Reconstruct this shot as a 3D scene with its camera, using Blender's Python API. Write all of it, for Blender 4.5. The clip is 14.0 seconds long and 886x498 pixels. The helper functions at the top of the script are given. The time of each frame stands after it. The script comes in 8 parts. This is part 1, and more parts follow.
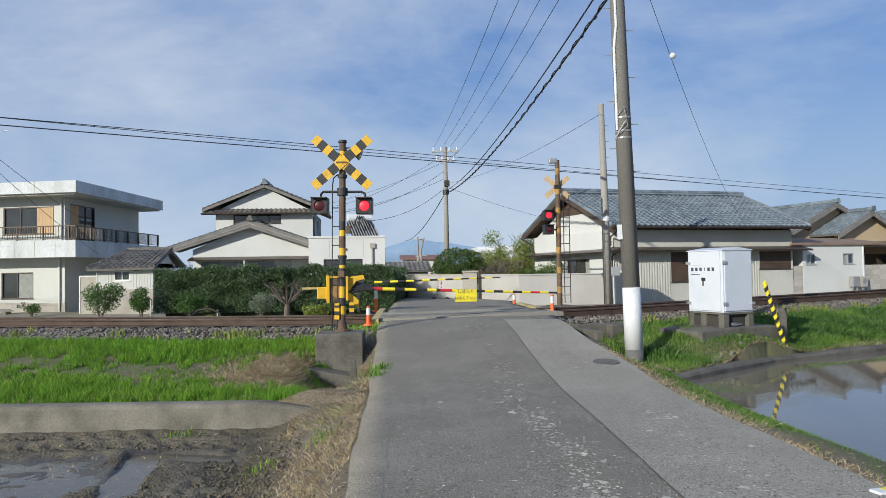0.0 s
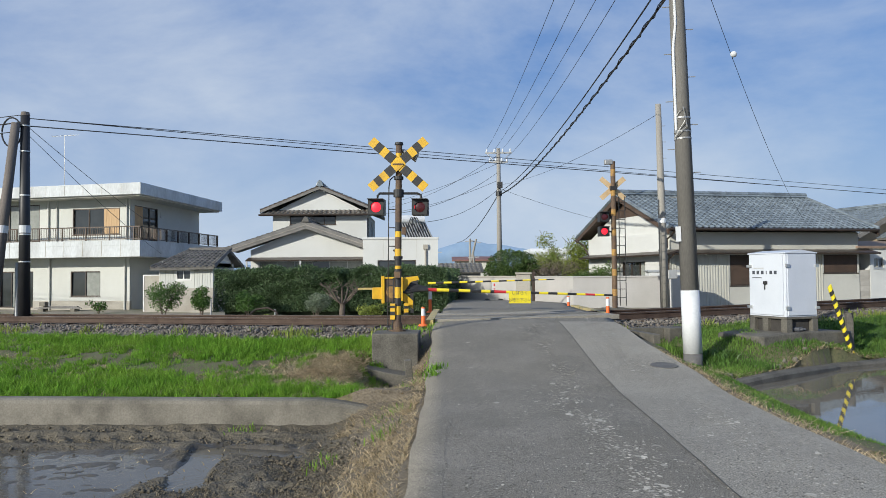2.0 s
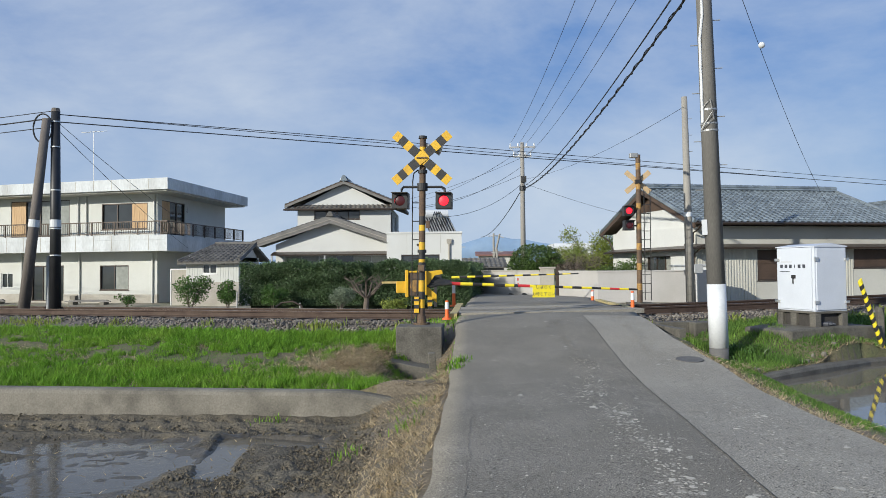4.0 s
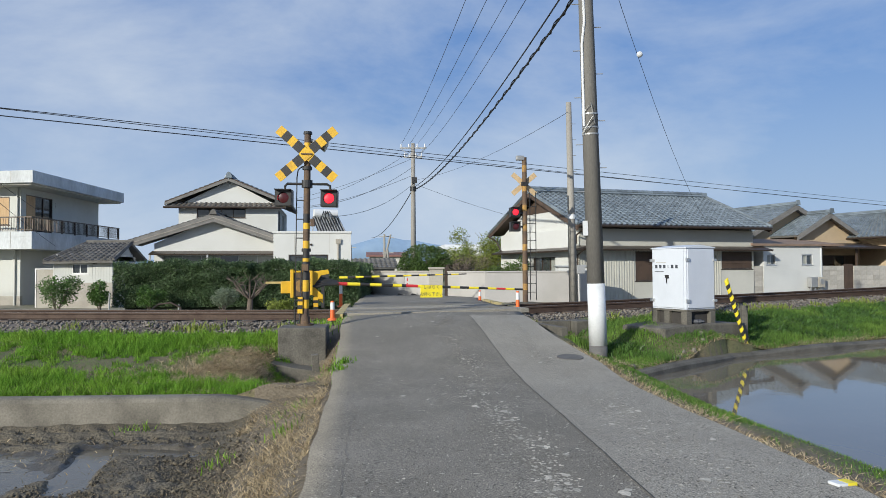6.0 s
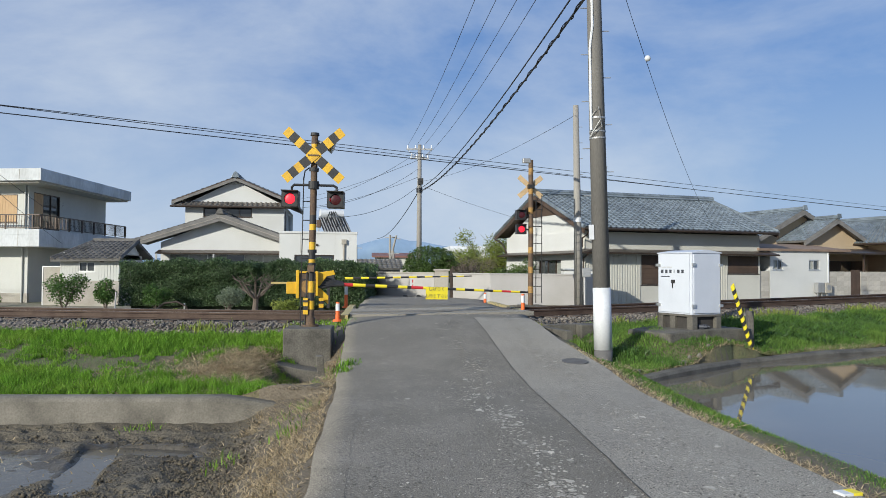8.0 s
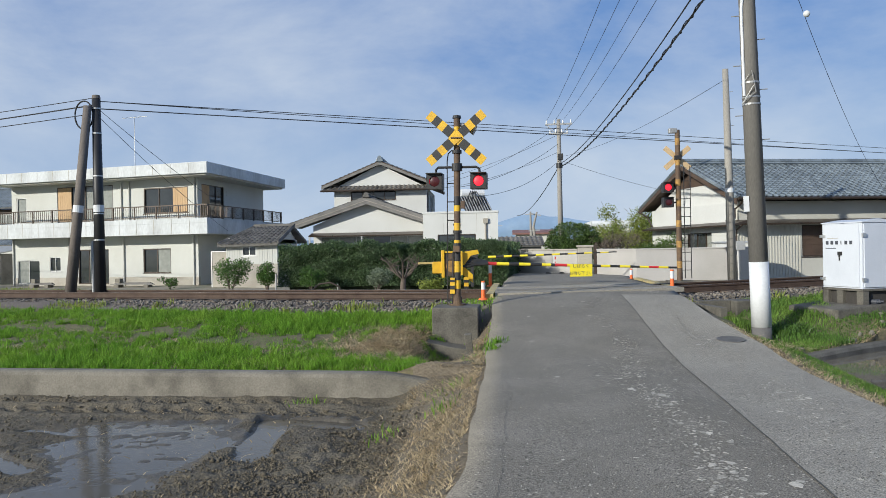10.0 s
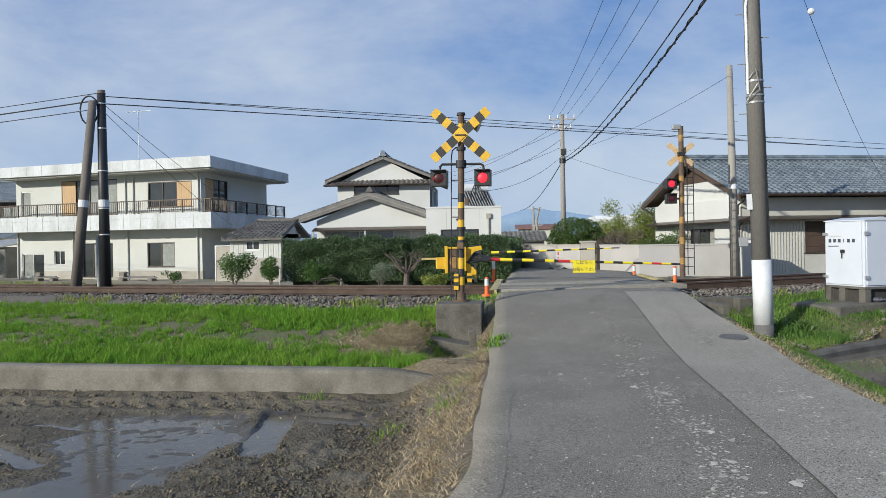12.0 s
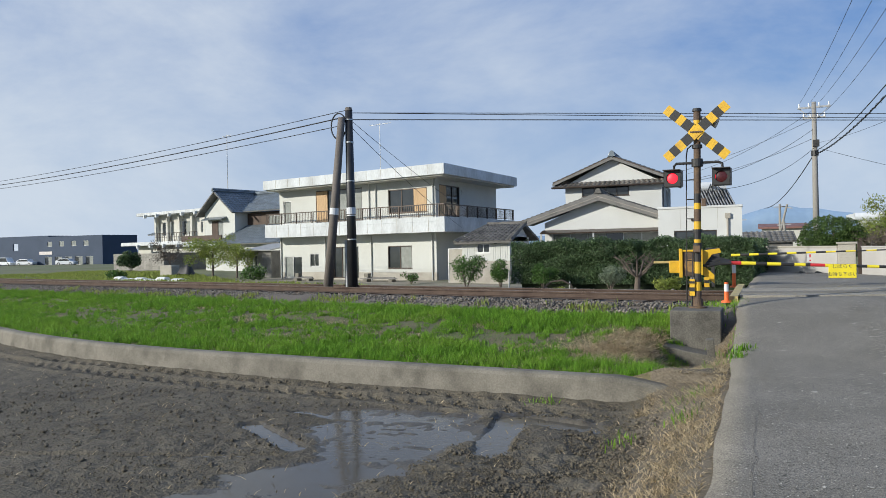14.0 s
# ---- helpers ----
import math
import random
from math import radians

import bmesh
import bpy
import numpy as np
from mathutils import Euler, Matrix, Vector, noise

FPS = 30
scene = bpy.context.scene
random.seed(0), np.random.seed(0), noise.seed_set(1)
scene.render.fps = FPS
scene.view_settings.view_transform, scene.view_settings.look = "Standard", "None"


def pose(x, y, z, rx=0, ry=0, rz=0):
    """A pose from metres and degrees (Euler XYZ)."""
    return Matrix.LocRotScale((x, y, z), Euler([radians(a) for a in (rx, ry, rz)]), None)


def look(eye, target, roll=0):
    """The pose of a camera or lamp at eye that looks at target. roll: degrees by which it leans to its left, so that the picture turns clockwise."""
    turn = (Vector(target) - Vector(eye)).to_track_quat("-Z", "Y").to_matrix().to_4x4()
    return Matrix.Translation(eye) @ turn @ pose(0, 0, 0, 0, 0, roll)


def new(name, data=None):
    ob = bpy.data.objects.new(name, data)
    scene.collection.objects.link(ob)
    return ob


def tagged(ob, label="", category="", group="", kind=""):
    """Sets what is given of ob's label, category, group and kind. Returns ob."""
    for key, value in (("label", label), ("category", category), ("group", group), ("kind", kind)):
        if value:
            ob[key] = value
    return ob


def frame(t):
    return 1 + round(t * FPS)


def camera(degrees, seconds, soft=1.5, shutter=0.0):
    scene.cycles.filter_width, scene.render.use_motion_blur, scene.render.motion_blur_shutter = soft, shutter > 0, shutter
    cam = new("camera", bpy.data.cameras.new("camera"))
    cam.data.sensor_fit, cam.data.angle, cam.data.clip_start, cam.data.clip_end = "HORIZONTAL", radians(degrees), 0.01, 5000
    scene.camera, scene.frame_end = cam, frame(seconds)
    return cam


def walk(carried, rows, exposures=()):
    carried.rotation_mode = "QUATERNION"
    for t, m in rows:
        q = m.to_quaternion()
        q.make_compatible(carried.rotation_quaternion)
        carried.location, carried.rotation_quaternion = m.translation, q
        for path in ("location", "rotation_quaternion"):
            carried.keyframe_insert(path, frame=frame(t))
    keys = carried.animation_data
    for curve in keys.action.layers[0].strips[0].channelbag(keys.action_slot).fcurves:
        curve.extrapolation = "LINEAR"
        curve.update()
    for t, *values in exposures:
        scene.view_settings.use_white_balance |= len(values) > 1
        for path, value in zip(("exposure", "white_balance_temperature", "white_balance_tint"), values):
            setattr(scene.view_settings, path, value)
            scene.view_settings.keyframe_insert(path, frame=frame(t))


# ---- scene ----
cam = camera(62.0, 14.0, soft=0.7)
PATH = [
    (0, (0.074, 0.012, 1.573), (0.06, 2.011, 1.632), -0.9),
    (0.5, (0.06, 0.011, 1.567), (0.05, 2.01, 1.629), -0.9),
    (1, (0.043, -0.002, 1.568), (0.032, 1.998, 1.625), -0.9),
    (1.5, (0.028, -0.006, 1.571), (-0.01, 1.993, 1.626), -0.9),
    (2, (0.012, -0.048, 1.566), (-0.142, 1.945, 1.631), -0.5),
    (2.5, (-0.016, -0.05, 1.56), (-0.218, 1.939, 1.622), -0.4),
    (3, (-0.012, -0.069, 1.552), (-0.238, 1.917, 1.611), -0.4),
    (5.5, (0.071, 0.056, 1.513), (-0.021, 2.053, 1.558), -0.7),
    (6, (0.102, 0.117, 1.507), (0.177, 2.115, 1.56), -0.3),
    (6.5, (0.122, 0.122, 1.504), (0.292, 2.114, 1.566), 0.9),
    (7, (0.128, 0.138, 1.488), (0.318, 2.128, 1.549), 1.6),
    (7.5, (0.1, 0.119, 1.525), (0.258, 2.112, 1.582), 0.8),
    (8, (0.097, 0.114, 1.532), (0.157, 2.112, 1.588), 0.3),
    (8.5, (0.073, 0.115, 1.535), (0.016, 2.114, 1.58), -0.4),
    (9, (0.04, 0.054, 1.543), (-0.15, 2.045, 1.568), -1.2),
    (11.5, (0.026, -0.037, 1.612), (-0.33, 1.931, 1.594), -1.0),
    (12, (0.019, -0.074, 1.619), (-0.306, 1.899, 1.599), -0.9),
    (12.5, (0.017, -0.096, 1.606), (-0.277, 1.882, 1.589), -0.6),
    (13, (0.03, -0.089, 1.606), (-0.263, 1.89, 1.592), -0.6),
    (13.5, (0.005, -0.021, 1.605), (-0.54, 1.904, 1.593), -0.6),
    (14, (-0.001, -0.085, 1.658), (-0.906, 1.699, 1.654), -1.2),
]
walk(cam, [(t, look(e, a, r)) for t, e, a, r in PATH], [(0, 0.0, 6480, 7), (14, 0.0, 6480, 7)])

# ---- world, sun ----
SUN_ELEV, SUN_FROM = 20.0, (-0.64, -0.77)     # the sun stands to the left, behind the camera
world = bpy.data.worlds.new("sky")
scene.world = world
world.use_nodes = True
wn, wl = world.node_tree.nodes, world.node_tree.links
wn.clear()
sky = wn.new("ShaderNodeTexSky")
sky.sky_type = 'NISHITA'
sky.sun_disc = False
sky.sun_elevation = radians(SUN_ELEV)
sky.sun_rotation = math.atan2(SUN_FROM[0], SUN_FROM[1])
sky.air_density, sky.dust_density, sky.ozone_density = 1.0, 0.6, 2.2
tc = wn.new("ShaderNodeTexCoord")
cloud_map = wn.new("ShaderNodeMapping")
cloud_map.inputs["Scale"].default_value = (1.0, 1.2, 2.3)
cloud_map.inputs["Rotation"].default_value = (0, 0, 0.5)
cloud = wn.new("ShaderNodeTexNoise")
cloud.inputs["Scale"].default_value = 2.3
cloud.inputs["Detail"].default_value = 7.0
cloud.inputs["Roughness"].default_value = 0.6
cloud.inputs["Distortion"].default_value = 0.25
ramp = wn.new("ShaderNodeValToRGB")
ramp.color_ramp.elements[0].position, ramp.color_ramp.elements[0].color = 0.36, (0, 0, 0, 1)
ramp.color_ramp.elements[1].position, ramp.color_ramp.elements[1].color = 0.78, (0.72, 0.72, 0.72, 1)
haze = wn.new("ShaderNodeMix")
haze.data_type = 'RGBA'
haze.inputs["B"].default_value = (8.4, 9.0, 9.9, 1)
tint = wn.new("ShaderNodeMix")
tint.data_type = 'RGBA'
tint.inputs["Factor"].default_value = 0.65
tint.inputs["B"].default_value = (1.9, 3.7, 8.3, 1)
low_air = wn.new("ShaderNodeMix")
low_air.data_type = 'RGBA'
low_air.inputs["B"].default_value = (4.6, 6.1, 8.5, 1)
updown = wn.new("ShaderNodeSeparateXYZ")
low = wn.new("ShaderNodeMapRange")
low.interpolation_type = 'SMOOTHSTEP'
low.inputs["From Min"].default_value, low.inputs["From Max"].default_value = 0.30, -0.02
low.inputs["To Max"].default_value = 0.92
wbg = wn.new("ShaderNodeBackground")
wbg.inputs["Strength"].default_value = 0.085
wout = wn.new("ShaderNodeOutputWorld")
wl.new(tc.outputs["Generated"], cloud_map.inputs["Vector"])
wl.new(cloud_map.outputs["Vector"], cloud.inputs["Vector"])
veil = wn.new("ShaderNodeMath")          # the thin cloud thickens towards the sun's side
veil.operation = 'MULTIPLY_ADD'
veil.inputs[1].default_value = -0.23
side = wn.new("ShaderNodeSeparateXYZ")
wl.new(tc.outputs["Generated"], side.inputs["Vector"])
wl.new(side.outputs["X"], veil.inputs[0])
wl.new(cloud.outputs["Fac"], veil.inputs[2])
wl.new(veil.outputs[0], ramp.inputs["Fac"])
wl.new(ramp.outputs["Color"], haze.inputs["Factor"])
wl.new(tc.outputs["Generated"], updown.inputs["Vector"])
wl.new(updown.outputs["Z"], low.inputs["Value"])
wl.new(sky.outputs["Color"], tint.inputs["A"])
wl.new(tint.outputs["Result"], low_air.inputs["A"])
wl.new(low.outputs["Result"], low_air.inputs["Factor"])
wl.new(low_air.outputs["Result"], haze.inputs["A"])
wl.new(haze.outputs["Result"], wbg.inputs["Color"])
wl.new(wbg.outputs["Background"], wout.inputs["Surface"])

sun = new("sun", bpy.data.lights.new("sun", 'SUN'))
sun.data.energy = 4.6
sun.data.angle = radians(0.6)
sun.data.color = (1.0, 0.955, 0.87)
_h = math.cos(radians(SUN_ELEV))
sun.matrix_world = look((SUN_FROM[0] * _h * 50, SUN_FROM[1] * _h * 50, math.sin(radians(SUN_ELEV)) * 50), (0, 0, 0))


# ---- materials ----
MATS = {}


def mat(name, colour, rough=0.7, colour2=None, scale=6.0, fine=60.0, vary=0.25, bump=0.1, metal=0.0, island=0.0, emit=None, emit_power=0.0, spec=0.5, stretch=(1, 1, 1), bump_dist=0.01):
    """A surface with two scales of variation: broad patches of colour2 and fine grain."""
    if name in MATS:
        return MATS[name]
    m = bpy.data.materials.new(name)
    MATS[name] = m
    m.use_nodes = True
    nt, nl = m.node_tree.nodes, m.node_tree.links
    bsdf = nt["Principled BSDF"]
    bsdf.inputs["Roughness"].default_value = rough
    bsdf.inputs["Metallic"].default_value = metal
    bsdf.inputs["Specular IOR Level"].default_value = spec
    c2 = colour2 or tuple(c * 0.72 for c in colour)
    co = nt.new("ShaderNodeTexCoord")
    mp = nt.new("ShaderNodeMapping")
    mp.inputs["Scale"].default_value = stretch
    nl.new(co.outputs["Object"], mp.inputs["Vector"])
    n1 = nt.new("ShaderNodeTexNoise")
    n1.inputs["Scale"].default_value, n1.inputs["Detail"].default_value, n1.inputs["Roughness"].default_value = scale, 6, 0.6
    n2 = nt.new("ShaderNodeTexNoise")
    n2.inputs["Scale"].default_value, n2.inputs["Detail"].default_value = fine, 4
    nl.new(mp.outputs["Vector"], n1.inputs["Vector"])
    nl.new(mp.outputs["Vector"], n2.inputs["Vector"])
    r1 = nt.new("ShaderNodeMapRange")
    r1.inputs["From Min"].default_value, r1.inputs["From Max"].default_value = 0.42, 0.68
    nl.new(n1.outputs["Fac"], r1.inputs["Value"])
    mx = nt.new("ShaderNodeMix")
    mx.data_type = 'RGBA'
    mx.inputs["A"].default_value = (*colour, 1)
    mx.inputs["B"].default_value = (*c2, 1)
    nl.new(r1.outputs["Result"], mx.inputs["Factor"])
    hv = nt.new("ShaderNodeHueSaturation")
    mr = nt.new("ShaderNodeMapRange")
    mr.inputs["From Min"].default_value, mr.inputs["From Max"].default_value = 0.25, 0.75
    mr.inputs["To Min"].default_value, mr.inputs["To Max"].default_value = 1 - vary, 1 + vary
    nl.new(n2.outputs["Fac"], mr.inputs["Value"])
    last = mr.outputs["Result"]
    if island > 0:
        gi = nt.new("ShaderNodeNewGeometry")
        oi = nt.new("ShaderNodeObjectInfo")
        ad = nt.new("ShaderNodeMath")
        nl.new(gi.outputs["Random Per Island"], ad.inputs[0])
        nl.new(oi.outputs["Random"], ad.inputs[1])
        fr = nt.new("ShaderNodeMath")
        fr.operation = 'FRACT'
        nl.new(ad.outputs[0], fr.inputs[0])
        ir = nt.new("ShaderNodeMapRange")
        ir.inputs["To Min"].default_value, ir.inputs["To Max"].default_value = 1 - island, 1 + island
        nl.new(fr.outputs[0], ir.inputs["Value"])
        mu = nt.new("ShaderNodeMath")
        mu.operation = 'MULTIPLY'
        nl.new(last, mu.inputs[0])
        nl.new(ir.outputs["Result"], mu.inputs[1])
        last = mu.outputs[0]
    nl.new(last, hv.inputs["Value"])
    nl.new(mx.outputs["Result"], hv.inputs["Color"])
    nl.new(hv.outputs["Color"], bsdf.inputs["Base Color"])
    if bump:
        bp = nt.new("ShaderNodeBump")
        bp.inputs["Strength"].default_value, bp.inputs["Distance"].default_value = bump, bump_dist
        nl.new(n2.outputs["Fac"], bp.inputs["Height"])
        nl.new(bp.outputs["Normal"], bsdf.inputs["Normal"])
    if emit:
        bsdf.inputs["Emission Color"].default_value = (*emit, 1)
        bsdf.inputs["Emission Strength"].default_value = emit_power
    return m


ASPHALT = mat("asphalt", (0.19, 0.171, 0.138), 0.92, (0.24, 0.217, 0.178), 1.1, 95, 0.95, 0.45)
ASPHALT_NEW = mat("asphalt_patch", (0.285, 0.259, 0.212), 0.92, (0.34, 0.31, 0.255), 0.9, 95, 0.85, 0.4)
CONCRETE = mat("concrete", (0.205, 0.187, 0.152), 0.9, (0.11, 0.1, 0.08), 1.8, 45, 0.22, 0.35)
CONCRETE_DARK = mat("concrete_dark", (0.13, 0.12, 0.10), 0.92, (0.065, 0.06, 0.05), 2.6, 40, 0.3, 0.5)
MUD = mat("mud", (0.125, 0.105, 0.072), 0.85, (0.085, 0.071, 0.049), 1.4, 34, 0.5, 0.9, bump_dist=0.03)
MUD_WET = mat("wet_mud", (0.085, 0.073, 0.054), 0.38, (0.06, 0.052, 0.039), 2.2, 34, 0.4, 0.6, bump_dist=0.02)
SOIL = mat("bank_soil", (0.14, 0.118, 0.066), 0.95, (0.105, 0.13, 0.042), 1.3, 30, 0.4, 0.6, bump_dist=0.03)
DIRT = mat("dirt", (0.17, 0.14, 0.10), 0.95, (0.11, 0.09, 0.062), 1.6, 34, 0.35, 0.6, bump_dist=0.03)
YARD = mat("yard_dirt", (0.27, 0.24, 0.19), 0.95, (0.17, 0.17, 0.10), 0.5, 12, 0.3, 0.5)
FIELD = mat("far_field", (0.15, 0.15, 0.08), 0.95, (0.10, 0.13, 0.045), 0.05, 0.6, 0.3, 0.3)
BALLAST = mat("ballast", (0.15, 0.125, 0.105), 0.95, (0.10, 0.085, 0.072), 1.0, 30, 0.35, 0.5)
STONE = mat("ballast_stone", (0.185, 0.162, 0.135), 0.9, (0.12, 0.105, 0.088), 3, 30, 0.25, 0.3, island=0.45)
RUST = mat("rusty_rail", (0.09, 0.06, 0.044), 0.75, (0.06, 0.036, 0.026), 3, 30, 0.25, 0.3, metal=0.25)
STEEL_WORN = mat("worn_rail_head", (0.33, 0.29, 0.26), 0.35, (0.22, 0.17, 0.14), 3, 40, 0.15, 0.1, metal=0.85)
WOOD_SLEEPER = mat("sleeper_wood", (0.10, 0.075, 0.058), 0.9, (0.06, 0.045, 0.036), 2, 30, 0.3, 0.4, island=0.25)
GRASS = mat("fresh_grass", (0.15, 0.30, 0.03), 0.6, (0.22, 0.36, 0.045), 0.7, 3, 0.25, 0, island=0.45, spec=0.25)
GRASS_BANK = mat("bank_grass", (0.095, 0.185, 0.035), 0.6, (0.17, 0.27, 0.05), 0.9, 3, 0.3, 0, island=0.5, spec=0.25)
GRASS_DRY = mat("dry_grass", (0.48, 0.39, 0.25), 0.8, (0.34, 0.26, 0.155), 1.5, 9, 0.25, 0, island=0.4, spec=0.2)
LEAF_DARK = mat("hedge_leaf", (0.085, 0.135, 0.055), 0.6, (0.055, 0.092, 0.038), 0.8, 4, 0.25, 0, island=0.55, spec=0.4)
LEAF_MID = mat("shrub_leaf", (0.075, 0.15, 0.03), 0.5, (0.05, 0.105, 0.022), 0.8, 4, 0.25, 0, island=0.5, spec=0.4)
LEAF_YOUNG = mat("young_leaf", (0.27, 0.31, 0.07), 0.6, (0.20, 0.26, 0.06), 0.8, 4, 0.2, 0, island=0.4, spec=0.3)
LEAF_PINE = mat("pine_needle", (0.075, 0.125, 0.03), 0.6, (0.05, 0.085, 0.022), 0.8, 4, 0.2, 0, island=0.5, spec=0.3)
LEAF_GREY = mat("grey_green_leaf", (0.20, 0.24, 0.16), 0.6, (0.14, 0.18, 0.12), 0.8, 4, 0.2, 0, island=0.3, spec=0.3)
BARK = mat("bark", (0.15, 0.12, 0.095), 0.95, (0.09, 0.07, 0.055), 5, 40, 0.3, 0.7)
CREAM = mat("cream_render", (0.56, 0.565, 0.525), 0.85, (0.50, 0.50, 0.46), 0.45, 24, 0.05, 0.15)
WHITE_RENDER = mat("white_render", (0.61, 0.612, 0.585), 0.85, (0.55, 0.55, 0.52), 0.4, 26, 0.05, 0.15)
# Darker cream: paints shade on duller house faces; far houses take it as plain beige.
SHADED_CREAM = mat("beige_shaded_render", (0.53, 0.52, 0.465), 0.85, (0.47, 0.455, 0.40), 0.45, 24, 0.06, 0.15)
TAN = mat("tan_render", (0.50, 0.385, 0.25), 0.85, (0.43, 0.33, 0.215), 0.5, 26, 0.06, 0.15)
FASCIA = mat("weathered_white_fascia", (0.60, 0.62, 0.62), 0.8, (0.44, 0.45, 0.44), 0.9, 14, 0.12, 0.15, stretch=(1, 1, 0.35))
PLINTH = mat("grey_plinth", (0.42, 0.39, 0.33), 0.9, (0.33, 0.30, 0.25), 1.2, 30, 0.12, 0.2)
WALL_GREY = mat("grey_block_render", (0.47, 0.448, 0.42), 0.9, (0.41, 0.39, 0.36), 0.7, 26, 0.08, 0.2)
BLOCK = mat("concrete_block", (0.44, 0.41, 0.36), 0.9, (0.33, 0.31, 0.27), 1.5, 26, 0.14, 0.3, island=0.14)
TILE = mat("grey_roof_tile", (0.175, 0.205, 0.225), 0.36, (0.12, 0.14, 0.155), 1.2, 18, 0.18, 0.15, island=0.22)
TILE_OLD = mat("weathered_roof_tile", (0.15, 0.14, 0.125), 0.7, (0.09, 0.085, 0.075), 1.2, 18, 0.25, 0.2, island=0.3)
VERGE_WOOD = mat("weathered_barge_wood", (0.205, 0.195, 0.18), 0.85, (0.135, 0.128, 0.118), 2, 40, 0.2, 0.3)
BROWN_WOOD = mat("dark_brown_wood", (0.085, 0.055, 0.038), 0.7, (0.055, 0.036, 0.026), 2, 30, 0.2, 0.2)
BROWN_METAL = mat("brown_aluminium", (0.075, 0.055, 0.042), 0.4, (0.06, 0.045, 0.036), 3, 40, 0.1, 0.05, metal=0.4)
SHUTTER_WOOD = mat("light_wood_shutter", (0.52, 0.35, 0.19), 0.7, (0.42, 0.27, 0.14), 3, 40, 0.12, 0.2, stretch=(6, 6, 0.6))
SILVER = mat("aluminium", (0.60, 0.60, 0.58), 0.4, (0.50, 0.50, 0.48), 3, 60, 0.08, 0.05, metal=0.7)
GALV = mat("galvanised_steel", (0.42, 0.42, 0.41), 0.5, (0.33, 0.33, 0.32), 3, 60, 0.12, 0.08, metal=0.5)
POLE_GREY = mat("pole_concrete", (0.19, 0.18, 0.163), 0.85, (0.14, 0.132, 0.12), 1.2, 55, 0.15, 0.2, stretch=(1, 1, 0.25))
POLE_PALE = mat("pale_pole_concrete", (0.31, 0.29, 0.255), 0.85, (0.25, 0.232, 0.205), 1.5, 55, 0.15, 0.2, stretch=(1, 1, 0.25))
POLE_WOOD = mat("old_pole_wood", (0.18, 0.155, 0.135), 0.9, (0.11, 0.095, 0.082), 2, 40, 0.3, 0.4, stretch=(3, 3, 0.4))
POLE_BLACK = mat("black_sleeve", (0.028, 0.028, 0.03), 0.5, None, 3, 30, 0.15, 0.1)
WHITE_PAINT = mat("white_paint", (0.68, 0.69, 0.69), 0.5, (0.60, 0.61, 0.61), 2.5, 30, 0.06, 0.06)
YELLOW = mat("yellow_paint", (0.72, 0.43, 0.02), 0.5, (0.58, 0.33, 0.03), 4, 50, 0.12, 0.1)
YELLOW_BRIGHT = mat("bright_yellow_paint", (0.82, 0.68, 0.03), 0.5, (0.74, 0.60, 0.04), 4, 50, 0.08, 0.06)
BLACK = mat("black_paint", (0.022, 0.022, 0.022), 0.5, (0.035, 0.032, 0.03), 4, 50, 0.2, 0.1)
RED_PAINT = mat("red_paint", (0.60, 0.03, 0.04), 0.5, (0.5, 0.03, 0.03), 4, 50, 0.1, 0.05)
ORANGE = mat("orange_rubber", (0.82, 0.15, 0.03), 0.55, (0.7, 0.13, 0.03), 4, 50, 0.1, 0.05)
FADED = mat("faded_board_back", (0.58, 0.42, 0.24), 0.7, (0.48, 0.34, 0.19), 4, 50, 0.12, 0.1)
MAST_RUST = mat("rusted_mast_paint", (0.10, 0.065, 0.045), 0.75, (0.16, 0.10, 0.05), 6, 45, 0.3, 0.3)
LAMP_DARK = mat("unlit_red_lens", (0.07, 0.012, 0.014), 0.25, None, 4, 60, 0.1, 0.0)
LAMP_LIT = mat("lit_red_lens", (0.6, 0.02, 0.03), 0.4, (0.6, 0.02, 0.03), 4, 60, 0.02, 0, emit=(1.0, 0.015, 0.04), emit_power=1.15)
CAB_WHITE = mat("white_cabinet_paint", (0.60, 0.63, 0.68), 0.4, (0.55, 0.58, 0.63), 1.5, 40, 0.03, 0.04)
INK = mat("dark_ink", (0.06, 0.065, 0.08), 0.6, None, 5, 60, 0.05, 0)
GLASS = mat("window_glass", (0.035, 0.04, 0.042), 0.06, (0.05, 0.055, 0.055), 0.4, 3, 0.1, 0, spec=0.8)
CURTAIN = mat("frosted_glass", (0.30, 0.31, 0.28), 0.18, (0.22, 0.23, 0.21), 0.8, 6, 0.15, 0, spec=0.7)
CABLE = mat("cable", (0.03, 0.03, 0.032), 0.6, None, 5, 30, 0.1, 0)
# Dark blue cladding lightened: distance haze is mixed into its colour.
TEAL = mat("hazy_blue_cladding", (0.045, 0.065, 0.105), 0.8, (0.036, 0.055, 0.09), 0.3, 6, 0.1, 0.1)
MOUNTAIN = mat("hazy_mountain", (0.20, 0.29, 0.42), 1.0, (0.24, 0.33, 0.45), 0.01, 0.03, 0.06, 0, spec=0.0)
CAR_WHITE = mat("car_paint", (0.75, 0.76, 0.77), 0.3, (0.7, 0.71, 0.72), 2, 40, 0.02, 0)
TYRE = mat("tyre", (0.03, 0.03, 0.03), 0.85, None, 4, 40, 0.1, 0.1)
PALE_SIGN = mat("faded_sign", (0.66, 0.60, 0.56), 0.6, None, 4, 40, 0.1, 0)
CANOPY = mat("white_cloche", (0.72, 0.73, 0.71), 0.6, (0.6, 0.61, 0.58), 2, 30, 0.1, 0.3)
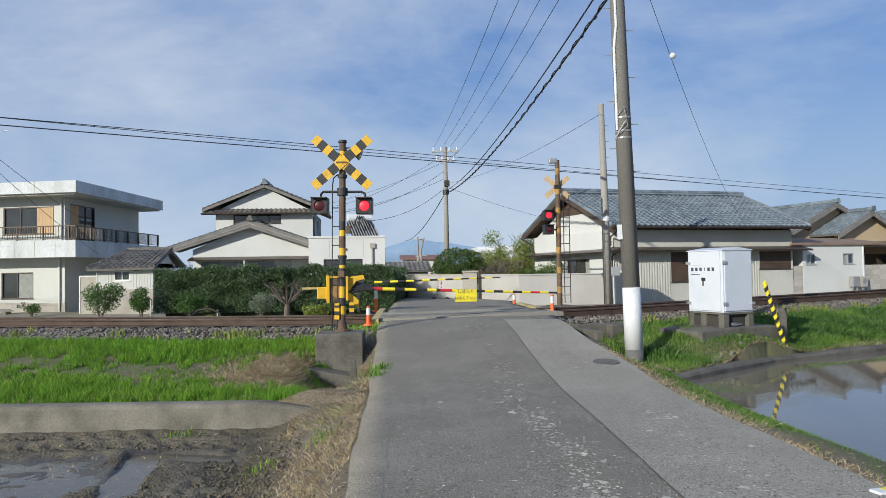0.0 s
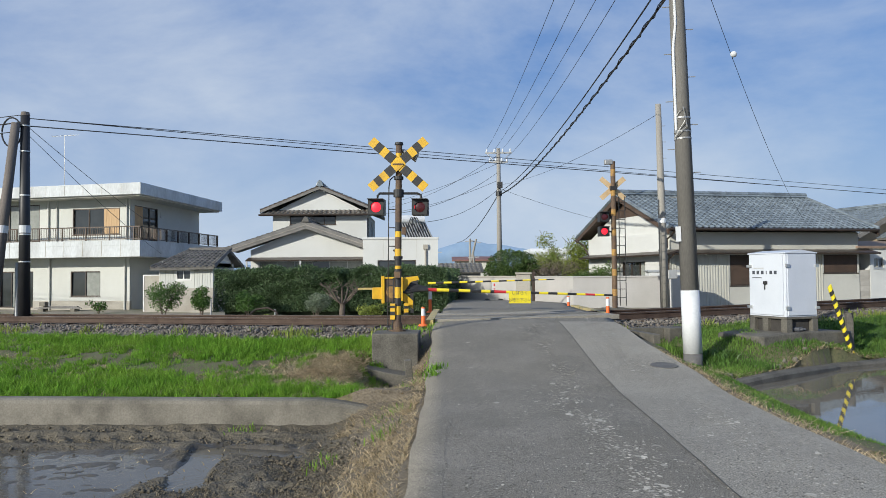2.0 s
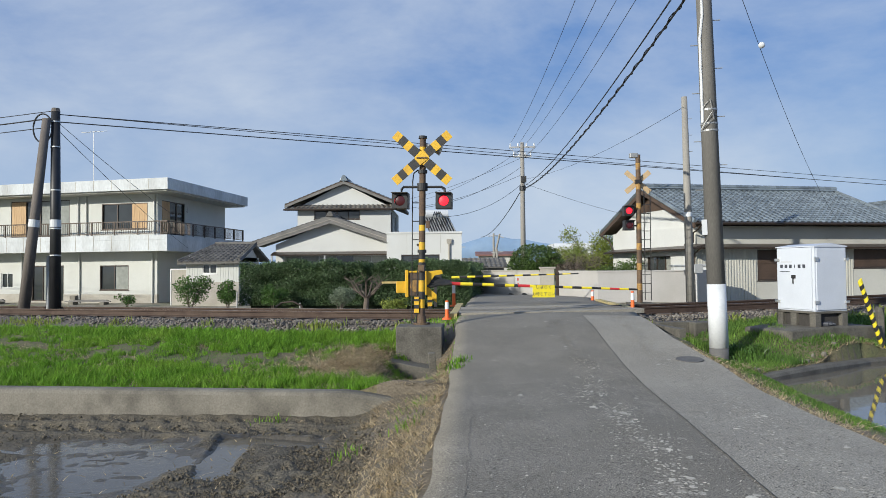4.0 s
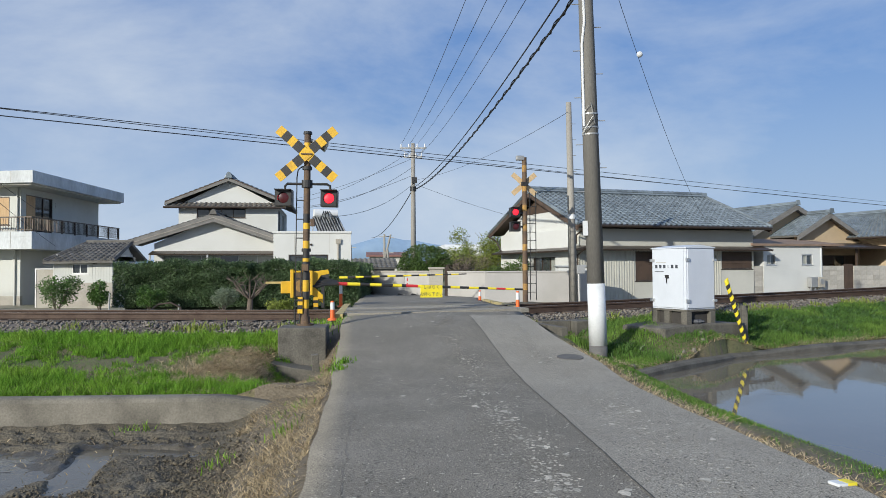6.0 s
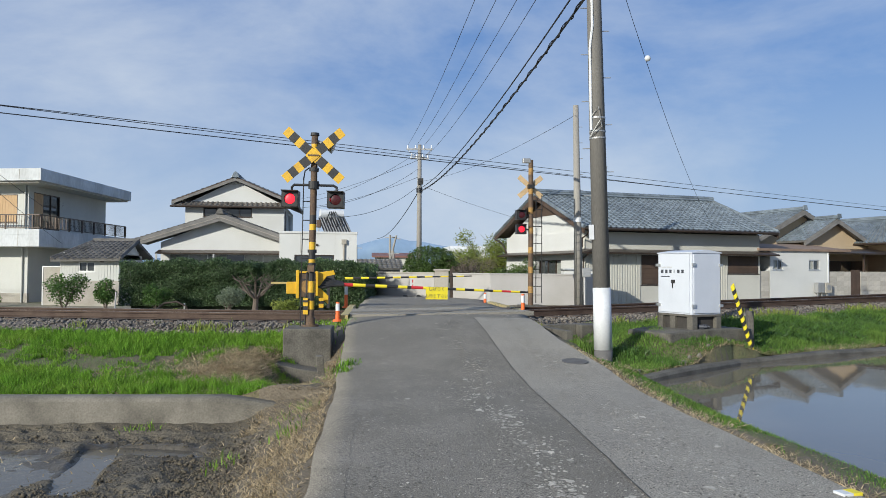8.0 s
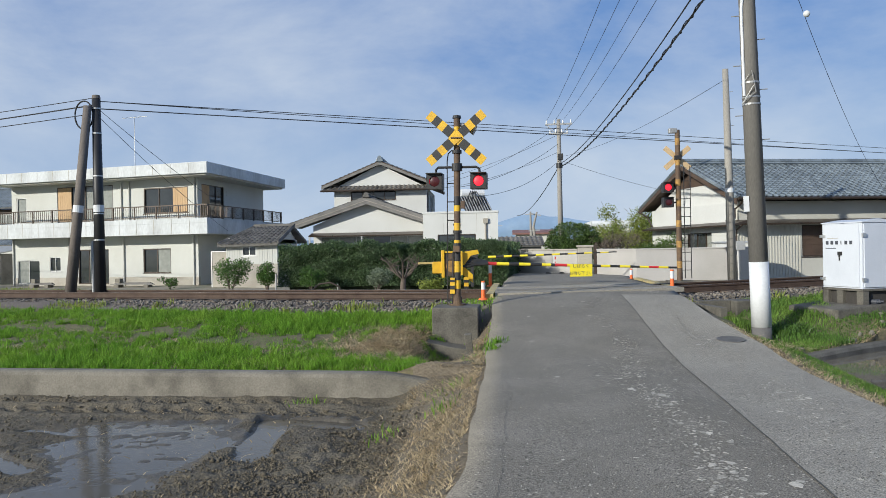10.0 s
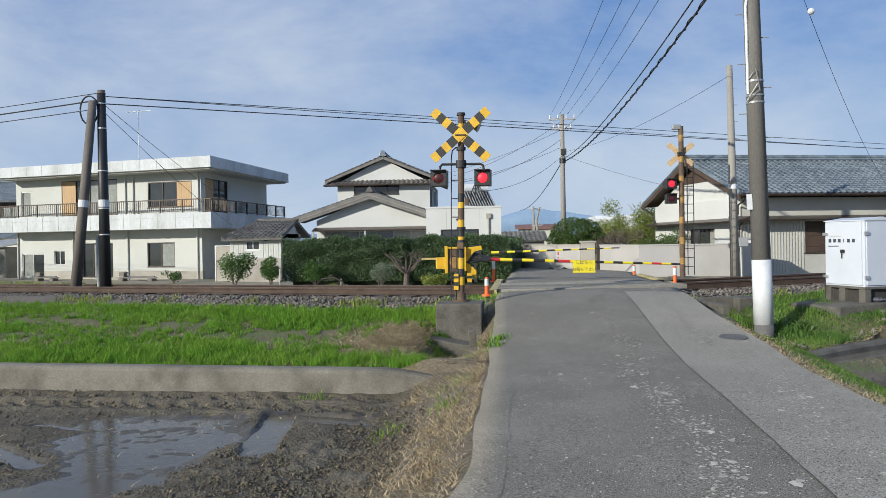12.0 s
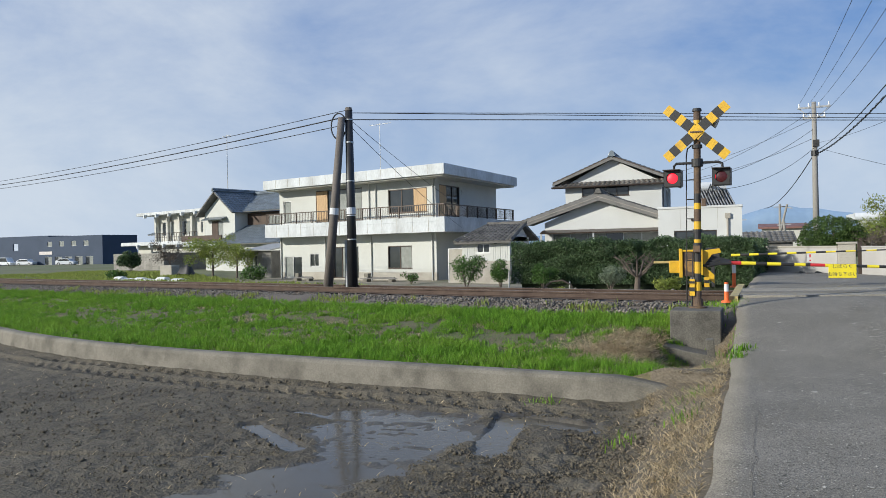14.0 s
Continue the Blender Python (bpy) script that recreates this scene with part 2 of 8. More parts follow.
STRAWBERRY_RED = mat("faded_red_metal", (0.24, 0.12, 0.10), 0.7, None, 2, 30, 0.15, 0.1)


def let_light_through(m, share):
    """Leaves and blades: part of the light passes through them."""
    nt, nl = m.node_tree.nodes, m.node_tree.links
    b = nt["Principled BSDF"]
    colour = b.inputs["Base Color"].links[0].from_socket
    tr = nt.new("ShaderNodeBsdfTranslucent")
    nl.new(colour, tr.inputs["Color"])
    mx = nt.new("ShaderNodeMixShader")
    mx.inputs["Fac"].default_value = share
    nl.new(b.outputs["BSDF"], mx.inputs[1])
    nl.new(tr.outputs["BSDF"], mx.inputs[2])
    nl.new(mx.outputs["Shader"], nt["Material Output"].inputs["Surface"])


for _m, _share in ((GRASS, 0.35), (GRASS_BANK, 0.35), (GRASS_DRY, 0.25), (LEAF_YOUNG, 0.45), (LEAF_MID, 0.3), (LEAF_GREY, 0.3), (LEAF_DARK, 0.2), (LEAF_PINE, 0.2)):
    let_light_through(_m, _share)


def water_material(name, rough, ior, deep, shallow, ripple, scale):
    m = bpy.data.materials.new(name)
    m.use_nodes = True
    nt, nl = m.node_tree.nodes, m.node_tree.links
    b = nt["Principled BSDF"]
    b.inputs["Roughness"].default_value = rough
    b.inputs["IOR"].default_value = ior
    b.inputs["Specular IOR Level"].default_value = 0.5
    co = nt.new("ShaderNodeTexCoord")
    n = nt.new("ShaderNodeTexNoise")
    n.inputs["Scale"].default_value, n.inputs["Detail"].default_value = 0.8, 5
    nl.new(co.outputs["Object"], n.inputs["Vector"])
    mx = nt.new("ShaderNodeMix")
    mx.data_type = 'RGBA'
    mx.inputs["A"].default_value = (*shallow, 1)
    mx.inputs["B"].default_value = (*deep, 1)
    nl.new(n.outputs["Fac"], mx.inputs["Factor"])
    nl.new(mx.outputs["Result"], b.inputs["Base Color"])
    n2 = nt.new("ShaderNodeTexNoise")
    n2.inputs["Scale"].default_value, n2.inputs["Detail"].default_value = scale, 3
    nl.new(co.outputs["Object"], n2.inputs["Vector"])
    bp = nt.new("ShaderNodeBump")
    bp.inputs["Strength"].default_value, bp.inputs["Distance"].default_value = ripple, 0.01
    nl.new(n2.outputs["Fac"], bp.inputs["Height"])
    nl.new(bp.outputs["Normal"], b.inputs["Normal"])
    return m


WATER = water_material("paddy_water", 0.03, 1.47, (0.145, 0.128, 0.10), (0.20, 0.178, 0.145), 0.05, 5.0)
PUDDLE = water_material("muddy_puddle", 0.10, 1.30, (0.075, 0.066, 0.05), (0.12, 0.105, 0.08), 0.16, 11.0)


# ---- mesh helpers ----
class Geo:
    """Collects vertices and faces of one part."""

    def __init__(self):
        self.v, self.f = [], []

    def add(self, verts, faces):
        n = len(self.v)
        self.v.extend(tuple(p) for p in verts)
        self.f.extend(tuple(i + n for i in f) for f in faces)
        return self

    def box(self, x0, x1, y0, y1, z0, z1, m=None):
        p = [Vector(c) for c in ((x0, y0, z0), (x1, y0, z0), (x1, y1, z0), (x0, y1, z0), (x0, y0, z1), (x1, y0, z1), (x1, y1, z1), (x0, y1, z1))]
        if m is not None:
            p = [m @ c for c in p]
        return self.add(p, [(3, 2, 1, 0), (4, 5, 6, 7), (0, 1, 5, 4), (1, 2, 6, 5), (2, 3, 7, 6), (3, 0, 4, 7)])

    def tube(self, p0, p1, r0, r1=None, n=12, caps=True):
        r1 = r0 if r1 is None else r1
        p0, p1 = Vector(p0), Vector(p1)
        q = (p1 - p0).to_track_quat('Z', 'Y')
        ring = [q @ Vector((math.cos(2 * math.pi * i / n), math.sin(2 * math.pi * i / n), 0)) for i in range(n)]
        vs = [p0 + c * r0 for c in ring] + [p1 + c * r1 for c in ring]
        fs = [(i, (i + 1) % n, n + (i + 1) % n, n + i) for i in range(n)]
        if caps:
            fs += [tuple(range(n - 1, -1, -1)), tuple(range(n, 2 * n))]
        return self.add(vs, fs)

    def path(self, pts, r, n=6):
        """A round bar along points."""
        pts = [Vector(p) for p in pts]
        base = len(self.v)
        for k, p in enumerate(pts):
            d = (pts[min(k + 1, len(pts) - 1)] - pts[max(k - 1, 0)]).normalized()
            q = d.to_track_quat('Z', 'Y')
            for i in range(n):
                a = 2 * math.pi * i / n
                self.v.append(tuple(p + q @ Vector((math.cos(a) * r, math.sin(a) * r, 0))))
        for k in range(len(pts) - 1):
            for i in range(n):
                a, b = base + k * n, base + (k + 1) * n
                self.f.append((a + i, a + (i + 1) % n, b + (i + 1) % n, b + i))
        return self

    def prism(self, poly, y0, y1):
        """A polygon in x, z drawn out along y."""
        n = len(poly)
        vs = [(x, y0, z) for x, z in poly] + [(x, y1, z) for x, z in poly]
        fs = [tuple(range(n)), tuple(range(2 * n - 1, n - 1, -1))] + [(i, n + i, n + (i + 1) % n, (i + 1) % n) for i in range(n)]
        return self.add(vs, fs)

    def sheet(self, fn, nu, nv):
        base = len(self.v)
        for j in range(nv + 1):
            for i in range(nu + 1):
                self.v.append(tuple(fn(i / nu, j / nv)))
        for j in range(nv):
            for i in range(nu):
                a = base + j * (nu + 1) + i
                self.f.append((a, a + 1, a + nu + 2, a + nu + 1))
        return self


def part(name, g, material, parent=None, label="", bevel=0.0, smooth=False):
    me = bpy.data.meshes.new(name)
    me.from_pydata(g.v, [], g.f)
    me.materials.append(material)
    if smooth:
        me.polygons.foreach_set("use_smooth", [True] * len(me.polygons))
    me.update()
    ob = new(name, me)
    if parent is not None:
        ob.parent = parent
    if bevel:
        b = ob.modifiers.new("edge", 'BEVEL')
        b.width, b.segments, b.limit_method = bevel, 2, 'ANGLE'
    if label:
        ob["label"] = label
    return ob


def thing(name, m, label, category, group="", kind=""):
    ob = new(name)
    ob.matrix_world = m
    return tagged(ob, label, category, group, kind)


def raw_mesh(name, verts, faces, material, smooth=False):
    """A mesh straight from arrays of triangles."""
    me = bpy.data.meshes.new(name)
    me.vertices.add(len(verts))
    me.vertices.foreach_set("co", np.asarray(verts, dtype=np.float32).ravel())
    nf, k = faces.shape
    me.loops.add(nf * k)
    me.loops.foreach_set("vertex_index", faces.astype(np.int32).ravel())
    me.polygons.add(nf)
    me.polygons.foreach_set("loop_start", np.arange(0, nf * k, k, dtype=np.int32))
    me.polygons.foreach_set("loop_total", np.full(nf, k, dtype=np.int32))
    if smooth:
        me.polygons.foreach_set("use_smooth", np.ones(nf, dtype=bool))
    me.materials.append(material)
    me.update(calc_edges=True)
    return me


def smoothstep(a, b, x):
    t = np.clip((x - a) / (b - a), 0, 1)
    return t * t * (3 - 2 * t)


# ---- the lie of the land ----
def soft(x, s):
    return s * np.log1p(np.exp(np.clip(x / s, -40, 40)))


def rail_y(x):
    """The near rail: it bends gently away on both sides of the crossing."""
    return 16.25 - 0.17 * (x + 3.0) + 0.62 * soft(x + 1.0, 1.2)


def rail_z(x):
    return 0.56 + 0.016 * soft(x - 2.0, 2.0)


def rail_slope(x):
    return (rail_y(x + 0.05) - rail_y(x - 0.05)) / 0.1


def off_track(x, y):
    """Metres from the track's centre line, positive beyond it."""
    s = rail_slope(x)
    return (y - rail_y(x)) / np.sqrt(1 + s * s) - 0.55


def road_left(y):
    return np.interp(y, [-40, 5.2, 8.0, 12.3, 14.7, 17.5, 21.5, 28, 40, 80], [-0.7, -0.71, -0.88, -1.17, -1.35, -1.45, -1.65, -1.9, -4.5, -14])


def road_right(y):
    return np.interp(y, [-40, 5.75, 8.0, 11.0, 13.0, 15.5, 17.8, 22.5, 26, 40, 80], [3.2, 3.12, 2.95, 2.85, 2.55, 2.4, 2.5, 2.15, 2.3, 0.2, -9])


def road_z(y):
    return 0.53 * smoothstep(9.0, 16.2, y) - 0.30 * smoothstep(21.5, 40.0, y)


def curb_y(x):
    return 9.8 + 0.0177 * np.clip(-9 - x, 0, 16) ** 2 + 0.56 * np.clip(-25 - x, 0, None)


def kerb_y(x):
    """The far side of the flooded paddy."""
    return np.interp(x, [2.6, 3.6, 6.0, 13.2, 60], [10.9, 11.6, 13.8, 17.6, 42.0])


def water_x(y):
    return 4.0 + (11.3 - y) * 0.11


def land_z(x, y):
    """Height of the ground sheet."""
    x, y = np.broadcast_arrays(np.asarray(x, float), np.asarray(y, float))
    xl, xr, zr = road_left(y), road_right(y), road_z(y)
    d = off_track(x, y)
    rz = rail_z(x)
    # left of the road, this side of the track
    cy = curb_y(x)
    toe = np.clip((y - cy) / np.maximum(rail_y(x) - 1.6 - cy, 0.5), 0, 1)
    bank = np.where(y < cy + 0.08, -0.47, -0.2 + 0.42 * toe ** 1.3)
    shoulder_w = 1.35 + 0 * y
    s = np.clip((xl - x) / (shoulder_w - 0.55 * smoothstep(10.5, 12.0, y)), 0, 1)
    s = 1 - (1 - s) ** 1.7
    left = np.where(s < 1, (zr - 0.03) * (1 - s) + np.minimum(bank, zr) * s, bank)
    # right of the road
    ky = kerb_y(x)
    toe_r = np.clip((y - ky) / np.maximum(rail_y(x) - 1.6 - ky, 0.5), 0, 1)
    bank_r = np.where(y < ky + 0.10, -0.62, -0.14 + (rz - 0.2) * toe_r ** 0.75)
    xw = np.maximum(water_x(y), xr + 0.4)
    s2 = np.clip((x - xr) / np.maximum(xw - xr + 0.3, 0.2), 0, 1)
    verge = (zr - 0.03) * (1 - s2 ** 1.6) + np.minimum(bank_r, 0.1) * s2 ** 1.6
    s3 = np.clip((x - xr) / 0.9, 0, 1)
    right = np.where(y < ky + 0.10, np.where(s2 < 1, verge, bank_r), (zr - 0.03) * (1 - s3) + bank_r * s3)
    near = np.where(x < (xl + xr) / 2, left, right)
    # track bed and beyond
    bed = rz - 0.20
    far = (rz - 0.25) + (-0.1 - rz + 0.25) * smoothstep(1.8, 5.0, d) - 0.35 * smoothstep(25, 60, d) * (x < -25)
    z = np.where(d < -1.15, near + (bed - near) * smoothstep(-2.2, -1.25, d), np.where(d < 1.3, bed, far))
    on_road = (x > xl - 0.02) & (x < xr + 0.02)
    z = z + 0.30 * np.exp(-(((x - 5.3) / 1.25) ** 2 + ((y - 14.2) / 1.1) ** 2) ** 2) * (d < -1.3)
    # hollow round the mast's footing, and the ditch at the culvert
    z = z + 0.13 * np.exp(-(((x + 1.80) / 0.38) ** 2 + ((y - 9.85) / 0.4) ** 2)) - 0.30 * np.exp(-(((x - 3.25) / 0.35) ** 2 + ((y - 12.75) / 0.5) ** 2)) * (x > xr)
    z = z - 0.44 * np.exp(-(((x + 1.72) / 0.66) ** 2 + ((y - 12.2) / 1.45) ** 2) ** 1.5) * (d < -1.3) - 0.55 * np.exp(-(((x - 3.15) / 0.5) ** 2 + ((y - 15.2) / 0.9) ** 2)) * (d < -1.2)
    edge = np.minimum(np.clip((x - xl + 0.3) / 0.3, 0, 1), np.clip((xr + 0.3 - x) / 0.3, 0, 1))
    cross = smoothstep(0, 1, edge) * (d > -1.6)
    z = z * (1 - cross) + (zr - 0.05) * cross
    return np.where(on_road, zr - 0.07, z)


def at_ground(x, y, dz=0.0):
    return float(land_z(x, y)) + dz


# ---- ground ----
def value_noise(x, y, seed):
    """Smooth random heights, 0 to 1, one to a unit square."""
    table = np.random.default_rng(seed).random((256, 256))
    i, j = np.floor(x).astype(int), np.floor(y).astype(int)
    u, v = x - i, y - j
    u, v = u * u * (3 - 2 * u), v * v * (3 - 2 * v)
    t = lambda a, b: table[(i + a) % 256, (j + b) % 256]
    return (t(0, 0) * (1 - u) + t(1, 0) * u) * (1 - v) + (t(0, 1) * (1 - u) + t(1, 1) * u) * v


# where water stands in the ploughed mud: from, to, half width, depth
POOLS = [(-5.5, 7.85, -4.0, 8.1, 0.30, 0.035), (-4.9, 7.2, -4.0, 7.45, 0.62, 0.035), (-4.4, 6.5, -4.0, 6.7, 0.52, 0.035),
         (-4.6, 5.3, -4.1, 6.0, 0.50, 0.035), (-4.7, 4.3, -4.3, 5.0, 0.60, 0.035), (-6.3, 6.95, -5.1, 6.3, 0.12, 0.065),
         (-3.45, 8.42, -2.42, 8.28, 0.19, 0.10), (-3.42, 8.45, -3.1, 7.0, 0.20, 0.07), (-6.2, 7.75, -5.6, 7.7, 0.09, 0.045)]


def build_ground():
    xs = np.unique(np.concatenate([np.arange(-36, 26, 0.16), np.arange(-8.5, -1.4, 0.032), np.arange(-14, -8.5, 0.06), np.arange(-70, 70, 1.0), np.linspace(-3200, 3200, 60)]))
    ys = np.unique(np.concatenate([np.arange(3.0, 26, 0.16), np.arange(4.2, 10.2, 0.032), np.arange(-30, 60, 1.0), np.linspace(-600, 3800, 50)]))
    gx, gy = np.meshgrid(xs, ys)
    z = land_z(gx, gy)
    rng = np.random.default_rng(3)
    rough = np.zeros_like(z)
    for k, amp in ((0.5, 0.05), (1.3, 0.03), (3.1, 0.02)):
        a = rng.uniform(0, 6.28, 4)
        rough += amp * np.sin(gx * k + a[0] + 1.3 * np.sin(gy * k * 0.7 + a[1])) * np.sin(gy * k * 1.1 + a[2] + np.sin(gx * k * 0.6 + a[3]))
    off_road = (gx < road_left(gy) - 0.25) | (gx > road_right(gy) + 0.15)
    d = off_track(gx, gy)
    mud = (gx < road_left(gy) - 0.9) & (gy < curb_y(gx) - 0.1)
    near = mud & (gx > -22) & (gy > 2)
    # wheel ruts with lug prints, and the crumbs they throw up
    ruts = np.zeros_like(z)
    for k, back in enumerate((0.48, 1.02)):
        e = gy - curb_y(gx) + back + 0.05 * np.sin(gx * 0.7 + k)
        lug = 0.5 + 0.5 * np.tanh(2.5 * np.sin(gx * 19 + np.sign(e) * 1.2 + np.abs(e) * 16))
        fade = smoothstep(-1.9, -3.0, gx)
        ruts += fade * (-0.055 * np.exp(-(e / 0.17) ** 2) * lug + 0.03 * np.exp(-((np.abs(e) - 0.27) / 0.09) ** 2))
    e = gy - 5.2 - 0.42 * (gx + 7.0)
    ruts += -0.03 * np.exp(-(e / 0.05) ** 2) * (gx < -5.0)
    crumbs = np.zeros_like(z)
    for k, amp in ((1.1, 0.02), (3.7, 0.022), (8.3, 0.020), (14.0, 0.016)):
        crumbs[near] += amp * (value_noise(gx[near] * k, gy[near] * k, int(k * 10)) - 0.5)
    heap = np.exp(-(((gx + 2.35) / 0.75) ** 2 + ((gy - 6.5) / 0.9) ** 2)) + 0.6 * np.exp(-(((gx + 2.2) / 0.5) ** 2 + ((gy - 8.0) / 0.5) ** 2))
    crumbs *= 1 + 1.6 * heap
    pool = np.zeros_like(z)
    ragged = np.ones_like(z)
    ragged[near] = 0.62 + 0.5 * value_noise(gx[near] * 2.1, gy[near] * 2.1, 81) + 0.35 * value_noise(gx[near] * 6.3, gy[near] * 6.3, 82)
    for x0, y0, x1, y1, r, deep in POOLS:
        u = np.clip(((gx - x0) * (x1 - x0) + (gy - y0) * (y1 - y0)) / ((x1 - x0) ** 2 + (y1 - y0) ** 2), 0, 1)
        q = np.hypot(gx - x0 - u * (x1 - x0), gy - y0 - u * (y1 - y0)) / r
        pool = np.minimum(pool, -deep * np.exp(-(q * ragged) ** 6))
    wet = near & (pool < -0.012)
    z = z + np.where(off_road & (np.abs(d) > 1.4), rough * np.where(np.abs(gx) < 80, np.where(mud, 0.14, 0.6), 0), 0) + np.where(mud, ruts + crumbs + pool, 0)
    ny, nx = z.shape
    verts = np.stack([gx, gy, z], -1).reshape(-1, 3)
    i = (np.arange(ny - 1)[:, None] * nx + np.arange(nx - 1)[None, :]).ravel()
    faces = np.stack([i, i + 1, i + nx + 1, i + nx], 1)
    me = raw_mesh("ground", verts, faces, MUD, True)
    for m in (SOIL, DIRT, BALLAST, YARD, FIELD, MUD_WET):
        me.materials.append(m)
    c = verts[faces].mean(1)
    cx, cyy = c[:, 0], c[:, 1]
    cd = off_track(cx, cyy)
    idx = np.full(len(c), 1)
    idx[(cx < road_left(cyy) - 0.95) & (cyy < curb_y(cx))] = 0
    idx[(idx == 0) & wet[:-1, :-1].ravel()] = 6
    idx[(cx > road_right(cyy) + 0.7) & (cyy < kerb_y(cx))] = 0
    idx[(cx <= road_left(cyy)) & (cx > road_left(cyy) - 1.0) & (cd < -1.5)] = 2
    idx[(cx > road_left(cyy) - 0.2) & (cx < road_right(cyy) + 0.2)] = 2
    idx[np.abs(cd) < 2.1] = 3
    idx[cd >= 2.1] = 4
    idx[(cd >= 2.1) & ((cx < -32) | (cyy > 75))] = 5
    idx[(cyy < -5) | (np.abs(cx) > 90)] = 5
    me.polygons.foreach_set("material_index", idx.astype(np.int32))
    ob = new("ground", me)
    tagged(ob, "muddy paddy, soil banks and yards around the crossing", "ground", kind="structure")


build_ground()


def flat_sheet(name, outline, z, material, label, category):
    bm = bmesh.new()
    vs = [bm.verts.new((x, y, z)) for x, y in outline]
    bm.faces.new(vs)
    bmesh.ops.triangulate(bm, faces=bm.faces)
    me = bpy.data.meshes.new(name)
    bm.to_mesh(me)
    bm.free()
    me.materials.append(material)
    return tagged(new(name, me), label, category, kind="structure")


# flooded paddy beside the road, and puddles standing in the ploughed one
flat_sheet("water", [(2.6, -25), (70, -25), (70, 46), (13.2, 17.6), (6, 13.8), (3.6, 11.65), (2.7, 10.9)], -0.22, WATER, "still brown water of a flooded paddy", "water")
flat_sheet("puddle", [(-9, 4.5), (-1.9, 4.5), (-1.9, 9.2), (-9, 9.2)], -0.498, PUDDLE, "shallow puddles lying in the ploughed mud", "water")


CRACK = mat('tar_crack', (0.07, 0.067, 0.062), 0.9, (0.12, 0.115, 0.105), 4, 40, 0.3, 0)


def build_road():
    ys = np.concatenate([np.arange(-30, -4, 1.0), np.arange(-4, 30, 0.25), np.arange(30, 75, 2.0)])
    g = Geo()
    n = 16
    for y in ys:
        a, b, z = float(road_left(y)), float(road_right(y)), float(road_z(y))
        for i in range(n + 1):
            t = i / n
            x = a + (b - a) * t
            ragged = 0.05 * noise.noise((x * 2, y * 1.3, 4)) if i in (0, n) else 0
            g.v.append((x + ragged, y, z + 0.03 * (1 - (2 * t - 1) ** 2) + 0.012 * noise.noise((x * 0.9, y * 0.9, 1)) + (-0.012 if i in (0, n) else 0)))
    for j in range(len(ys) - 1):
        for i in range(n):
            k = j * (n + 1) + i
            g.f.append((k, k + 1, k + n + 2, k + n + 1))
    base = len(g.v)
    for j in range(len(ys)):        # skirts give the asphalt its thickness
        for i in (0, n):
            x, y, z = g.v[j * (n + 1) + i]
            g.v.append((x, y, z - 0.16))
    for j in range(len(ys) - 1):
        g.f.append((base + 2 * j, j * (n + 1), (j + 1) * (n + 1), base + 2 * j + 2))
        g.f.append((j * (n + 1) + n, base + 2 * j + 1, base + 2 * j + 3, (j + 1) * (n + 1) + n))
    road = part("road", g, ASPHALT, smooth=True)
    tagged(road, "worn grey asphalt lane with pale scuffs and cracks", "road", kind="structure")

    def strip(name, xa, xb, y0, y1, lift, material, step=0.25, jag=0.0):
        s = Geo()
        rows = np.arange(y0, y1 + 0.01, step)
        m = 5
        for y in rows:
            l, r, z = float(road_left(y)), float(road_right(y)), float(road_z(y))
            a, b = xa(y), xb(y)
            for i in range(m + 1):
                x = a + (b - a) * i / m
                t = (x - l) / (r - l)
                if jag:
                    x += jag * noise.noise((y * 3.1, 7.0, 2))
                s.v.append((x, y, z + 0.03 * (1 - (2 * t - 1) ** 2) + 0.012 * noise.noise((x * 0.9, y * 0.9, 1)) + lift))
        for j in range(len(rows) - 1):
            for i in range(m):
                k = j * (m + 1) + i
                s.f.append((k, k + 1, k + m + 2, k + m + 1))
        return part(name, s, material, road, smooth=True)

    seam = lambda y: np.interp(y, [-30, 4, 7.8, 9.9, 12, 15.5], [1.7, 1.63, 1.57, 1.49, 1.38, 1.2])
    strip("resurfaced_strip", lambda y: seam(y), lambda y: float(road_right(y)) - 0.02, -28, 15.5, 0.006, ASPHALT_NEW, jag=0.0)
    strip("seam", lambda y: seam(y) - 0.012, lambda y: seam(y), -2, 15.5, 0.008, CRACK, jag=0.012)
    strip("edge_crack", lambda y: float(road_left(y)) + 0.30, lambda y: float(road_left(y)) + 0.304, 3, 9, 0.005, mat('hair_crack', (0.12, 0.112, 0.10), 0.9), 0.12, 0.06)
    # pale scuffs and flecks pressed into the surface
    rng = random.Random(5)
    f = Geo()
    for k in range(22000):
        y = rng.uniform(3.0, 16.5)
        if k < 3400:
            x = seam(y) - 0.60 + 0.10 * math.sin(y * 1.3) + rng.gauss(0, 0.12)
        elif k < 5900:
            x = seam(y) + 0.66 + 0.08 * math.sin(y * 0.9) + rng.gauss(0, 0.12)
        else:
            x = rng.uniform(float(road_left(y)) + 0.1, float(road_right(y)) - 0.1)
        if k < 5900 and noise.noise((x * 2.5, y * 1.2, 9)) < rng.uniform(-0.45, 0.25):
            continue
        l, r, z0 = float(road_left(y)), float(road_right(y)), float(road_z(y))
        t = (x - l) / (r - l)
        z = z0 + 0.03 * (1 - (2 * t - 1) ** 2) + 0.012 * noise.noise((x * 0.9, y * 0.9, 1)) + (0.0095 if x > seam(y) else 0.0035)
        w = rng.uniform(0.004, 0.018) * (2.2 if rng.random() < 0.05 else 1) if k < 6200 else rng.uniform(0.003, 0.0085)
        if k > 21975:
            w = rng.uniform(0.025, 0.05)
        h = w * rng.uniform(0.6, 1.6)
        m = 6
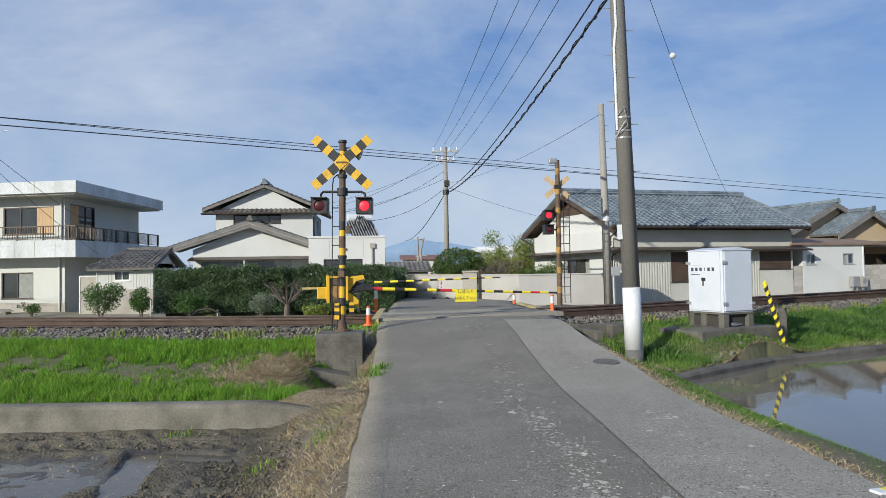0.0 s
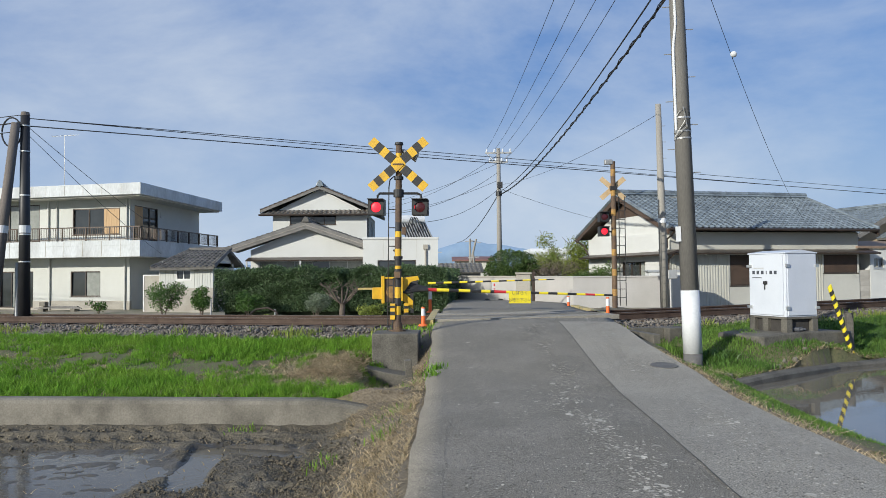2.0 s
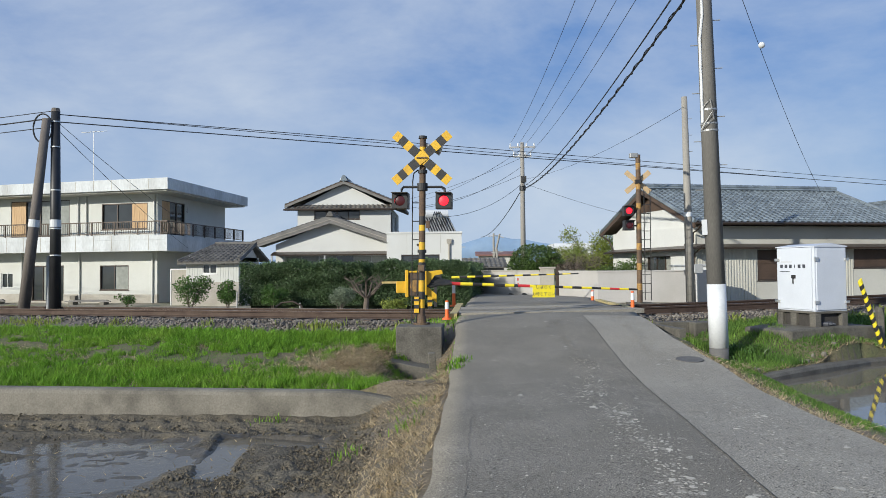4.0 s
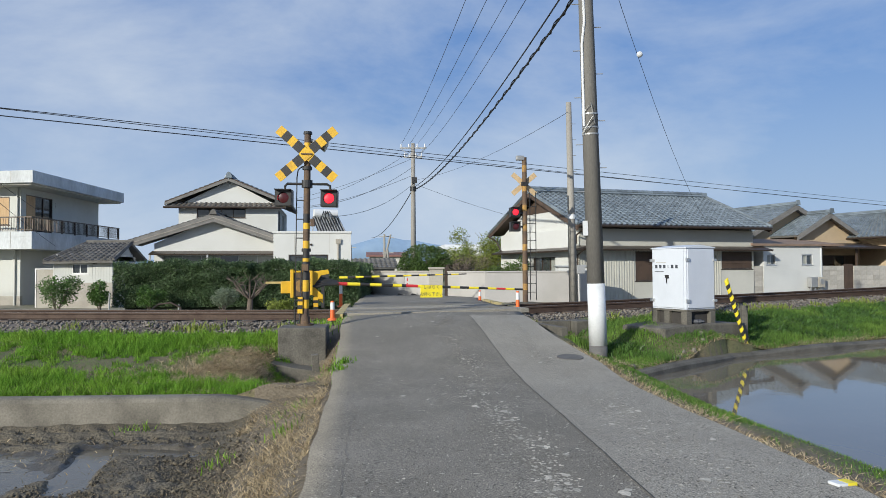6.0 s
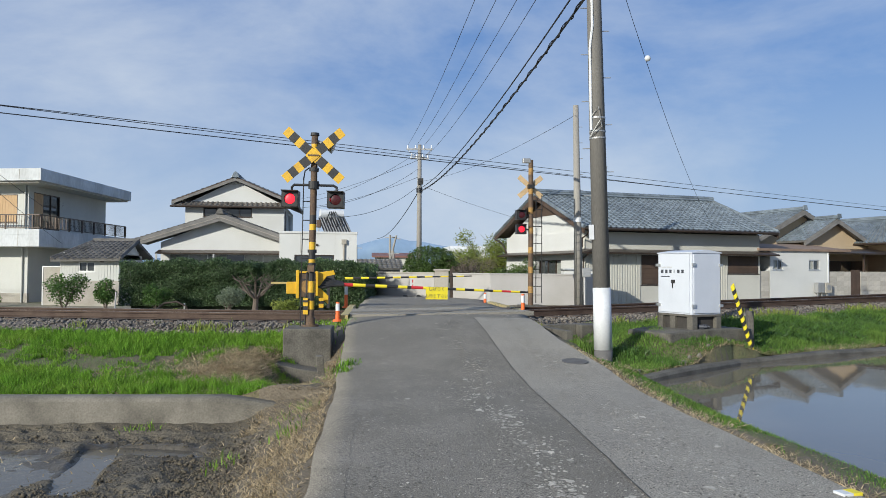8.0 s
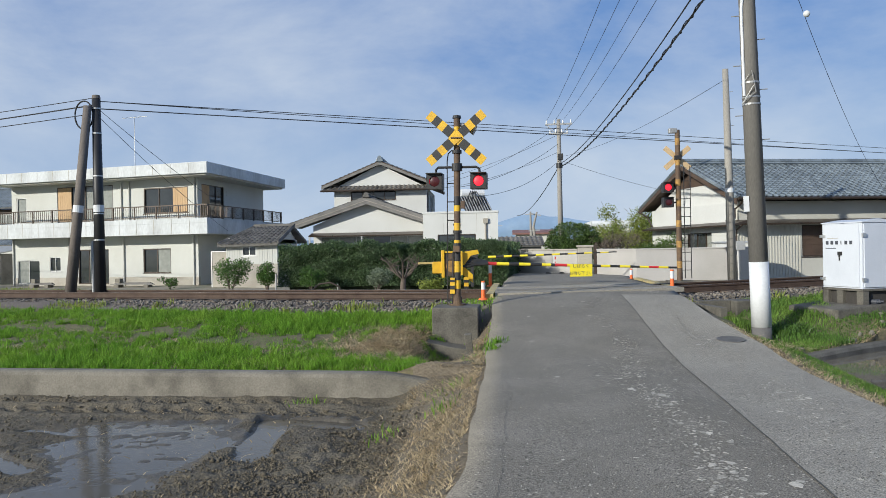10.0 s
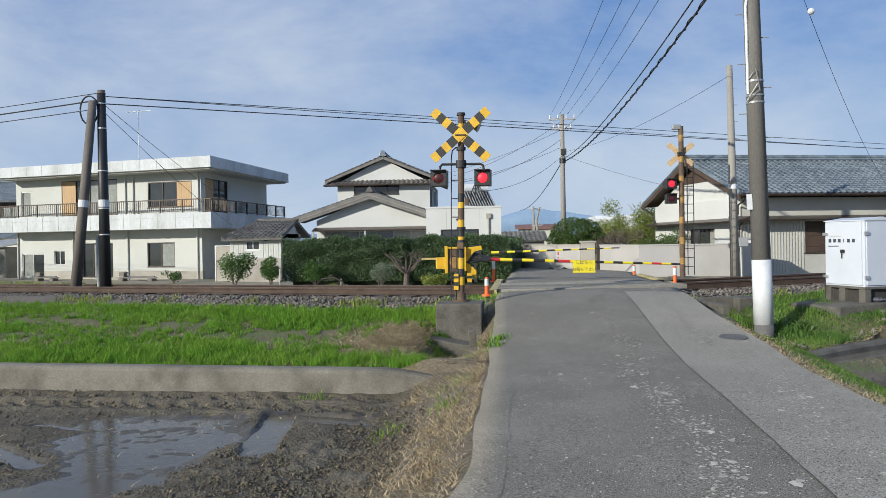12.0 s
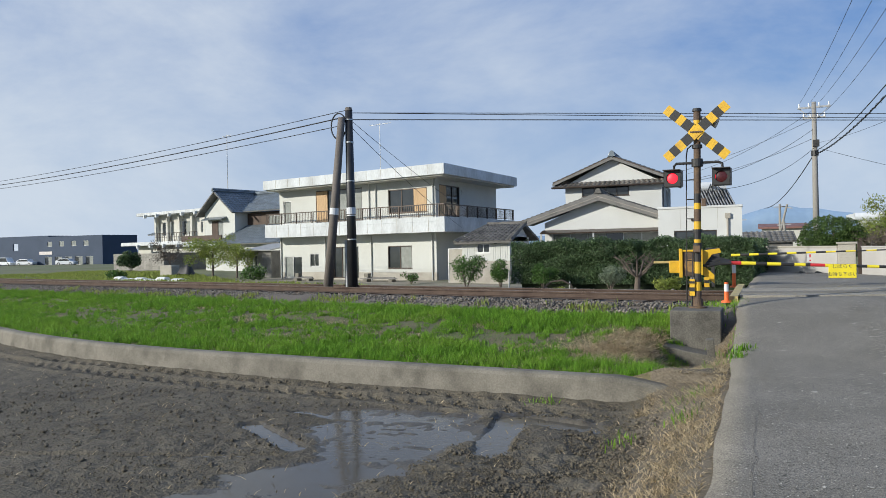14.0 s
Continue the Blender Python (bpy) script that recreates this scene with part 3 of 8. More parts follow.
        a0 = rng.uniform(0, 6)
        f.add([(x + math.cos(a0 + 6.283 * i / m) * w * rng.uniform(0.6, 1.2), y + math.sin(a0 + 6.283 * i / m) * h * rng.uniform(0.6, 1.2), z) for i in range(m)], [tuple(range(m))])
    fl = part("pale_scuff", f, mat("pale_scuff", (0.50, 0.46, 0.385), 0.95, (0.37, 0.338, 0.28), 8, 60, 0.3, 0.2, island=0.3), road)
    fl["kind"] = "stuff"
    f = Geo()
    for k in range(5500):       # dark pits between the stones of the surface
        y = 3.0 + 10 * rng.random() ** 1.4
        x = rng.uniform(float(road_left(y)) + 0.1, float(road_right(y)) - 0.1)
        l, r = float(road_left(y)), float(road_right(y))
        z = float(road_z(y)) + 0.03 * (1 - (2 * (x - l) / (r - l) - 1) ** 2) + 0.012 * noise.noise((x * 0.9, y * 0.9, 1)) + (0.0090 if x > seam(y) else 0.0030)
        w = rng.uniform(0.004, 0.011)
        a0 = rng.uniform(0, 6)
        f.add([(x + math.cos(a0 + 1.2566 * i) * w * rng.uniform(0.6, 1.2), y + math.sin(a0 + 1.2566 * i) * w * rng.uniform(0.8, 1.6), z) for i in range(5)], [(0, 1, 2, 3, 4)])
    pit = part("surface_pit", f, mat("tar_pit", (0.115, 0.105, 0.088), 0.95, None, 8, 60, 0.3, 0.2, island=0.3), road)
    pit["kind"] = "stuff"
    # manhole lid in the verge lane
    lid = Geo().tube((2.45, 11.3, road_z(11.3) + 0.012), (2.45, 11.3, road_z(11.3) + 0.022), 0.2, 0.2, 24)
    lid.v = [(a, b, c + (b - 11.3) * float(road_z(11.4) - road_z(11.2)) / 0.2 + 0.006) for a, b, c in lid.v]
    tagged(part("manhole_cover", lid, mat("cast_iron", (0.17, 0.16, 0.145), 0.7, None, 6, 60, 0.3, 0.4, metal=0.4)), "small round cast iron cover in the asphalt", "manhole cover")


build_road()


# ---- paddy kerbs ----
def sweep(name, pts, section, material, label, category, parent=None, kind="structure", smooth=False):
    g = Geo()
    pts = [Vector(p) for p in pts]
    m = len(section)
    for k, p in enumerate(pts):
        d = (pts[min(k + 1, len(pts) - 1)] - pts[max(k - 1, 0)])
        d.z = 0
        d.normalize()
        s = Vector((-d.y, d.x, 0))
        for a, b in section:
            g.v.append(tuple(p + s * a + Vector((0, 0, b))))
    for k in range(len(pts) - 1):
        for i in range(m):
            a, b = k * m, (k + 1) * m
            g.f.append((a + i, a + (i + 1) % m, b + (i + 1) % m, b + i))
    g.f.append(tuple(range(m - 1, -1, -1)))
    g.f.append(tuple(range((len(pts) - 1) * m, len(pts) * m)))
    ob = part(name, g, material, parent, smooth=smooth)
    if label:
        tagged(ob, label, category, kind=kind)
    return ob


sweep("paddy_curb", [(x, float(curb_y(x)), -0.16 * max(0.0, x + 2.3)) for x in np.arange(-60, -1.3, 0.3)], [(-0.15, -0.75), (-0.11, -0.18), (-0.09, -0.135), (-0.05, -0.115), (0.10, -0.115), (0.13, -0.15), (0.13, -0.75)], CONCRETE, "low weathered concrete curb edging the ploughed paddy", "curb")
sweep("paddy_kerb", [(x, float(kerb_y(x)) + 0.03 * math.sin(x * 2.1), 0.02 * math.sin(x * 1.7)) for x in np.arange(3.3, 58, 0.45)], [(-0.13, -0.75), (-0.11, -0.16), (-0.07, -0.12), (0.08, -0.11), (0.11, -0.16), (0.11, -0.75)], CONCRETE_DARK, "dark mossy concrete kerb along the flooded paddy", "kerb")


# ---- railway ----
def rail_points(side, x0=-95.0, x1=75.0, step=0.8):
    out = []
    for x in np.arange(x0, x1, step):
        s = float(rail_slope(x))
        n = Vector((-s, 1, 0)).normalized()
        out.append(Vector((x, float(rail_y(x)), float(rail_z(x)))) + n * side)
    return out


RAIL_SECTION = [(-0.063, -0.153), (0.063, -0.153), (0.063, -0.14), (0.012, -0.125), (0.010, -0.045), (0.033, -0.034), (0.033, -0.004), (0.026, 0.0), (-0.026, 0.0), (-0.033, -0.004), (-0.033, -0.034), (-0.010, -0.045), (-0.012, -0.125), (-0.063, -0.14)]
for side in (0.0, 1.10):
    rail = sweep("rail", rail_points(side), RAIL_SECTION, RUST, "brown rusted steel rail of a single track", "rail", kind="")
    rail["group"] = "rails of the track"
    sweep("rail_head", [p + Vector((0, 0, 0.003)) for p in rail_points(side)], [(-0.022, -0.002), (0.022, -0.002), (0.022, 0.0), (-0.022, 0.0)], STEEL_WORN, "", "", rail)
sl = Geo().box(-0.11, 0.11, -1.0, 1.0, -0.14, 0.0)
sleeper_mesh = None
x = -34.0
while x < 26:
    s = float(rail_slope(x))
    if not (float(road_left(17)) - 0.4 < x < float(road_right(17)) + 0.3):
        c = Vector((x, float(rail_y(x)), float(rail_z(x)) - 0.155)) + Vector((-s, 1, 0)).normalized() * 0.55
        if sleeper_mesh is None:
            ob = part("sleeper", sl, WOOD_SLEEPER)
            sleeper_mesh = ob.data
        else:
            ob = new("sleeper", sleeper_mesh)
        ob.matrix_world = Matrix.Translation(c) @ pose(0, 0, 0, 0, 0, math.degrees(math.atan(s)))
        tagged(ob, "dark weathered wooden sleeper bedded in ballast", "sleeper", "sleepers under the rails")
    x += 0.62 / math.sqrt(1 + s * s)


def scatter_stones():
    rng = np.random.default_rng(8)
    n = 15000
    x = rng.uniform(-34, 26, n)
    d = np.where(rng.random(n) < 0.72, rng.uniform(-2.0, -0.6, n), rng.uniform(-0.5, 2.0, n))
    s = rail_slope(x)
    y = rail_y(x) + (d + 0.55) * np.sqrt(1 + s * s)
    keep = ~((x > road_left(y) - 0.15) & (x < road_right(y) + 0.1))
    x, y = x[keep], y[keep]
    z = land_z(x, y)
    n = len(x)
    oc = np.array([(1, 0, 0), (-1, 0, 0), (0, 1, 0), (0, -1, 0), (0, 0, 1), (0, 0, -1)], float)
    of = np.array([(0, 2, 4), (2, 1, 4), (1, 3, 4), (3, 0, 4), (2, 0, 5), (1, 2, 5), (3, 1, 5), (0, 3, 5)])
    r = rng.uniform(0.022, 0.052, (n, 1, 1)) * rng.uniform(0.7, 1.25, (n, 6, 1))
    a = rng.uniform(0, 6.28, n)
    v = oc[None] * r * np.array([1, 1, 0.8])
    c, sn = np.cos(a)[:, None], np.sin(a)[:, None]
    t = rng.uniform(-0.6, 0.6, n)[:, None]
    vx, vy, vz = v[..., 0], v[..., 1], v[..., 2]
    vx, vz = vx * np.cos(t) - vz * np.sin(t), vx * np.sin(t) + vz * np.cos(t)
    vx, vy = vx * c - vy * sn, vx * sn + vy * c
    verts = np.stack([vx + x[:, None], vy + y[:, None], vz + (z + 0.012)[:, None]], -1).reshape(-1, 3)
    faces = (of[None] + (np.arange(n) * 6)[:, None, None]).reshape(-1, 3)
    tagged(new("ballast_stones", raw_mesh("ballast_stones", verts, faces, STONE)), "brown-grey crushed stone heaped beside the rails", "ballast", kind="stuff")


scatter_stones()


def scatter_crumbs():
    rng = np.random.default_rng(18)
    n = 16000
    x, y = -1.5 - 10 * rng.random(n) ** 1.3, 4.2 + 5.6 * rng.random(n)
    h = 5000
    x[:h], y[:h] = rng.normal(-2.4, 0.75, h), rng.normal(6.6, 1.1, h)
    dry = np.ones(n, bool)
    for x0, y0, x1, y1, r, deep in POOLS:
        u = np.clip(((x - x0) * (x1 - x0) + (y - y0) * (y1 - y0)) / ((x1 - x0) ** 2 + (y1 - y0) ** 2), 0, 1)
        dry &= np.hypot(x - x0 - u * (x1 - x0), y - y0 - u * (y1 - y0)) > r * 1.05
    keep = dry & (y < curb_y(x) - 0.15) & (x < road_left(y) - 0.7)
    x, y = x[keep], y[keep]
    n = len(x)
    oc = np.array([(1, 0, 0), (-1, 0, 0), (0, 1, 0), (0, -1, 0), (0, 0, 1), (0, 0, -1)], float)
    of = np.array([(0, 2, 4), (2, 1, 4), (1, 3, 4), (3, 0, 4), (2, 0, 5), (1, 2, 5), (3, 1, 5), (0, 3, 5)])
    size = np.where(rng.random(n) < 0.06, rng.uniform(0.018, 0.035, n), rng.uniform(0.006, 0.016, n))
    v = oc[None] * size[:, None, None] * rng.uniform(0.5, 1.4, (n, 6, 1)) * np.array([1, 1, 0.7])
    a = rng.uniform(0, 6.28, n)[:, None]
    vx, vy = v[..., 0] * np.cos(a) - v[..., 1] * np.sin(a), v[..., 0] * np.sin(a) + v[..., 1] * np.cos(a)
    z = land_z(x, y) + 0.012
    verts = np.stack([vx + x[:, None], vy + y[:, None], v[..., 2] + z[:, None]], -1).reshape(-1, 3)
    faces = (of[None] + (np.arange(n) * 6)[:, None, None]).reshape(-1, 3)
    tagged(new("mud_crumbs", raw_mesh("mud_crumbs", verts, faces, mat("mud_crumb", (0.12, 0.10, 0.068), 0.95, (0.08, 0.066, 0.045), 5, 60, 0.3, 0.3, island=0.3))), "crumbled lumps of brown mud strewn over the paddy", "mud", kind="stuff")


scatter_crumbs()


# ---- grass ----
def blades(name, x, y, height, width, material, label, category="grass", lean=0.35, seed=1, lift=0.0):
    """Bent grass blades of three triangles each, rooted in the ground."""
    rng = np.random.default_rng(seed)
    n = len(x)
    z = land_z(x, y) - 0.02 + lift
    a = rng.uniform(0, 6.283, n)
    h = height * rng.uniform(0.5, 1.35, n)
    w = width * rng.uniform(0.7, 1.4, n)
    ln = lean * rng.uniform(0.2, 1.6, n) * h
    b = rng.uniform(0, 6.283, n)
    wx, wy, lx, ly = np.cos(a) * w, np.sin(a) * w, np.cos(b) * ln, np.sin(b) * ln
    p = np.empty((n, 5, 3))
    p[:, 0] = np.stack([x - wx, y - wy, z], 1)
    p[:, 1] = np.stack([x + wx, y + wy, z], 1)
    p[:, 2] = np.stack([x + lx * 0.35 - wx * 0.8, y + ly * 0.35 - wy * 0.8, z + h * 0.6], 1)
    p[:, 3] = np.stack([x + lx * 0.35 + wx * 0.8, y + ly * 0.35 + wy * 0.8, z + h * 0.6], 1)
    p[:, 4] = np.stack([x + lx, y + ly, z + h], 1)
    f = np.array([(0, 1, 3), (0, 3, 2), (2, 3, 4)])
    faces = (f[None] + (np.arange(n) * 5)[:, None, None]).reshape(-1, 3)
    return tagged(new(name, raw_mesh(name, p.reshape(-1, 3), faces, material)), label, category, kind="stuff")


def patchy(x, y, k=0.8, seed=0.0):
    return 0.5 + 0.5 * np.sin(x * k * 1.7 + seed + 1.6 * np.sin(y * k * 2.1 + seed)) * np.sin(y * k * 2.3 + 1.1 * np.sin(x * k * 1.3 + 2 * seed))


def grow_grass():
    rng = np.random.default_rng(11)
    # bank between the ploughed paddy and the track: fluffy green clumps with dead straw between
    def bank_point(n, power=1.35):
        x = -2.0 - 34 * rng.random(n) ** power
        t = rng.random(n)
        cy = curb_y(x) + 0.16
        return x, cy + (rail_y(x) - 1.7 - cy) * t, t
    n = 11500
    x, y, t = bank_point(n)
    rows_ = np.maximum(np.exp(-((t - 0.10) / 0.16) ** 2), np.exp(-((t - 0.90) / 0.16) ** 2))
    want = 0.46 + 0.6 * rows_ + 0.9 * (value_noise(x * 0.8, y * 1.3, 71) - 0.5) + 0.5 * (value_noise(x * 2.3, y * 2.6, 72) - 0.5)
    bare = np.exp(-(((x + 2.85) / 0.8) ** 2 + ((y - 12.0) / 1.5) ** 2))
    keep = (rng.random(n) < np.clip(want, 0.03, 1)) & (rng.random(n) > 1.4 * bare) & (x < road_left(y) - 0.8)
    x, y, t = x[keep], y[keep], t[keep]
    tall = 0.10 + 0.11 * rng.random(len(x)) * (0.5 + 0.5 * rows_[keep])
    per = 62
    cx, cy2 = np.repeat(x, per), np.repeat(y, per)
    spread = np.repeat(rng.uniform(0.05, 0.12, len(x)), per)
    ang, rad = rng.uniform(0, 6.283, len(cx)), np.sqrt(rng.random(len(cx)))
    far_in = 1 - 0.55 * rad ** 2
    blades("grass", cx + np.cos(ang) * rad * spread, cy2 + np.sin(ang) * rad * spread, np.repeat(tall, per) * far_in, 0.0042, GRASS, "bright green feathery tufts growing on the railway bank", lean=0.45, seed=2)
    x, y, t = bank_point(70000)
    keep = (value_noise(x * 0.9, y * 1.1, 73) > 0.35) & (x < road_left(y) - 0.8)
    blades("grass", x[keep], y[keep], 0.06, 0.004, GRASS_BANK, "short low grass between the tufts on the bank", lean=0.6, seed=17)
    x, y, t = bank_point(60000)
    m = value_noise(x * 1.3, y * 1.7, 74) > 0.62
    blades("dead_grass", x[m], y[m], 0.075, 0.005, GRASS_DRY, "dry straw-coloured stalks among the green grass", lean=1.9, seed=3)
    # heap of cut dry stalks by the block
    n2 = 17000
    hx, hy = rng.normal(-2.75, 0.5, n2), rng.normal(12.0, 0.9, n2)
    k = (hx < road_left(hy) - 0.2) & (hy > 10.1) & ~((np.abs(hx + 1.85) < 0.55) & (hy > 11.7))
    blades("dry_stalks", hx[k], hy[k], 0.075, 0.006, GRASS_DRY, "tangled heap of dry cut stalks", lean=2.2, seed=4)
    # straw strewn over the ploughed mud
    n9 = 1500
    mx, my = -2.0 - 16 * rng.random(n9), 4.2 + 6.2 * rng.random(n9)
    k9 = my < curb_y(mx) - 0.2
    blades("straw_bits", mx[k9], my[k9], 0.035, 0.005, GRASS_DRY, "bits of pale straw strewn over the mud", lean=2.5, seed=14, lift=0.02)
    # straw on the road's shoulder
    n3 = 15000
    sy = rng.uniform(3.5, 13.5, n3)
    sx = road_left(sy) - 0.05 - np.abs(rng.normal(0, 0.42, n3))
    blades("straw", sx, sy, 0.042, 0.005, GRASS_DRY, "trampled straw and dead grass on the road shoulder", lean=2.0, seed=5)
    n10 = 16000
    qy = rng.uniform(8.8, 13.0, n10)
    qx = road_left(qy) - 0.1 - 1.9 * rng.random(n10) ** 1.2
    kq = ~((np.abs(qx + 1.92) < 0.45) & (qy > 12.4)) & ((qy > curb_y(qx) + 0.15) | (qx > -2.0))
    blades("dry_stalks", qx[kq], qy[kq], 0.07, 0.0055, GRASS_DRY, "trampled dry stalks covering the bare slope", lean=2.2, seed=15)
    n11 = 5000
    qx, qy = rng.normal(-2.6, 0.5, n11), rng.normal(10.5, 0.3, n11)
    kq = (qy > curb_y(qx) + 0.16) & (patchy(qx, qy, 2.0, 4) > 0.45)
    blades("grass", qx[kq], qy[kq], 0.09, 0.005, GRASS, "sparse green grass at the end of the bank", seed=16)
    for k, (ox, oy, r, c) in enumerate(((-0.96, 11.2, 0.08, 90), (-1.0, 10.75, 0.07, 60), (-1.45, 9.2, 0.14, 70), (-1.35, 8.2, 0.12, 40), (-1.9, 7.6, 0.10, 30), (-3.3, 9.3, 0.10, 60), (-1.75, 15.4, 0.4, 900), (-1.5, 12.3, 0.25, 150))):
        px, py = rng.normal(ox, r, c), rng.normal(oy, r * 1.5, c)
        blades("weed_tuft", px, py, 0.10, 0.007, GRASS, "small green weed tuft at the road's edge", "weeds", seed=20 + k, lift=0.06 if k < 2 else 0.0)
    # right bank, between paddy kerb and track
    n4 = 230000
    x = 2.7 + 26 * rng.random(n4) ** 1.3
    t = rng.random(n4)
    ky = kerb_y(x) + 0.14
    y = ky + (rail_y(x) - 1.5 - ky) * t
    keep = (rng.random(n4) < 0.45 + 0.55 * patchy(x, y, 0.6, 1.0)) & (x > road_right(y) + 0.45)
    keep &= ~((np.abs(x - 3.25) < 0.35) & (np.abs(y - 12.8) < 0.45))
    keep &= ~((np.abs(x - 5.4) < 0.6) & (np.abs(y - 14.6) < 0.6))
    blades("grass", x[keep], y[keep], 0.05 + 0.12 * value_noise(x[keep] * 1.6, y[keep] * 1.6, 75) ** 1.6, 0.0052, GRASS_BANK, "lush green grass on the bank by the flooded paddy", seed=6)
    n12 = 5200          # dead grass and clods along the paddy kerb
    x = 3.2 + 14 * rng.random(n12) ** 1.4
    y = kerb_y(x) + 0.12 + np.abs(rng.normal(0, 0.16, n12))
    blades("dead_grass", x, y, 0.06, 0.005, GRASS_DRY, "dead straw and roots along the paddy kerb", lean=2.0, seed=18)
    n13 = 20000
    x = 3.3 + 12 * rng.random(n13) ** 1.2
    t = rng.random(n13)
    y = kerb_y(x) + 0.3 + (rail_y(x) - 2.0 - kerb_y(x)) * t
    k = (value_noise(x * 0.9, y * 0.9, 76) > 0.5) & (x > road_right(y) + 0.5)
    blades("weeds", x[k], y[k], 0.12, 0.014, LEAF_MID, "broad-leaved green weeds on the bank", "weeds", lean=0.9, seed=19)
    # verge between road and water
    n5 = 44000
    y = rng.uniform(2.5, 12.5, n5)
    x = road_right(y) + 0.12 + (np.maximum(water_x(y), road_right(y) + 0.4) + 0.05 - road_right(y)) * rng.random(n5) ** 0.6
    k = x > road_right(y) + 0.12
    blades("grass", x[k], y[k], 0.06, 0.0038, GRASS_BANK, "green grass fringe between the lane and the water", seed=7)
    n6 = 4000
    y = rng.uniform(3, 13, n6)
    x = road_right(y) + np.abs(rng.normal(0.05, 0.2, n6))
    blades("straw", x, y, 0.05, 0.006, GRASS_DRY, "thin dry straw along the lane's far edge", lean=2.0, seed=8)
    # sprouts along the ballast and in the yards
    n7 = 11000
    x = rng.uniform(-34, 26, n7)
    s = rail_slope(x)
    y = rail_y(x) + rng.normal(-1.25, 0.18, n7) * np.sqrt(1 + s * s)
    k = (value_noise(x * 1.7, y * 1.7, 77) > 0.62) & ~((x > road_left(y) - 0.1) & (x < road_right(y) + 0.1))
    blades("weeds", x[k], y[k], 0.14, 0.012, LEAF_YOUNG, "yellow-green weeds sprouting from the ballast", "weeds", seed=9)
    n14 = 60000
    x = rng.uniform(-66, -17, n14)
    y = rail_y(x) + rng.uniform(2.2, 24, n14)
    k = (value_noise(x * 0.35, y * 0.5, 78) > 0.36) & (y < 31.0 + np.clip(-28 - x, 0, 40) * 0.75)
    blades("weeds", x[k], y[k], 0.20, 0.03, LEAF_YOUNG, "pale green weeds in the gardens beyond the track", "weeds", seed=28)
    n8 = 16000
    x = rng.uniform(-34, 26, n8)
    y = rail_y(x) + rng.uniform(2.9, 7.5, n8)
    k = (patchy(x, y, 0.7, 5) > 0.6) & ((x < road_left(y) - 0.4) | (x > 7))
    blades("weeds", x[k], y[k], 0.16, 0.014, LEAF_MID, "weeds in the strip behind the track", "weeds", seed=10)


grow_grass()


# ---- level crossing ----
def banded(parent, name, p0, p1, r0, r1, bands, n=14):
    """A pole built of coloured lengths: bands are (end fraction, material, label)."""
    p0, p1 = Vector(p0), Vector(p1)
    a = 0.0
    for b, material, label in bands:
        g = Geo().tube(p0.lerp(p1, a), p0.lerp(p1, b), r0 + (r1 - r0) * a, r0 + (r1 - r0) * b, n)
        part(name, g, material, parent, label, smooth=False)
        a = b


def crossbuck(parent, z, y, length, width, front, angle, centre=True):
    for k, sgn in enumerate((1, -1)):
        yy = y - 0.012 * k
        m = Matrix.Translation((0, yy, z)) @ Matrix.Rotation(radians(sgn * angle), 4, 'Y')
        board = part("board", Geo().box(-length / 2, length / 2, -0.004, 0.004, -width / 2, width / 2, m), front, parent, bevel=0.002)
        if front is YELLOW:
            h = length / 2
            for a, b in ((0.17 * h, 0.41 * h), (0.60 * h, 0.80 * h), (-0.41 * h, -0.17 * h), (-0.80 * h, -0.60 * h)):
                part("stripe", Geo().box(a, b, -0.0085, -0.0045, -width / 2, width / 2, m), BLACK, board, "black stripe")
    if centre:
        part("bolt_plate", Geo().box(-0.10, 0.10, -0.02, -0.005, -0.012, 0.012, Matrix.Translation((0, y - 0.015, z))), MAST_RUST, parent)


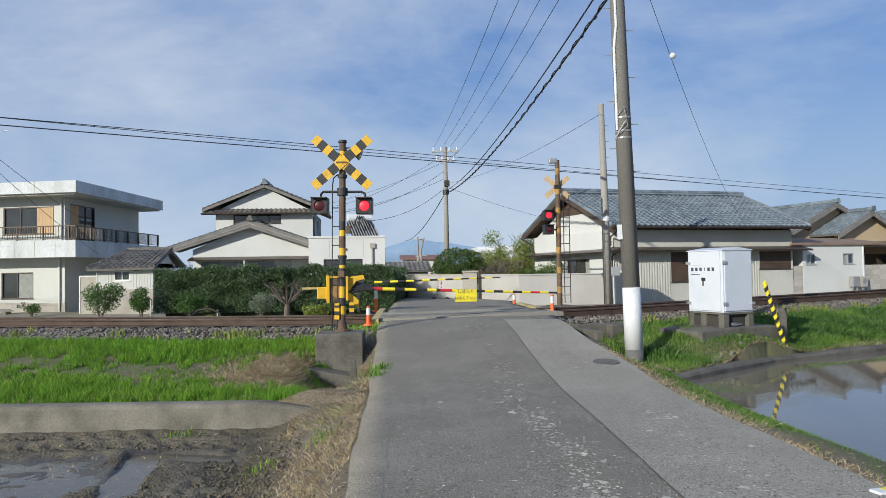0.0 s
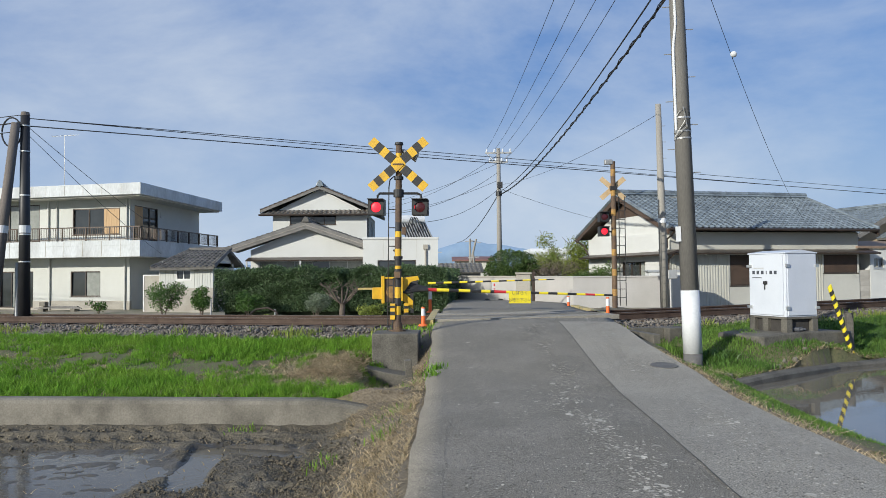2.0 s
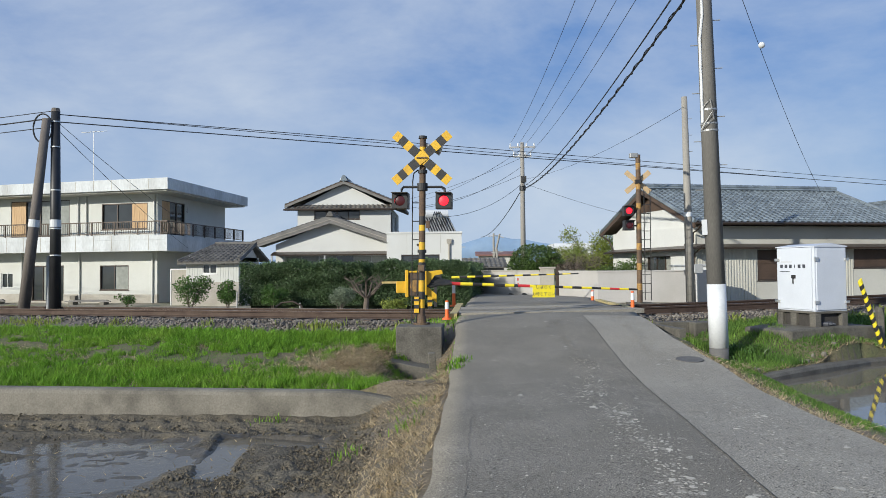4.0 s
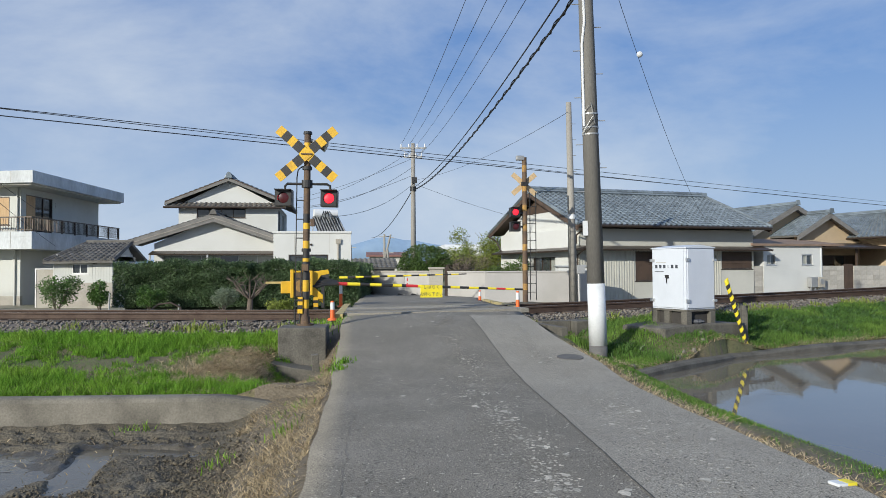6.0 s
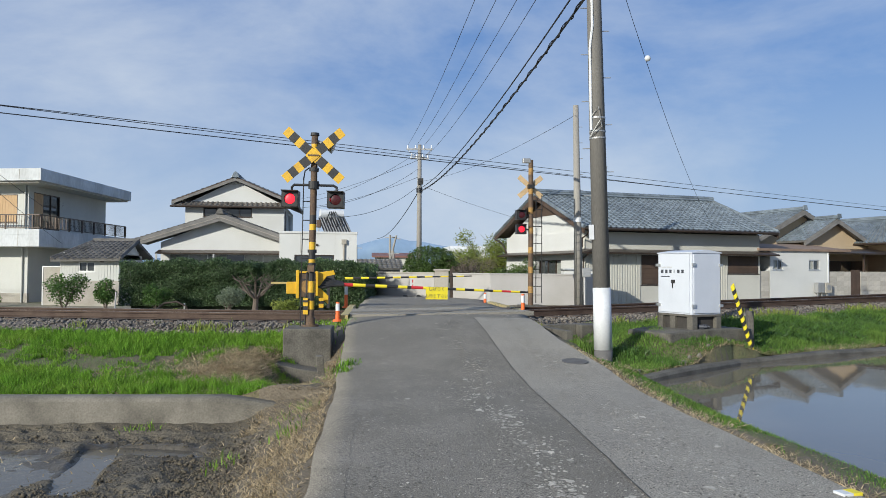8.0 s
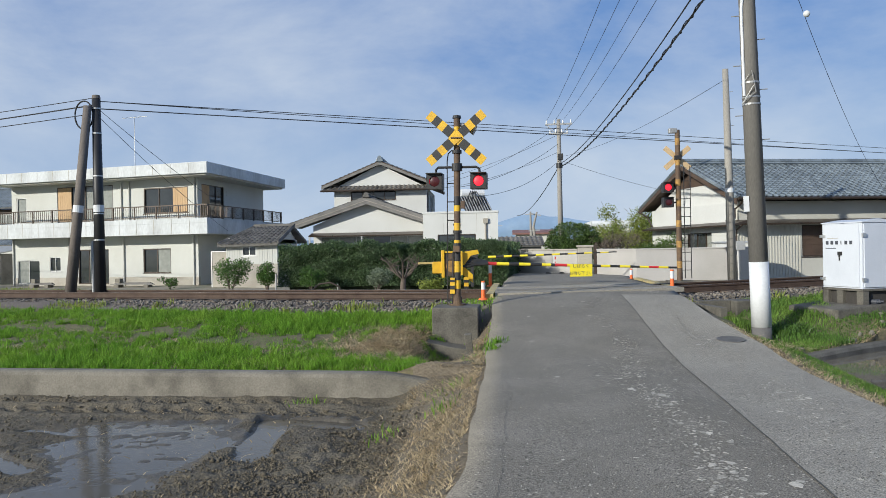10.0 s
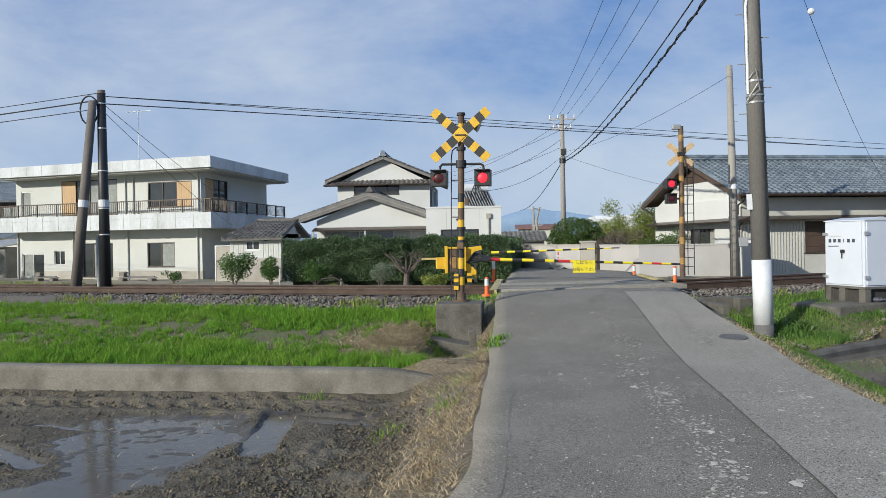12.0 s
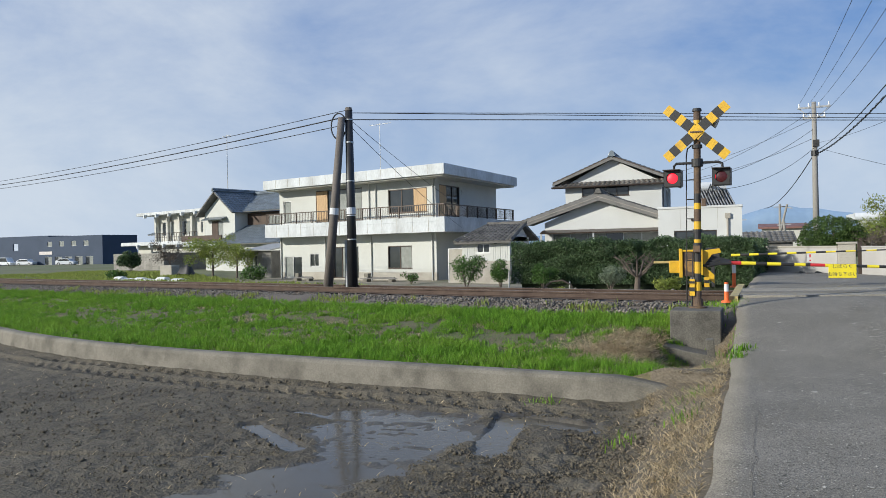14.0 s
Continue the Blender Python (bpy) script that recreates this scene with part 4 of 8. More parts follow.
def lamp(parent, x, y, z, size=0.30, r=0.095):
    """A flashing lamp: a black box; an added drum turns lit or unlit red faces to the road to imitate blinking."""
    body = Geo()
    h = size / 2
    ring = 20
    # front plate with a round hole
    outer = [(x + h * max(-1, min(1, 1.42 * math.cos(2 * math.pi * i / ring + math.pi / ring))), z + h * max(-1, min(1, 1.42 * math.sin(2 * math.pi * i / ring + math.pi / ring)))) for i in range(ring)]
    inner = [(x + (r + 0.008) * math.cos(2 * math.pi * i / ring + math.pi / ring), z + (r + 0.008) * math.sin(2 * math.pi * i / ring + math.pi / ring)) for i in range(ring)]
    for yy, flip in ((y, False), (y + 0.012, True)):
        vs = [(a, yy, b) for a, b in outer] + [(a, yy, b) for a, b in inner]
        fs = [(i, (i + 1) % ring, ring + (i + 1) % ring, ring + i) for i in range(ring)]
        body.add(vs, [tuple(reversed(f)) for f in fs] if flip else fs)
    t = 0.012
    body.box(x - h, x - h + t, y + 0.0, y + 0.26, z - h, z + h).box(x + h - t, x + h, y, y + 0.26, z - h, z + h)
    body.box(x - h + t, x + h - t, y, y + 0.26, z + h - t, z + h).box(x - h + t, x + h - t, y, y + 0.26, z - h, z - h + t).box(x - h, x + h, y + 0.26, y + 0.27, z - h, z + h)
    shell = part("lamp_box", body, BLACK, parent, "black lamp box")
    part("hood", Geo().box(x - h, x + h, y - 0.10, y, z + h - 0.01, z + h + 0.004), BLACK, parent)
    drum = new("lens")
    drum.parent = parent
    drum["label"] = "round red lens on an added drum that imitates blinking"
    drum.location = (x, y + 0.125, z)
    n = 24
    for turn in (0, 90, 180, 270):       # lit and unlit faces by turns
        lit = turn in (0, 180)
        g = Geo()
        g.v.append((0, -0.112, 0))
        for rr, dy in ((0.5 * r, 0.109), (r, 0.098)):
            g.v.extend((rr * math.cos(2 * math.pi * i / n), -dy, rr * math.sin(2 * math.pi * i / n)) for i in range(n))
        for i in range(n):
            j = (i + 1) % n
            g.f.append((0, 1 + i, 1 + j))
            g.f.append((1 + i, 1 + n + i, 1 + n + j, 1 + j))
        g.v = [tuple(Matrix.Rotation(radians(turn), 4, 'Z') @ Vector(p)) for p in g.v]
        fc = part("lens_face", g, LAMP_LIT if lit else LAMP_DARK, drum, "glowing red lens" if lit else "dark unlit red lens", smooth=True)
    part("drum_core", Geo().box(-0.095, 0.095, -0.095, 0.095, -r, r), BLACK, drum)
    return drum, (x, y + 0.125, z)


def near_signal():
    s = thing("crossing_signal", pose(-1.93, 13.8, 0.48, 0.6, 0.9, 0), "rusted crossing mast with yellow and black crossbuck and red lamps", "crossing signal", "crossing signals")
    part("base_plate", Geo().tube((0, 0, 0), (0, 0, 0.03), 0.16, 0.16, 16).tube((0, 0, 0.03), (0, 0, 0.16), 0.09, 0.085, 16), MAST_RUST, s)
    H = 3.52
    R, Y, B = (MAST_RUST, "rusty brown mast"), (YELLOW, "yellow band"), (BLACK, "black band")
    stops = [(0.31, R), (0.47, Y), (0.62, B), (0.83, Y), (1.17, B), (1.23, Y), (1.38, B), (1.55, Y), (1.77, R), (1.88, Y), (2.05, B), (2.9, R), (3.25, R), (3.36, Y), (H, R)]
    banded(s, "mast", (0, 0, 0.0), (0, 0, H), 0.063, 0.061, [(z / H, m, l) for z, (m, l) in stops])
    part("mast_cap", Geo().tube((0, 0, H), (0, 0, H + 0.05), 0.085, 0.075, 14), BLACK, s)
    crossbuck(s, 3.14, -0.10, 1.38, 0.175, YELLOW, 41)
    part("crossarm", Geo().path([(-0.40, 0, 2.46), (-0.40, 0, 2.56), (-0.36, 0, 2.60), (-0.1, 0, 2.60), (0.36, 0, 2.60), (0.42, 0, 2.57), (0.43, 0, 2.47)], 0.024, 8).tube((0, 0, 2.53), (0, 0, 2.67), 0.10, 0.10, 14), BLACK, s)
    part("ladder_stile", Geo().path([(-0.19, 0.02, 0.0), (-0.19, 0.02, 2.72), (-0.17, 0.02, 2.86), (-0.10, 0.02, 2.92), (0, 0.02, 2.93)], 0.012, 6), BLACK, s)
    for z in (0.45, 0.85, 1.25, 1.6, 1.95, 2.3):
        part("rung", Geo().tube((-0.19, 0.02, z), (0, 0.02, z), 0.011, 0.011, 6), BLACK, s)
    for z, rr in ((2.86, 0.09), (1.35, 0.085), (1.10, 0.078)):
        part("clamp", Geo().tube((0, 0, z), (0, 0, z + 0.06), rr, rr, 14), BLACK, s)
    part("bell", Geo().tube((0.03, 0.05, 3.42), (0.22, 0.05, 3.34), 0.035, 0.05, 12).tube((0.22, 0.05, 3.34), (0.34, 0.05, 3.29), 0.06, 0.10, 14), GALV, s, "grey warning bell")
    part("junction_box", Geo().box(-0.06, 0.06, -0.13, -0.07, 1.0, 1.12), MAST_RUST, s, bevel=0.006)
    part("junction_box", Geo().box(0.07, 0.15, -0.04, 0.05, 1.82, 1.96), MAST_RUST, s, bevel=0.006)
    part("conduit", Geo().path([(-0.10, -0.03, 0.0), (-0.085, -0.05, 0.3), (-0.075, -0.055, 1.0)], 0.014, 6), CABLE, s)
    # bracket at the foot with a striped board
    st = part("striped_bracket", Geo().box(-0.13, -0.04, -0.09, -0.075, 0.22, 0.52), YELLOW, s, "yellow and black bracket")
    for z0, z1 in ((0.30, 0.37), (0.44, 0.48)):
        part("stripe", Geo().box(-0.13, -0.04, -0.096, -0.0905, z0, z1), BLACK, st)
    return [lamp(s, -0.41, -0.16, 2.33), lamp(s, 0.42, -0.16, 2.33)]


def far_signal():
    s = thing("crossing_signal", pose(3.55, 23.2, 0.40, 0, 0, 8), "tall crossing mast with ladder and faded back of a crossbuck", "crossing signal", "crossing signals")
    H = 4.6
    bands = []
    z = 0.0
    k = 0
    while z < H:
        z = min(H, z + (0.42 if k % 2 == 0 else 0.2))
        bands.append((z / H, MAST_RUST if k % 2 == 0 else mat("rusted_yellow", (0.42, 0.24, 0.06), 0.7, (0.2, 0.11, 0.05), 7, 45, 0.3, 0.2), "rusty faded band"))
        k += 1
    banded(s, "mast", (0, 0, 0), (0, 0, H), 0.085, 0.075, bands)
    part("base_plate", Geo().box(-0.35, 0.35, -0.3, 0.3, -0.06, 0.04), CONCRETE_DARK, s)
    crossbuck(s, 3.76, 0.06, 0.98, 0.16, FADED, 40, False)
    part("bracket", Geo().box(-0.30, 0.05, -0.03, 0.03, 2.82, 2.87).box(-0.30, 0.05, -0.03, 0.03, 2.38, 2.43).box(-0.1, 0.1, -0.09, 0.09, 3.7, 3.82), BLACK, s)
    part("floodlight", Geo().box(-0.27, -0.02, -0.08, 0.06, H - 0.10, H + 0.05), GALV, s, "grey lamp housing at the mast top", bevel=0.02)
    for dx in (0.17, 0.36):
        part("ladder_stile", Geo().tube((dx, 0, 0.1), (dx, 0, 3.5), 0.014, 0.014, 6), BLACK, s)
    for i in range(12):
        part("rung", Geo().tube((0.08, 0, 0.35 + i * 0.27), (0.36, 0, 0.35 + i * 0.27), 0.012, 0.012, 6), BLACK, s)
    return [lamp(s, -0.33, -0.15, 2.86, 0.30, 0.10), lamp(s, -0.33, -0.15, 2.41, 0.30, 0.10)]


NEAR_LAMPS = near_signal()
FAR_LAMPS = far_signal()


def mast_footing():
    f = thing("concrete_footing", pose(-1.92, 13.62, 0, 0, 0, 3), "dark stained concrete block under the crossing mast", "footing")
    part("block", Geo().box(-0.42, 0.42, -0.42, 0.40, -0.22, 0.478), CONCRETE_DARK, f, bevel=0.02)
    part("slab", Geo().prism([(-0.50, -0.70), (0.30, -0.62), (0.24, -0.20), (-0.05, -0.16), (-0.48, -0.06)], -0.95, -0.42), CONCRETE_DARK, f, "broken lower slab", bevel=0.02)
    m = thing("marker_post", pose(-1.50, 12.35, -0.50, 5, -6, 10), "short tilted concrete marker post by the lane", "post")
    part("post", Geo().box(-0.06, 0.06, -0.06, 0.06, 0, 0.62), CONCRETE_DARK, m, bevel=0.012)


mast_footing()


def barrier(name, base, yaw, length, r0, r1, bands, drop, with_machine):
    b = thing(name, pose(*base, 0, 0, yaw), "lowered striped barrier with yellow machine and hanging board" if with_machine else "thin lowered yellow and black barrier farther off", "crossing barrier", "crossing barriers")
    tilt = math.degrees(math.atan2(drop, length))
    arm = new("boom")
    arm.parent = b
    arm["label"] = "striped barrier boom, closed"
    arm.location = (0.55, 0, 0)
    arm.rotation_euler = (0, radians(tilt), 0)
    a = 0.0
    for e, material in bands:
        part("band", Geo().tube((a * length, 0, 0), (e * length, 0, 0), r0 + (r1 - r0) * a, r0 + (r1 - r0) * e, 12), material, arm)
        a = e
    if with_machine:
        part("gear_case", Geo().box(-0.30, 0.12, -0.17, 0.2, -0.33, 0.28), mat("greasy_rust", (0.13, 0.085, 0.05), 0.7, (0.06, 0.045, 0.035), 7, 45, 0.35, 0.4), b, "greasy rusted gear case", bevel=0.02)
        part("side_plate", Geo().box(-0.38, -0.30, -0.22, 0.2, -0.36, 0.36), YELLOW, b, bevel=0.01)
        part("side_plate", Geo().box(0.12, 0.18, -0.22, 0.2, -0.30, 0.33), YELLOW, b, bevel=0.01)
        part("housing_cover", Geo().tube((-0.09, -0.22, -0.06), (-0.09, -0.171, -0.06), 0.17, 0.17, 20), mat("rusty_yellow_cover", (0.33, 0.19, 0.06), 0.7, (0.15, 0.09, 0.05), 6, 40, 0.3, 0.2), b, "rusty round cover")
        part("lid", Geo().box(-0.30, 0.12, -0.2, 0.24, 0.285, 0.33), YELLOW, b, bevel=0.012)
        part("side_box", Geo().box(-0.62, -0.35, -0.14, 0.12, -0.25, 0.06), YELLOW, b, "small yellow side box", bevel=0.02)
        part("side_arm", Geo().box(-1.0, -0.35, -0.03, 0.03, 0.0, 0.055), mat("pale_worn_yellow", (0.52, 0.40, 0.16), 0.7, None, 5, 40, 0.2, 0.2), b)
        part("arm_bracket", Geo().prism([(0.16, 0.30), (0.58, 0.36), (0.62, 0.25), (0.40, 0.20), (0.22, -0.05), (0.16, -0.05)], -0.10, -0.05).prism([(0.18, -0.05), (0.45, -0.30), (0.45, -0.52), (0.18, -0.30)], -0.10, -0.05), YELLOW, b, bevel=0.008)
        for k in range(5):
            g = Geo().path([(0.12, -0.08 + 0.04 * k, -0.05 + 0.05 * k), (0.3, -0.1 + 0.05 * k, -0.09 + 0.07 * k), (0.5, -0.06 + 0.03 * k, -0.04 + 0.04 * k), (0.85, -0.05 + 0.025 * k, -0.02 + 0.012 * k)], 0.035, 7)
            part("spring", g, BLACK, b, "black balance spring")
        part("post", Geo().box(-0.12, 0.08, -0.1, 0.1, -0.75, -0.33).box(-0.3, 0.3, -0.25, 0.25, -0.8, -0.72), mat("grey_machine_paint", (0.25, 0.24, 0.22), 0.7, None, 5, 40, 0.2, 0.15), b)
        st = part("striped_board", Geo().box(0.2, 0.32, -0.22, -0.2, -0.75, -0.35), YELLOW, b)
        for z0, z1 in ((-0.68, -0.6), (-0.5, -0.43)):
            part("stripe", Geo().box(0.2, 0.32, -0.227, -0.2215, z0, z1), BLACK, st)
        # the board that hangs from the boom
        sg = part("please_wait_board", Geo().box(3.02, 3.62, -0.062, -0.054, -0.385, -0.055), YELLOW_BRIGHT, b, "yellow board with black Japanese lettering", bevel=0.003)
        sg.rotation_euler = (0, radians(tilt - 2), 0)
        for text, z, size in (("しばらく", -0.125, 0.115), ("お待ち下さい", -0.31, 0.105)):
            cu = bpy.data.curves.new("lettering", 'FONT')
            cu.body, cu.size, cu.align_x = text, size, 'CENTER'
            cu.extrude = 0.001
            cu.materials.append(INK)
            t = new("lettering", cu)
            t.parent = sg
            t.location, t.rotation_euler = (3.32, -0.0645, z - 0.02), (radians(90), 0, 0)
            t["label"] = "black painted lettering"
    else:
        part("post", Geo().box(-0.05, 0.05, -0.05, 0.05, -1.0, 0.1).box(-0.2, 0.2, -0.18, 0.18, -0.2, 0.25), BLACK, b, "black barrier post")
    return b


Yb, Kb, Rb = YELLOW_BRIGHT, BLACK, RED_PAINT
barrier("crossing_barrier", (-2.75, 19.35, 1.14), 10, 5.35, 0.048, 0.026,
        [(0.042, Yb), (0.10, Rb), (0.162, Yb), (0.21, Kb), (0.268, Yb), (0.324, Kb), (0.37, Yb), (0.39, Kb), (0.45, Rb), (0.472, Yb), (0.525, Kb), (0.56, Yb), (0.618, Kb), (0.665, Yb), (0.713, Kb), (0.765, Yb), (0.812, Kb), (0.858, Yb), (0.907, Rb), (0.955, Yb), (1.0, Kb)], 0.22, True)
barrier("crossing_barrier", (-3.0, 25.0, 1.22), 3, 4.3, 0.042, 0.018,
        [((k + 1) / 16, Kb if k % 2 else Yb) for k in range(16)], -0.10, False)


def delineator(x, y, z, h, label):
    d = thing("delineator_post", pose(x, y, z), label, "delineator", "orange posts at the crossing")
    part("foot", Geo().tube((0, 0, 0), (0, 0, 0.04), 0.11, 0.09, 14), ORANGE, d)
    part("shaft", Geo().tube((0, 0, 0.04), (0, 0, h), 0.048, 0.038, 12), ORANGE, d)
    part("reflective_band", Geo().tube((0, 0, h * 0.55), (0, 0, h * 0.92), 0.046, 0.042, 12), WHITE_PAINT, d, "white reflective band")


delineator(2.55, 17.75, 0.50, 0.46, "orange rubber post with white band at the crossing edge")
delineator(2.10, 23.0, 0.42, 0.40, "orange rubber post with white band by the grey wall")
delineator(-1.62, 15.5, 0.45, 0.40, "faded orange rubber post with white band in the grass")
delineator(-1.92, 20.2, 0.48, 0.66, "taller orange and white post beside the barrier")
for name, pts in (("edge_strip", [(2.52, 17.4), (2.50, 18.6), (2.38, 20.2), (2.2, 22.4)]), ("edge_strip", [(-1.50, 15.6), (-1.56, 17.0), (-1.66, 18.6), (-1.72, 20.0)])):
    sweep(name, [(x, y, float(road_z(y)) + 0.03) for x, y in pts], [(-0.08, -0.15), (-0.08, 0.02), (0.08, 0.02), (0.08, -0.15)], mat("worn_yellow_line", (0.50, 0.40, 0.17), 0.9, (0.26, 0.23, 0.17), 5, 40, 0.25, 0.2), "worn yellow painted concrete edge of the crossing", "edge strip")

# culvert beside the lane
cv = thing("culvert", pose(3.05, 16.0, 0, 0, 0, 14), "dark concrete culvert mouth below the crossing", "culvert")
part("side_wall", Geo().box(-0.40, -0.25, -1.3, 0.25, -0.6, 0.33), CONCRETE_DARK, cv, bevel=0.015)
part("side_wall", Geo().box(0.45, 0.95, -0.25, 0.3, -0.5, 0.36), CONCRETE_DARK, cv, bevel=0.02)
part("lintel", Geo().box(-0.25, 0.45, 0.0, 0.25, 0.10, 0.36), CONCRETE_DARK, cv, bevel=0.015)
# Almost black back wall paints the darkness inside the opening.
part("back_wall", Geo().box(-0.25, 0.45, 0.9, 1.0, -0.6, 0.12), mat("culvert_shade_black", (0.02, 0.018, 0.016), 0.8), cv)


def crossing_deck():
    """Planks between and beside the rails."""
    d = thing("crossing_deck", pose(0, 0, 0), "dark worn boards laid between the rails", "crossing deck", kind="structure")
    for a, b in ((-0.62, -0.09), (0.07, 0.37), (0.39, 0.70), (0.72, 1.02), (1.18, 1.7)):
        pts = []
        for x in np.arange(-1.45, 2.46, 0.3):
            s = float(rail_slope(x))
            n = Vector((-s, 1, 0)).normalized()
            pts.append(Vector((x, float(rail_y(x)), float(rail_z(x)) + 0.012)) + n * (a + b) / 2)
        h = (b - a) / 2
        sweep("plank", pts, [(-h, -0.1), (-h, 0), (h, 0), (h, -0.1)], ASPHALT_NEW if abs(a) > 0.5 else ASPHALT, "", "", d)


crossing_deck()


# ---- poles and wires ----
def near_pole():
    p = thing("utility_pole", pose(3.33, 13.07, -0.14, 0, -1.5, 0), "grey concrete utility pole with a white painted foot", "utility pole", "poles")
    r = lambda z: 0.158 - 0.0047 * z
    part("shaft", Geo().tube((0, 0, 1.37), (0, 0, 11.8), r(1.37), r(11.8), 24), POLE_GREY, p, smooth=True)
    part("white_sleeve", Geo().tube((0, 0, 0.28), (0, 0, 1.37), r(0.28) + 0.004, r(1.37) + 0.004, 24), WHITE_PAINT, p, "white painted sleeve", smooth=True)
    part("foot", Geo().tube((0, 0, -0.2), (0, 0, 0.28), r(0) + 0.002, r(0.28) + 0.002, 24), mat("pole_foot_grey", (0.13, 0.125, 0.12), 0.8, None, 4, 40, 0.15, 0.2), p, "dark grey foot", smooth=True)
    for k in range(22):
        z = 3.0 + k * 0.42
        s = 1 if k % 2 else -1
        part("step_bolt", Geo().tube((s * r(z) * 0.8, 0, z), (s * (r(z) + 0.13), 0, z), 0.009, 0.009, 6), GALV, p)
    part("number_plate", Geo().box(-0.22, -0.13, -0.10, -0.09, 2.22, 2.48), WHITE_PAINT, p, "blank white tag")
    part("conduit", Geo().path([(-0.13, -0.09, 4.15), (-0.12, -0.1, 5.6), (-0.07, -0.125, 6.0), (-0.07, -0.12, 8.0)], 0.024, 8), WHITE_PAINT, p, "thin white conduit")
    for z in (4.0, 4.12, 4.36):
        part("band", Geo().tube((0, 0, z), (0, 0, z + 0.03), r(z) + 0.008, r(z) + 0.008, 20), GALV, p)
    part("tie_wire", Geo().path([(-0.12, -0.12, 4.4), (-0.02, -0.19, 4.55), (0.04, -0.17, 4.2), (-0.1, -0.17, 4.1), (-0.17, -0.1, 4.02), (0.0, -0.2, 4.3)], 0.008, 5), GALV, p)
    for z in (9.9, 8.6):
        part("crossarm", Geo().box(-0.75, 0.75, -0.05, 0.05, z, z + 0.09), GALV, p)


near_pole()


def street_pole():
    p = thing("utility_pole", pose(-0.02, 47.6, -0.1), "distant concrete utility pole with crossarms", "utility pole", "poles")
    part("shaft", Geo().tube((0, 0, 0), (0, 0, 9.7), 0.19, 0.12, 14), POLE_PALE, p, smooth=True)
    for z, w in ((9.35, 0.85), (8.75, 0.6)):
        part("crossarm", Geo().box(-w, w, -0.05, 0.05, z, z + 0.1), GALV, p)
        for k in (-1, -0.35, 0.35, 1):
            part("insulator", Geo().tube((k * w * 0.9, 0, z + 0.1), (k * w * 0.9, 0, z + 0.32), 0.06, 0.03, 8), WHITE_PAINT, p)
    part("brace", Geo().path([(-0.8, 0, 9.4), (0, -0.1, 8.6), (0.8, 0, 9.4)], 0.025, 5), GALV, p)
    part("switch_box", Geo().box(-0.1, 0.25, -0.25, -0.1, 7.1, 7.5), BLACK, p, bevel=0.02)
    part("clamp", Geo().tube((0, 0, 6.6), (0, 0, 6.9), 0.2, 0.2, 12), BLACK, p)


street_pole()


def grey_pole():
    p = thing("utility_pole", pose(5.55, 25.4, 0.15, 0, -0.9, 0), "pale slim concrete pole behind the track with a camera box", "utility pole", "poles")
    part("shaft", Geo().tube((0, 0, 0), (0, 0, 7.1), 0.155, 0.095, 16), POLE_PALE, p, smooth=True)
    part("camera_box", Geo().box(-0.30, -0.05, -0.3, 0.1, 4.75, 5.05, Matrix.Rotation(radians(12), 4, 'Y')), GALV, p, "grey camera box", bevel=0.02)
    part("meter_box", Geo().box(0.12, 0.42, -0.1, 0.1, 1.15, 1.45), GALV, p, bevel=0.015)
    part("conduit", Geo().path([(0.2, -0.02, 0.0), (0.2, -0.02, 1.2)], 0.05, 8), GALV, p)
    part("ring_tag", Geo().tube((0, 0, 3.05), (0, 0, 3.2), 0.14, 0.14, 14), WHITE_PAINT, p)
    for k in range(6):
        z = 3.6 + k * 0.55
        part("step_bolt", Geo().tube((0.08, 0, z), (0.22, 0, z), 0.01, 0.01, 6), GALV, p)


grey_pole()


def track_poles():
    p = thing("utility_pole", pose(-12.8, 18.95, 0.45, -0.5, -0.6, 0), "black-sleeved pole beside the rails with ringed cable", "utility pole", "poles")
    part("shaft", Geo().tube((0, 0, 0), (0, 0, 5.5), 0.155, 0.115, 16), POLE_BLACK, p, smooth=True)
    part("cap", Geo().tube((0, 0, 5.5), (0, 0, 5.6), 0.12, 0.10, 14), POLE_WOOD, p)
    for z in (2.24, 4.5, 5.2, 1.5, 3.3):
        part("band", Geo().tube((0, 0, z), (0, 0, z + 0.035), 0.16 - 0.006 * z, 0.16 - 0.006 * z, 16), SILVER, p)
    part("tag", Geo().tube((0, 0, 2.3), (0, 0, 2.5), 0.147, 0.147, 16), WHITE_PAINT, p, "white tag sleeve")
    part("cable_guard", Geo().tube((-0.18, -0.05, 0), (-0.18, -0.05, 1.5), 0.05, 0.05, 10), GALV, p, "pale cable guard")
    ring = [( -0.35 + 0.28 * math.cos(a), -0.05, 5.05 + 0.40 * math.sin(a)) for a in np.linspace(0, 6.283, 28)]
    part("cable_ring", Geo().path(ring, 0.022, 6), CABLE, p, "ring of spare black cable")
    q = thing("utility_pole", pose(-13.45, 18.55, 0.45, -3.0, 4.8, 0), "leaning old wooden brace pole with white tag", "utility pole", "poles")
    part("shaft", Geo().tube((0, 0, 0), (0, 0, 5.3), 0.15, 0.11, 16), POLE_WOOD, q, smooth=True)
    part("tag", Geo().tube((0, 0, 2.3), (0, 0, 2.5), 0.14, 0.14, 16), WHITE_PAINT, q, "white tag sleeve")


track_poles()


